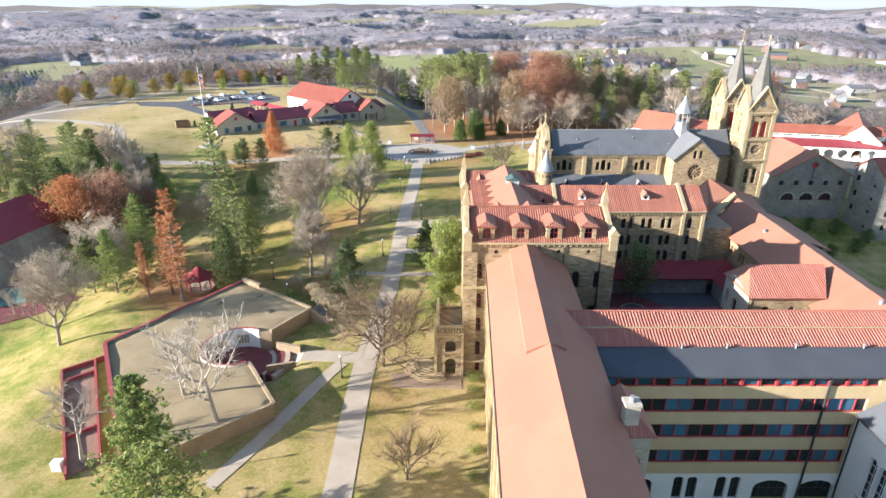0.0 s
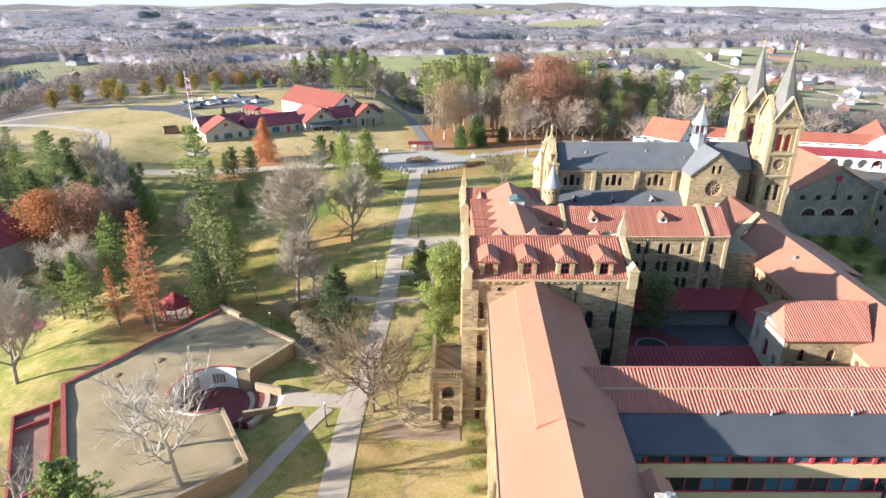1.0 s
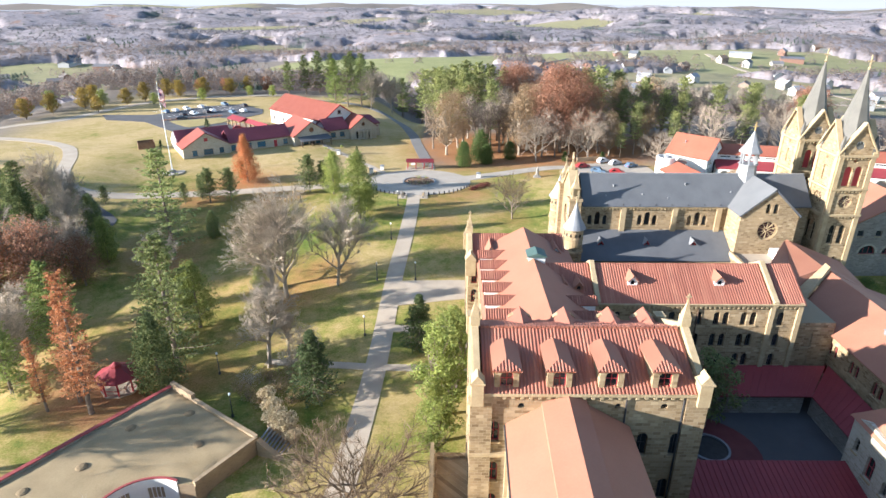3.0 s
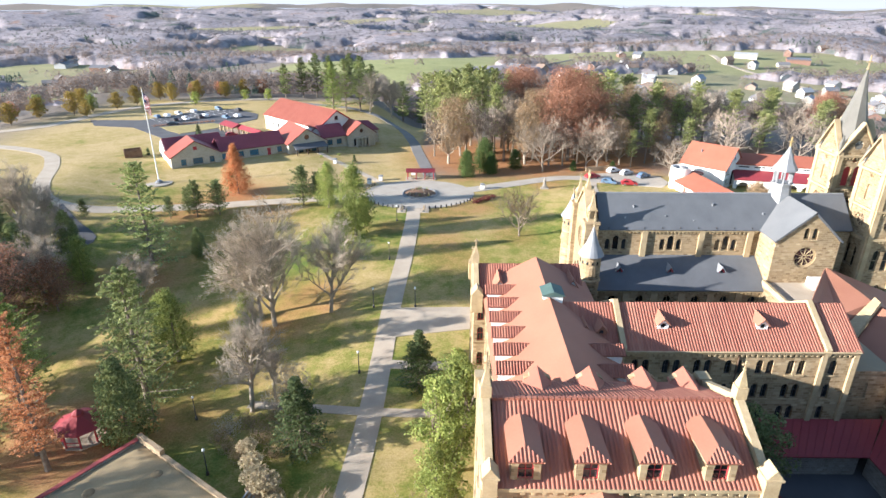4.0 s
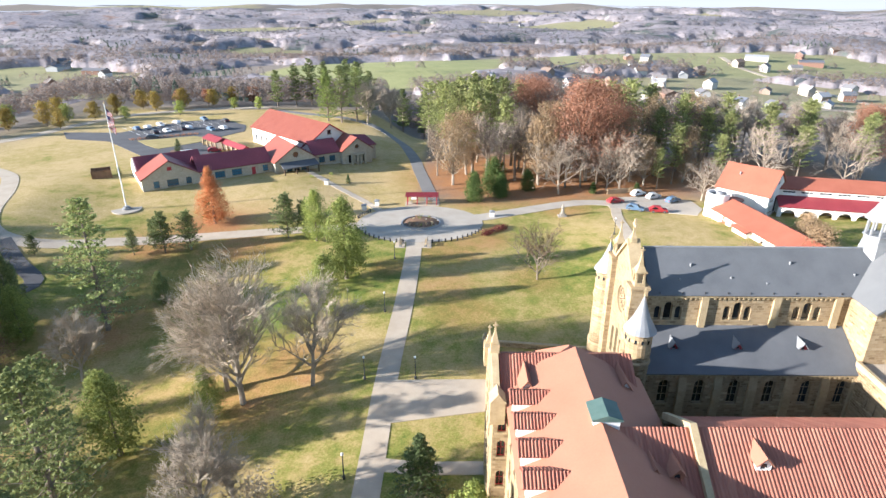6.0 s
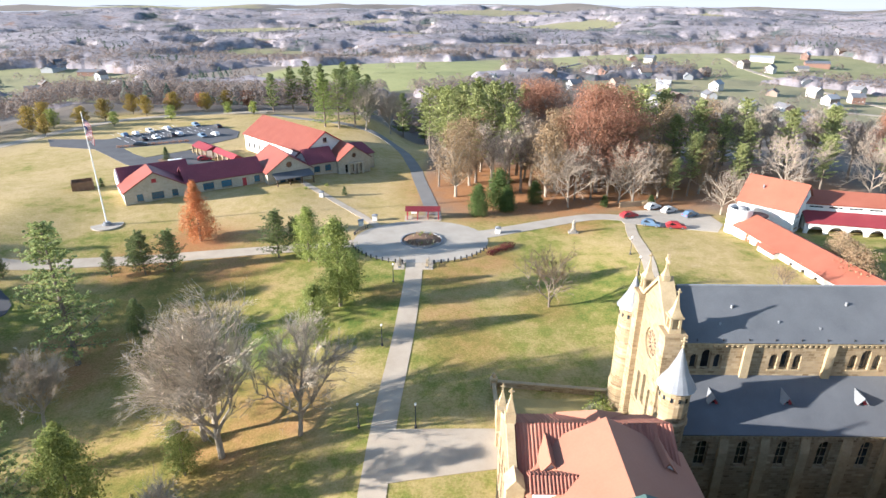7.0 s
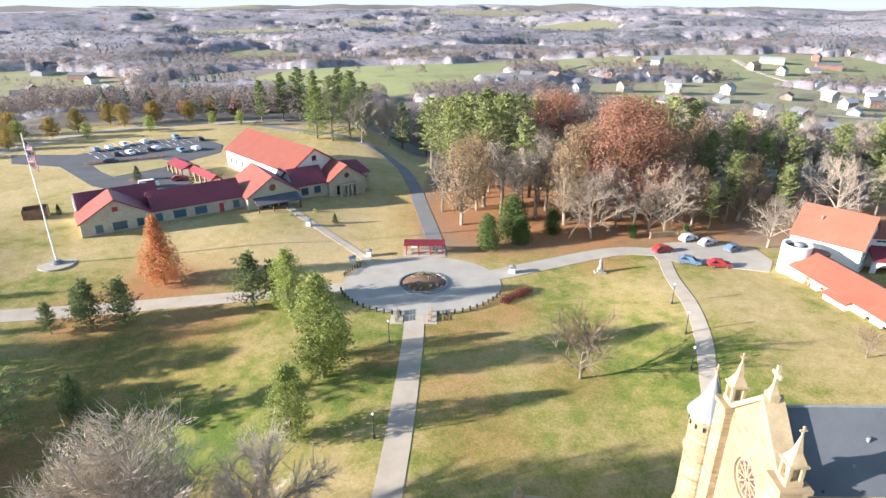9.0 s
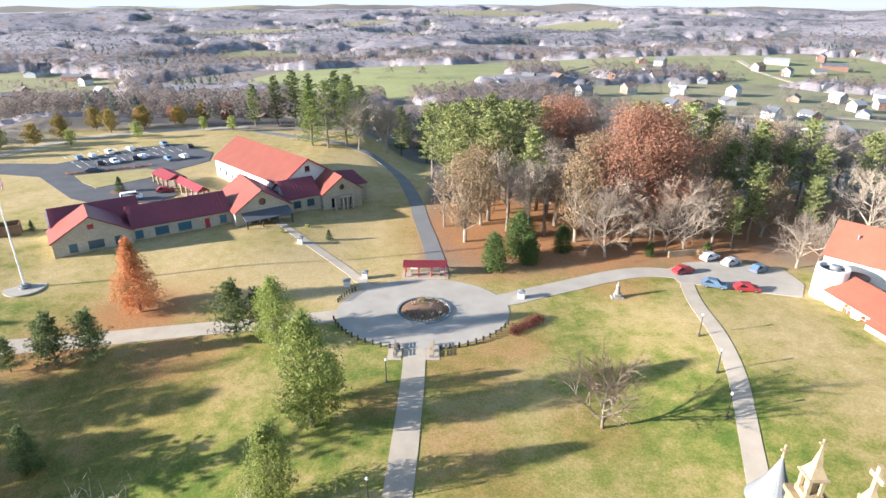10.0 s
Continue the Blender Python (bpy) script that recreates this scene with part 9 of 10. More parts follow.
plant(WHITE_BARE, [(48.6, 230.4, 16.5), (45.0, 231.5, 13), (30.7, 227.6, 15), (74.4, 224.2, 11), (92, 236, 18), (116, 236, 17), (140, 232, 15), (69.0, 222.5, 11)], 15, 9)

PINE_A = tree_thing("white_pine", pine_meshes(3, 25, 7.4, 3.5, PINE_DEEP, 1.5, 1.1, 0.08, 0.6, 0.42, 0.34), "tall white pine with tiered blue-green boughs")
plant(PINE_A, [(-63.2, 160.6, 26.0), (-42.2, 113.0, 24.5), (-103.0, 164.5, 19.5), (-49.5, 124.4, 19.0), (-108, 158, 17), (-45.8, 319.4, 24), (-40, 324, 23), (-110, 172, 16), (-94, 152, 20), (-107, 151, 21), (-98, 164, 18)], 25, 10)
PINE_B = tree_thing("white_pine", pine_meshes(8, 22, 8.2, 1.5, PINE_BRIGHT, 1.05, 1.5, 0.12, 0.75, 0.36), "bushy white pine with bright green boughs")
plant(PINE_B, [(-29.4, 46.2, 21.5), (-65.3, 119.6, 18.0), (-66.4, 108.5, 14), (-90, 150, 14), (-52, 322, 22)], 22, 11)
CYPRESS = tree_thing("bald_cypress", ovoid_meshes(5, 14, 5.0, 1.4, ORANGE, 170, 75, 0.30, 0.62, 0.17, 0.5), "rust-orange bald cypress on fallen needles")
plant(CYPRESS, [(-58.1, 203.3, 14.2)], 14, 12)
CYPRESS_T = tree_thing("bald_cypress", pine_meshes(21, 22, 3.8, 3.5, ORANGE_THIN, 1.0, 0.75, 0.3, 0.5, 0.30, 0.4), "tall thin rust-orange cypress")
plant(CYPRESS_T, [(-50.0, 101.7, 22.5), (-53.2, 104.5, 17), (-56.5, 102, 12)], 22, 13)
CEDAR_A = tree_thing("red_cedar", ovoid_meshes(9, 14, 4.3, 1.5, CEDAR, 120, 95, 0.30, 0.3, 0.19, 0.45), "broad olive-green cedar with a ragged crown")
plant(CEDAR_A, [(-20.8, 172.9, 17.0), (-30.7, 192.4, 12.3), (-22.6, 160.0, 11.5), (-45.0, 128.9, 13.4), (-34.9, 135.6, 8.5), (-51.2, 136.8, 8.2), (-19.6, 178.5, 8), (-76.2, 156.4, 10.8)], 14, 14)
CEDAR_L = tree_thing("young_pine", pine_meshes(33, 10, 3.9, 1.4, PINE, 0.75, 1.0, 0.3, 0.4, 0.30, 0.4, 0.6), "open grey-green young evergreen by the drive")
plant(CEDAR_L, [(-37.8, 194.4, 10.6), (-63.6, 187.3, 9.5), (-58.3, 188.6, 9.2), (-93.2, 175.4, 7.5), (-89.9, 183.0, 5.0), (-66.5, 189.0, 7.0), (-73.2, 112.0, 12.4), (-34.4, 196.0, 8.5), (-60.5, 205.5, 6), (-70, 186, 6)], 10, 15)
SPRUCE = tree_thing("spruce", pine_meshes(13, 10.5, 3.9, 0.3, SPRUCE_N, 0.5, 1.1, -0.12, 0.85, 0.28, 0.2), "dense conical dark green spruce")
plant(SPRUCE, [(-18.7, 105.8, 11.2), (-3.7, 119.3, 9.8), (-92.6, 265.2, 4.4), (-30.2, 235.8, 2.7), (-98, 236, 2.6)], 10.5, 16)
DARK_CED = tree_thing("dark_cedar", ovoid_meshes(17, 12, 4.2, 0.4, PINE, 100, 80, 0.34, 0.45, 0.2, 0.5), "dark rounded evergreen near the gazebo")
plant(DARK_CED, [(-42.3, 107.2, 13.5), (-114, 118, 9), (-56, 168, 7), (-86, 153, 14), (-96, 160, 15), (-100, 150, 15), (-82, 163, 12), (-104, 141, 14)], 12, 17)
YG = tree_thing("linden", leafy_meshes(19, 18, 3.3, 1.6, 56, 150, 0.34, YELLOWGREEN), "yellow-green leafy tree against the stone block")
plant(YG, [(0.2, 95.8, 18.5), (1.4, 101.5, 16.5), (2.3, 107.3, 14.0), (-0.6, 91.2, 13)], 18, 18)
BARE_C = tree_thing("bare_tree", bare_tree_meshes(29, 16, 0.40, 0.16, 8, 2400, upright=0.9, mat_wood=GREY_BARK), "slender leafless tree in the western hollow", crown="bare_crown")
WEST_RNG = random.Random(77)
# the tree at (-80, 46) stands out of view, added to shade the lawn
plant(BARE_C, [(WEST_RNG.uniform(-172, -126), WEST_RNG.uniform(150, 186), WEST_RNG.uniform(9, 14)) for _ in range(26)] + [(-152, 196, 11), (-164, 206, 12), (-158, 190, 13), (-146, 190, 10), (-172, 198, 12), (-80, 46, 13)], 16, 41)
# (-134, 118) is out of view; the last three are added for long shadows
plant(PINE_A, [(-124, 160, 14), (-138, 171, 15), (-129, 186, 13), (-150, 160, 14), (-134, 118, 20), (-114, 150, 19), (-120, 145, 19)], 25, 42)
RUSSET_T = tree_thing("beech", leafy_meshes(29, 16, 7.0, 2.0, 80, 120, 0.44, ORANGE, squash=0.7), "broad rust-orange beech in the hollow")
plant(RUSSET_T, [(-92.0, 139.4, 16.0)], 16, 19)
BROWN_T = tree_thing("oak_tree", leafy_meshes(37, 17, 7.6, 2.2, 70, 90, 0.42, RUSSET, squash=0.7), "brown-leaved oak thinning for winter")
plant(BROWN_T, [(-83.0, 141.8, 16.6), (-76.5, 147, 11)], 17, 20)
ROUND_GREEN = tree_thing("holly", ovoid_meshes(41, 8, 3.6, 0.2, YG_DARK, 70, 90, 0.34, 0.3), "round green holly at the wood's edge")
plant(ROUND_GREEN, [(6.4, 221.2, 7.8), (12.3, 227.0, 10.0), (14.0, 224.4, 6.5), (22.2, 231.0, 5.8), (53.0, 229.0, 3.0), (40.5, 228.5, 3.2)], 8, 21)

# the wood behind the turning circle
RED_OAK = tree_thing("red_oak", leafy_meshes(71, 28, 10.5, 5.5, 150, 230, 0.42, RUSSET_RED, squash=0.6), "huge russet-red oak towering in the wood")
plant(RED_OAK, [(41.0, 241.0, 29.5), (28.0, 268.0, 27.0), (138, 262, 22)], 28, 22)
TAN_OAK = tree_thing("tan_oak", leafy_meshes(73, 22, 6.2, 4.5, 80, 70, 0.45, TAN_LEAF, wood=GREY_BARK, squash=0.9), "half-bare tan-leaved oak in the wood")
plant(TAN_OAK, [(0.8, 236.2, 21.0), (26.0, 236.5, 20.5), (29.5, 243, 23), (5, 247, 20), (35, 252, 22), (52, 246, 22), (64, 254, 23), (57, 236, 15), (9, 262, 20), (78, 262, 23), (70, 240, 17), (22, 254, 20)], 22, 23)
WOOD_NEEDLE = leaf_mat("wood_pine_needles", [(0.18, 0.205, 0.08), (0.285, 0.31, 0.125), (0.41, 0.425, 0.18)])
WOOD_PINE = tree_thing("wood_pine", pine_meshes(77, 27, 6.4, 8.5, WOOD_NEEDLE, 1.6, 0.8, 0.14, 0.4, 0.60, 0.38), "tall wood pine with a bare lower trunk")
plant(WOOD_PINE, [(7.0, 250, 27), (2.5, 256, 26), (12.5, 256, 28.5), (16.5, 246, 24), (-1.5, 264, 26), (8, 268, 28), (17, 264, 27), (-3, 274, 25), (4, 279, 26), (52, 256, 26), (58, 262, 27), (63, 246, 21), (66, 266, 25), (72, 252, 24), (80, 252, 20), (48, 270, 26),
                  (56, 278, 25), (14, 284, 25), (24, 280, 25), (-8, 290, 24), (2, 300, 24), (10, 305, 24), (66, 238, 18), (60, 233, 12), (84, 246, 20), (98, 250, 22), (104, 240, 17), (112, 254, 22), (126, 246, 20), (134, 256, 20), (90, 262, 23), (79, 238, 15), (118, 264, 21)], 27, 24)
WOOD_BARE = tree_thing("wood_bare_tree", bare_tree_meshes(83, 22, 0.32, 0.3, 11, 2600, upright=0.95, mat_wood=BARK, mat_twig=mottled("wood_twigs", (0.32, 0.26, 0.205), (0.44, 0.37, 0.30), 0.5)), "tall leafless tree in the wood", crown="bare_crown")
plant(WOOD_BARE, [(14.5, 238.5, 19), (19.5, 240.5, 21), (23, 247, 22), (33.5, 233.8, 17), (38, 234, 15), (11, 243, 20), (20, 258, 24), (32, 262, 25), (45, 250, 24), (46, 262, 25), (60, 270, 23), (75, 272, 22), (84, 264, 22), (90, 272, 22), (36, 276, 24), (88, 256, 21),
                  (24, 290, 22), (40, 290, 22), (56, 292, 22), (72, 288, 22), (-4, 246, 16), (94, 262, 20), (102, 266, 20), (112, 262, 20), (122, 256, 20), (130, 250, 19), (120, 272, 20), (106, 280, 20), (54, 240, 14), (43.5, 237.5, 14)], 22, 25)

# trees round the guest house and the parking lot
FAR_CON = tree_thing("parking_pine", pine_meshes(91, 20, 6.0, 3.0, PINE, 1.4, 0.75, 0.12, 0.5, 0.62, 0.36), "full-skirted pine behind the guest house")
plant(FAR_CON, [(-82, 354, 17), (-74, 358, 20), (-60, 358, 21), (-68, 364, 22), (-50, 362, 22), (-36, 338, 20), (-22, 348, 20), (-12, 352, 22), (-4, 340, 19), (-43, 350, 22)], 20, 26)
GOLD_T = tree_thing("maple", leafy_meshes(97, 9, 3.4, 1.4, 40, 70, 0.45, GOLD_LEAF), "young golden-leaved maple along the drive", group="young maples along the drive")
plant(GOLD_T, [(-163, 306, 10), (-150, 318, 8), (-146, 328, 9.5), (-134, 340, 9), (-124, 346, 9.5), (-112, 352, 8.5), (-104, 356, 9), (-172, 296, 9), (-176, 284, 9), (-154, 300, 7), (-168, 322, 9), (-142, 344, 9)], 9, 27)
RED_MAPLE = tree_thing("red_maple", leafy_meshes(101, 8, 3.2, 1.4, 36, 80, 0.4, RUSSET_RED), "small wine-red maple near the lot")
plant(RED_MAPLE, [(-116, 356, 8), (-96, 360, 8.5), (-186, 300, 8), (-128, 352, 7.5)], 8, 28)
YOUNG = tree_thing("young_oak", leafy_meshes(103, 8, 2.8, 1.2, 36, 80, 0.36, CEDAR), "small dark green tree by the lot")
plant(YOUNG, [(-137, 318, 6), (-119, 330, 6.5), (-100, 345, 5.5), (-88, 344, 6), (-158, 312, 8), (-180, 308, 9)], 8, 29)


# shrubs and grasses
def shrub(name, seed, r, h, n, mat, label, size=0.16):
    rng = random.Random(seed)
    verts, faces = [], []
    for k in range(7):
        a = 0.9 * k
        c = (0.45 * r * math.cos(a), 0.45 * r * math.sin(a), h * rng.uniform(0.4, 0.62))
        leaf_cards(verts, faces, c, (0.6 * r, 0.6 * r, 0.45 * h), n // 7, size, rng)
    t = thing(name, 0, 0, -500, label=label, category="shrub")
    part("foliage", mesh_from(verts, faces, mat), None, t)
    g = Geo()
    for k in range(6):
        g.tube((0, 0, -0.1), (0.4 * r * math.cos(k), 0.4 * r * math.sin(k), 0.6 * h), 0.04, 0.01, 4)
    part("stems", g, BARK, t)
    return t


def grass_clump(seed, r, h, n, mat, label):
    rng = random.Random(seed)
    verts, faces = [], []
    for i in range(n):
        a, k = rng.uniform(0, 6.28), rng.random()
        d = Vector((math.cos(a) * 0.55 * k, math.sin(a) * 0.55 * k, 1)).normalized()
        twig_spray(verts, faces, Vector((0.3 * r * k * math.cos(a), 0.3 * r * k * math.sin(a), 0)), d, h * rng.uniform(0.5, 1.0), 0.05, rng)
        tip = Vector((0.3 * r * k * math.cos(a), 0.3 * r * k * math.sin(a), 0)) + d * h * 0.8
        leaf_cards(verts, faces, tip, (0.15, 0.15, 0.35), 2, 0.35, rng)
    t = thing("pampas_grass", 0, 0, -500, label=label, category="ornamental grass")
    part("blades", mesh_from(verts, faces, mat), None, t)
    return t


plant(grass_clump(3, 2.0, 3.4, 420, SILVER_LEAF, "tall cream pampas plumes by the library"), [(-21.0, 97.2, 3.6), (-22.6, 98.6, 3.2), (-19.6, 95.6, 2.6), (-24.0, 101.5, 2.8), (-25.5, 104.5, 2.6)], 3.4, 31)
plant(shrub("dry_shrub", 5, 1.6, 1.9, 700, TAN_LEAF, "tan dry shrub in the bank beside the walk"), [(-26.0, 103.5, 2.2), (-28.5, 105.5, 2.0), (-24.5, 107.5, 2.4), (-27.0, 110.5, 2.6), (-24.0, 111.5, 2.0), (-22.0, 104.0, 1.8), (-30.5, 107.5, 1.8), (52, 228, 2.2)], 1.9, 32)
plant(shrub("grey_shrub", 6, 1.8, 2.6, 800, GREY_STEM, "grey leafless shrub thicket"), [(-24.4, 114.5, 3.6), (-22.6, 117.2, 4.2), (-23.6, 119.6, 4.6), (-29.5, 109, 3.0), (-21.5, 115.0, 3.0)], 2.6, 33)
plant(shrub("barberry", 7, 1.3, 1.0, 500, RED_SHRUB, "dark red barberry by the turning circle"), [(8.8, 197.4, 1.2), (10.4, 198.6, 1.2), (11.8, 199.8, 1.3), (8.2, 196.2, 0.9), (12.8, 200.9, 1.1)], 1.0, 34)
plant(shrub("foundation_shrub", 9, 1.0, 1.2, 420, CEDAR, "clipped green shrub at the wall's foot"), [(4.6, 75.4, 1.6), (4.5, 72.6, 1.2), (4.3, 68.8, 1.5), (4.1, 64.6, 1.1), (4.0, 60.0, 1.3), (3.8, 55.4, 1.2), (3.6, 49.8, 1.4), (3.6, 44.0, 1.2), (19.6, 144.0, 2.4), (21.0, 146.4, 2.0), (-41.5, 238.2, 1.0), (-36.5, 242.5, 1.0)], 1.2, 35)
plant(shrub("hedge_shrub", 12, 1.4, 1.2, 520, RUSSET, "brown winter hedge at the parking lot"), [(-116.5 + 1.95 * i, 281.6 + 1.0 * i, 1.0) for i in range(11)], 1.2, 36)
COURT_TREE = tree_thing("court_tree", leafy_meshes(111, 11, 3.4, 1.5, 36, 90, 0.4, PINE), "dark evergreen tree standing in the court")
COURT_TREE.matrix_basis = pose(34.5, 95.6, 3.9)
# kept low and dark-leaved: the buildings' shadow painted into the foliage
plant(tree_thing("shade_tree", leafy_meshes(117, 12, 5.5, 1.2, 46, 100, 0.4, YG_DARK), "low evergreen below the stone hall, darkened for the buildings' shadow"), [(88, 144, 4.5), (95, 145, 4), (101, 143, 4.5), (84, 134, 4), (92, 130, 4), (100, 133, 4), (82, 122, 4), (106, 138, 4)], 12, 37)
plant(tree_thing("gold_shrub_tree", leafy_meshes(119, 7, 3.4, 0.6, 40, 70, 0.34, TAN_LEAF), "golden-tan ornamental tree by the white wing"), [(75.5, 178.5, 7.5), (78.5, 186.0, 6.0), (80.5, 192, 5.5)], 7, 38)

# ---------------------------------------------------------------- the country beyond
def wooded(x, y):
    """True where the far country is under trees."""
    if in_campus(x, y) > 0.02 or (y < 318 and -20 < x < 135) or field_at(x, y)[0] > 0.35:
        return False
    clump = noise.noise(Vector((x / 130, y / 130, 4.0))) + 0.5 * noise.noise(Vector((x / 50, y / 50, 9.0)))
    town = max(bump2(x, y, 260, 560, 150, 150), bump2(x, y, -400, 700, 110, 110), bump2(x, y, 400, 720, 120, 110))
    return clump >= -0.36 + 0.42 * town + (0.1 if y < 1200 else 0.0)


def canopy():
    """The massed twigs of the far woods: a lumpy sheet below the crown tips."""
    cols, rows = 420, 190
    spots = []
    for j in range(rows):
        d = 520 * 1.0095 ** j
        for i in range(cols):
            a = radians(-42 + 84 * i / (cols - 1))
            spots.append((d, d * math.sin(a), 40 + d * math.cos(a)))
    under = np.array([1.0 if wooded(x, y) else 0.0 for d, x, y in spots]).reshape(rows, cols)
    rise = under.copy()
    for _ in range(2):  # the canopy slopes down to the ground at the woods' edges
        pad = np.pad(rise, 1, mode="edge")
        rise = sum(pad[1 + a:1 + a + rows, 1 + b:1 + b + cols] for a in (-1, 0, 1) for b in (-1, 0, 1)) / 9
    rise = (rise * under).ravel()
    verts = []
    for (d, x, y), k in zip(spots, rise):
        lump = 0.9 * noise.noise(Vector((x / 13, y / 13, 2.0))) + 1.3 * noise.noise(Vector((x / 37, y / 37, 5.0)))
        verts.append((x, y, ground_height(x, y) - 0.8 + k * (5.5 + 4.0 * smoothstep(520, 900, d) + lump + min(3.5, d / 600))))
    flat = under.ravel()
    faces = []
    for j in range(rows - 1):
        for i in range(cols - 1):
            q = (j * cols + i, j * cols + i + 1, (j + 1) * cols + i + 1, (j + 1) * cols + i)
            if any(flat[k] for k in q):
                faces.append(q)
    m = Mat("hazed_twigs", 0.95, 0.0, 0.1)
    p = m.world_pos()
    # stand tones raised and cooled to lavender, with haze painted in
    stand = m.ramp(m.noise(p, 0.011, 6, 0.65), [(0.36, (0.10, 0.12, 0.11)), (0.43, (0.22, 0.20, 0.205)), (0.53, (0.285, 0.265, 0.28)), (0.61, (0.30, 0.27, 0.275)), (0.68, (0.295, 0.205, 0.165))])
    crowns = m.noise(p, 0.11, 4, 0.7)
    m.color(m.mix(1.0, stand, m.ramp(crowns, [(0.35, (0.72, 0.71, 0.72)), (0.65, (1.15, 1.13, 1.12))]), "MULTIPLY")).bump(crowns, 0.3, 1.5)
    tagged(new("woodland_canopy", mesh_from(verts, faces, m.mat, True)), "leafless woods over rolling hills, haze painted into their tones", "woods", kind="stuff")


canopy()


def far_woods():
    """Woodland over the hills: crowns of many small facets, scattered where no field or yard lies."""
    rng = np.random.default_rng(7)
    bands = [  # nearest, farthest, spacing, tree height, facets, facet size
        (285, 620, 7.5, 14.0, 130, 1.1), (620, 1100, 10.5, 15.0, 70, 1.7), (1100, 1900, 16.0, 15.0, 26, 3.0), (1900, 3050, 27.0, 16.0, 12, 5.0)]
    sets = {0: ([], []), 1: ([], []), 2: ([], [])}
    for near, far, gap, h, nf, fs in bands:
        half = math.tan(radians(40)) * far + 60
        nx, ny = int(2 * half / gap), int((far - near * 0.75) / gap)
        gx = -half + gap * np.arange(nx)
        gy = near * 0.75 + gap * np.arange(ny)
        X, Y = np.meshgrid(gx, gy)
        X = (X + rng.uniform(-0.5, 0.5, X.shape) * gap).ravel()
        Y = (Y + rng.uniform(-0.5, 0.5, Y.shape) * gap).ravel()
        D = np.hypot(X, Y - 60)
        ok = (D >= near) & (D < far) & (np.abs(X) < 0.86 * (Y + 60)) & (Y > 225)
        for x, y in zip(X[ok], Y[ok]):
            x, y = float(x), float(y)
            if in_campus(x, y) > 0.02 or (y < 318 and -20 < x < 135):
                continue
            if not wooded(x, y) and rng.random() > 0.05:
                continue
            ever = noise.noise(Vector((x / 90 + 8, y / 90, 1.0))) > 0.42
            z = ground_height(x, y)
            hh = h * rng.uniform(0.85, 1.12)
            n = nf
            c = rng.normal(0, 1, (n, 3))
            c /= np.linalg.norm(c, axis=1)[:, None]
            # facets lean up and towards the camera side, evening out light and shade
            out = 0.4 * c + rng.normal(0, 0.15, (n, 3)) + np.array([0.0, -0.25, 0.8])
            out /= np.linalg.norm(out, axis=1)[:, None]
            c[:, 2] = np.abs(c[:, 2]) * 1.15 - 0.35
            c *= rng.uniform(0.75, 1.0, (n, 1))
            wide = hh * (0.22 if ever else 0.36)
            if ever:
                t01 = (c[:, 2] + 1) / 2
                c[:, :2] *= (1.15 - t01)[:, None]
            c = c * np.array([wide, wide, hh * 0.46]) + np.array([x, y, z + hh * 0.54])
            a = np.cross(out, rng.normal(0, 1, (n, 3)))
            a /= np.linalg.norm(a, axis=1)[:, None] + 1e-6
            b = np.cross(out, a)
            tri = np.stack([c - a * fs * 0.5, c + a * fs * 0.35 + b * fs * 0.35, c + a * fs * 0.35 - b * fs * 0.35], axis=1)
            # bands beyond 1000 m take the paler tones with more painted haze
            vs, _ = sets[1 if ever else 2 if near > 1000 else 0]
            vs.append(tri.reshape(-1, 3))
    for k, (nm, mat, label) in enumerate((("woodland", HAZED_WOOD, "bare autumn woodland over the hills"), ("evergreen_woodland", FAR_PINE, "evergreen stands in the far woods"), ("grey_woodland", HAZED_WOOD_FAR, "leafless woods on the far hills, haze painted in grey"))):
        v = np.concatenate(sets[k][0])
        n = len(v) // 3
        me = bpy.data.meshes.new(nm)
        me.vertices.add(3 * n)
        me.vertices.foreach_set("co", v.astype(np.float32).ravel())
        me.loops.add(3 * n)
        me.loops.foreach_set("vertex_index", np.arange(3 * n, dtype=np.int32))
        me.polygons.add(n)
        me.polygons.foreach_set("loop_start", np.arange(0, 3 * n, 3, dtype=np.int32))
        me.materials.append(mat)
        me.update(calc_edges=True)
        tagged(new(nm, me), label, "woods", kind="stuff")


far_woods()


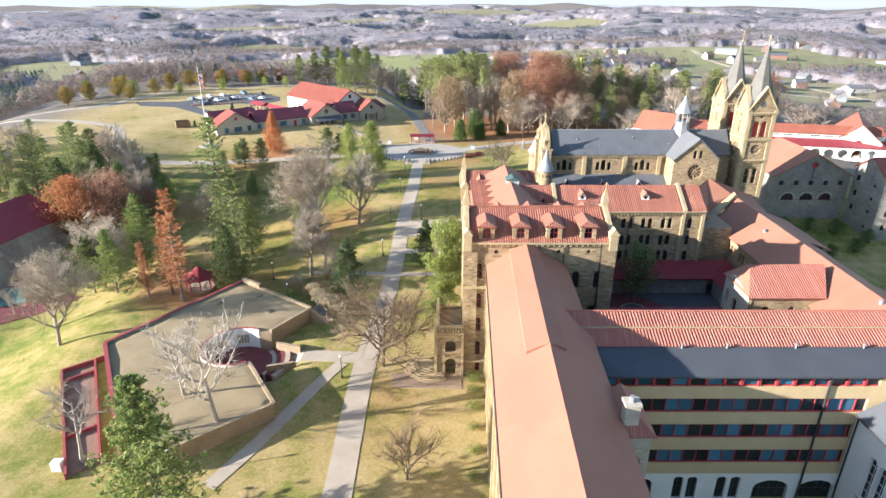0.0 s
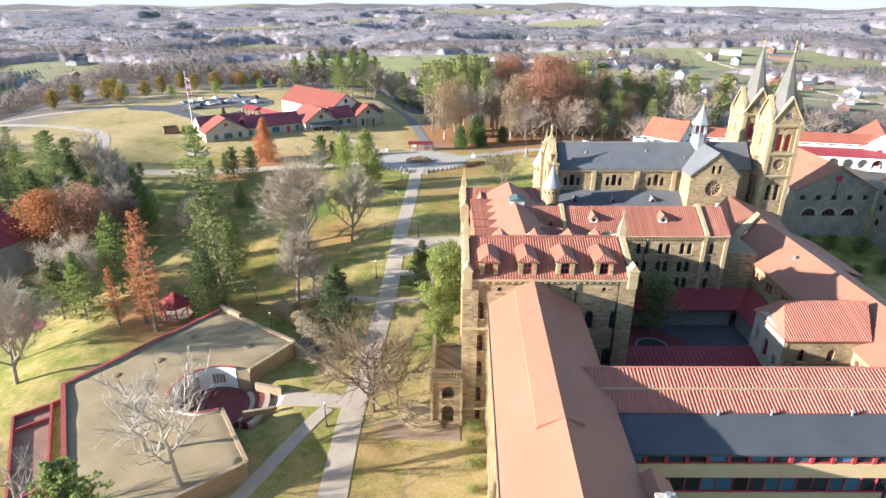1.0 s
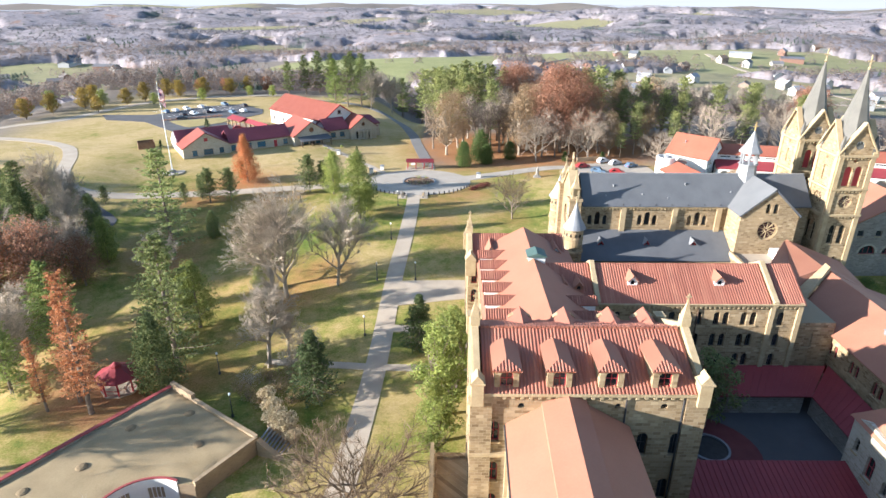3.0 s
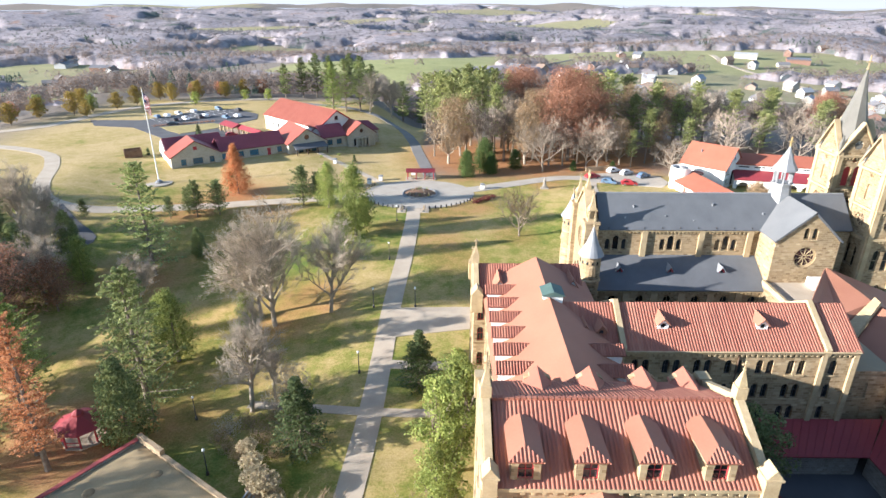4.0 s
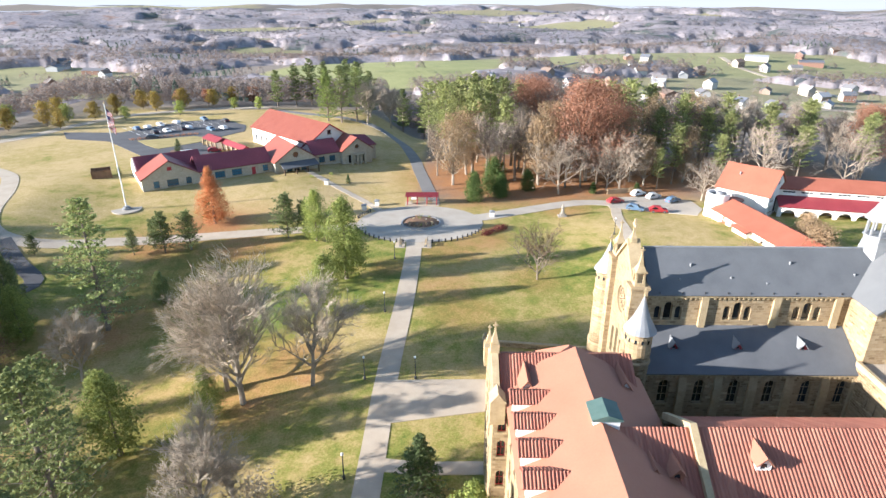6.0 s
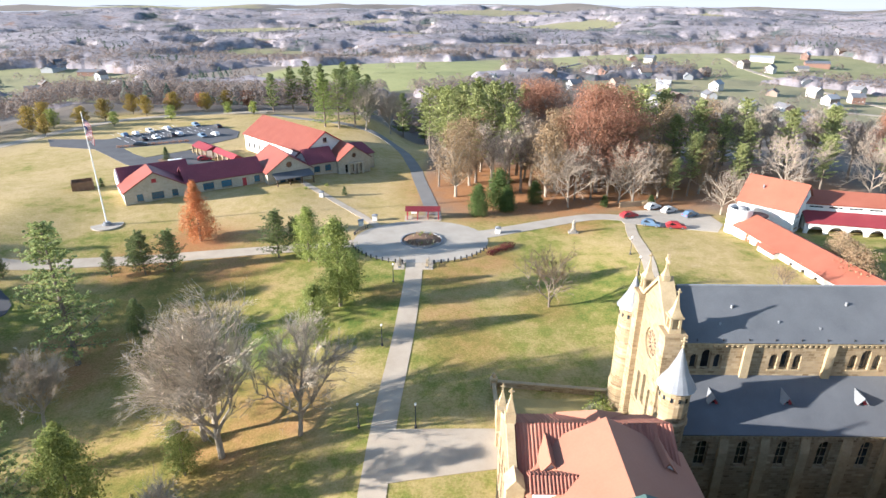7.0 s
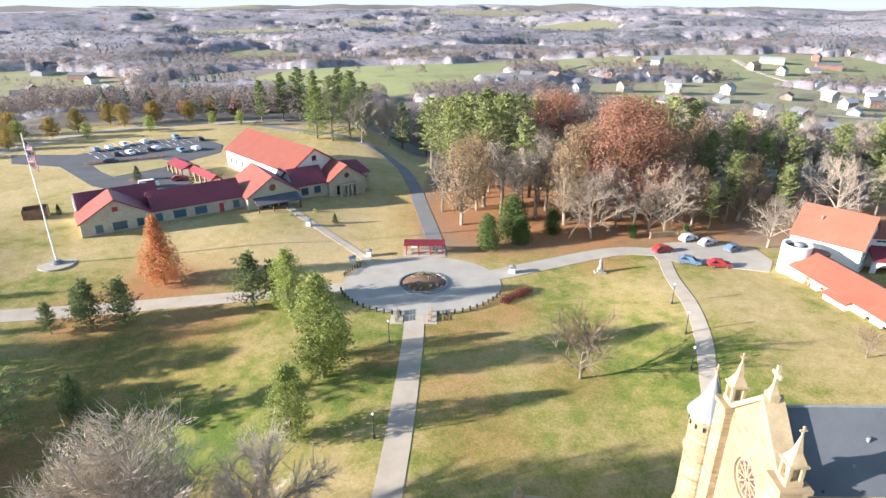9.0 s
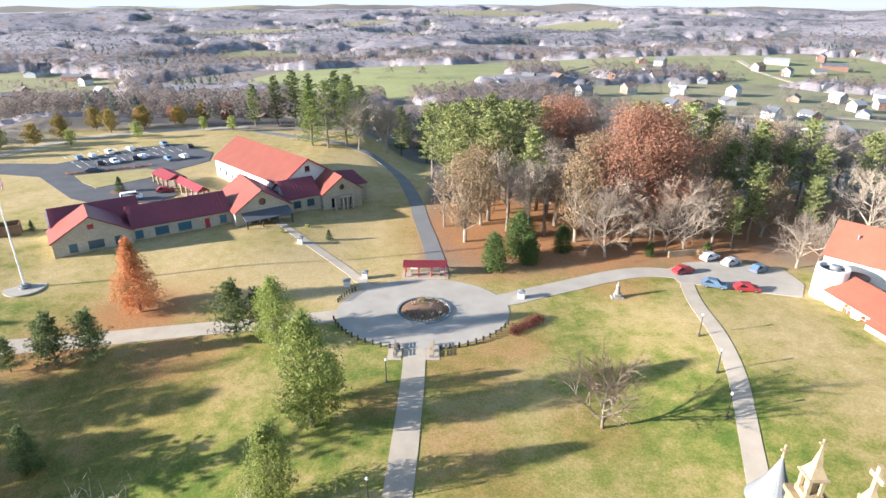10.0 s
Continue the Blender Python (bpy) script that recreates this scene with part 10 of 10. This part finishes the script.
# glowing rings of painted haze that close the view
def backdrop():
    """Glowing rings of painted haze, far beyond the woods; the tallest hides the sky."""
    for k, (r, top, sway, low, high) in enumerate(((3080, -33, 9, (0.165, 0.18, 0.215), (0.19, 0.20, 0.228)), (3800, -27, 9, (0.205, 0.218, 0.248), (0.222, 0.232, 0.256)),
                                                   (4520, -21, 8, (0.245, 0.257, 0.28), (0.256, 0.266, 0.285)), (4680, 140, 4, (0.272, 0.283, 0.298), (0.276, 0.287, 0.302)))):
        m = Mat("glowing_haze", 1.0, 0.0, 0.0)
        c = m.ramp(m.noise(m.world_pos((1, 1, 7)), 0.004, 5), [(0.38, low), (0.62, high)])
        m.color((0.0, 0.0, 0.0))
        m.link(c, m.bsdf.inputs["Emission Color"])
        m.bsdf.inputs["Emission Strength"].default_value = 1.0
        g = Geo()
        n = 160

        def pt(a, up):
            z = top + sway * noise.noise(Vector((a * 9 + 3 * k, 0.5, 0.2))) + 0.4 * sway * noise.noise(Vector((a * 41, 1.5 + k, 0.2))) + 0.12 * sway * noise.noise(Vector((a * 230, 2.5 + k, 0.2)))
            return (r * math.cos(a), r * math.sin(a), z if up else -160)
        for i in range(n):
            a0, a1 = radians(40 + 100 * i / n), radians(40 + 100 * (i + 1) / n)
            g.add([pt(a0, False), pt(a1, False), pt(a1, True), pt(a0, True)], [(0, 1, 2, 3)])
        solid("haze_ring", g, m.mat, "glowing ring of painted haze near the horizon", "backdrop", kind="structure")


backdrop()


# far houses
HOUSE_WALL = paint_by_object("house_walls", [(0.42, 0.41, 0.39), (0.33, 0.31, 0.28), (0.50, 0.50, 0.49), (0.26, 0.20, 0.16), (0.38, 0.39, 0.40), (0.22, 0.13, 0.10)], 0.8, 0.2)
HOUSE_ROOF = paint_by_object("house_roofs", [(0.16, 0.16, 0.17), (0.24, 0.22, 0.21), (0.30, 0.31, 0.33), (0.12, 0.13, 0.15), (0.20, 0.15, 0.12)], 0.8, 0.2)


def house(w, d, h, rise, label, porch=True):
    t = thing("house", 0, 0, -500, label=label, category="house", group="houses in the valley")
    hol = windows(t, (-w / 2, -d / 2, 0), (1, 0, 0), [(w * f, 1.2) for f in (0.18, 0.5, 0.82)], 1.3, 1.5, 0, WHITE_PAINT, GLASS, (1, 1), 0.15, False)
    wall("front_wall", t, (-w / 2, -d / 2, 0), (1, 0, 0), [(0, -3), (w, -3), (w, h), (0, h)], hol, 0.3, HOUSE_WALL)
    part("body", Geo().prism([(-w / 2, -d / 2 + 0.31, -3), (-w / 2, d / 2, -3), (-w / 2, d / 2, h), (-w / 2, 0, h + rise - 0.2), (-w / 2, -d / 2 + 0.31, h)], (w, 0, 0)), HOUSE_WALL, t)
    plain_slope(t, [(-w / 2 - 0.5, -d / 2 - 0.5, h - 0.2), (w / 2 + 0.5, -d / 2 - 0.5, h - 0.2), (w / 2 + 0.5, 0, h + rise), (-w / 2 - 0.5, 0, h + rise)], HOUSE_ROOF, 0.25, "roof_front")
    plain_slope(t, [(w / 2 + 0.5, d / 2 + 0.5, h - 0.2), (-w / 2 - 0.5, d / 2 + 0.5, h - 0.2), (-w / 2 - 0.5, 0, h + rise), (w / 2 + 0.5, 0, h + rise)], HOUSE_ROOF, 0.25, "roof_back")
    part("chimney", Geo().box(w * 0.2, w * 0.2 + 0.8, -0.4, 0.4, h, h + rise + 1.0), MULCH, t)
    return t


def settle_houses():
    rng = random.Random(21)
    protos = [house(13, 9, 3.2, 2.6, "small pale one-storey house with a grey roof"), house(11, 9, 5.8, 3.2, "two-storey white farmhouse with a gable roof"), house(26, 14, 4.2, 2.4, "long pale metal shed")]
    spots = []
    for cx, cy, sx, sy, n in ((255, 545, 110, 90, 20), (400, 640, 110, 90, 13), (190, 720, 120, 60, 9), (330, 800, 120, 60, 8), (-430, 720, 90, 90, 9), (-300, 640, 60, 60, 3), (-470, 960, 120, 90, 5), (60, 640, 60, 40, 4), (-130, 470, 60, 30, 3), (120, 1900, 260, 150, 6), (560, 900, 120, 100, 7)):
        for _ in range(n):
            for _try in range(20):
                x, y = cx + sx * rng.uniform(-1, 1), cy + sy * rng.uniform(-1, 1)
                if all(math.hypot(x - a, y - b) > 26 for a, b, *_r in spots):
                    break
            spots.append((x, y, rng.choice((0, 0, 0, 1, 1, 2)), rng.uniform(0, 360)))
    for i, (x, y, k, a) in enumerate(spots):
        m = pose(x, y, ground_height(x, y) + 0.2, 0, 0, a)
        if protos[k].location.z < -400:
            protos[k].matrix_basis = m
        else:
            copy_thing(protos[k], m)


settle_houses()
strip("road_valley", [(420, 480), (385, 560), (350, 700), (335, 780), (345, 860)], 7, CONCRETE, "pale valley road", 0.3, "road")
strip("road_town", [(120, 560), (220, 545), (330, 555), (460, 540)], 7, CONCRETE, "pale town street", 0.3, "road")
strip("road_hill", [(75, 560), (95, 640), (100, 720), (150, 790)], 5, ASPHALT, "lane climbing past the far field", 0.3, "road")
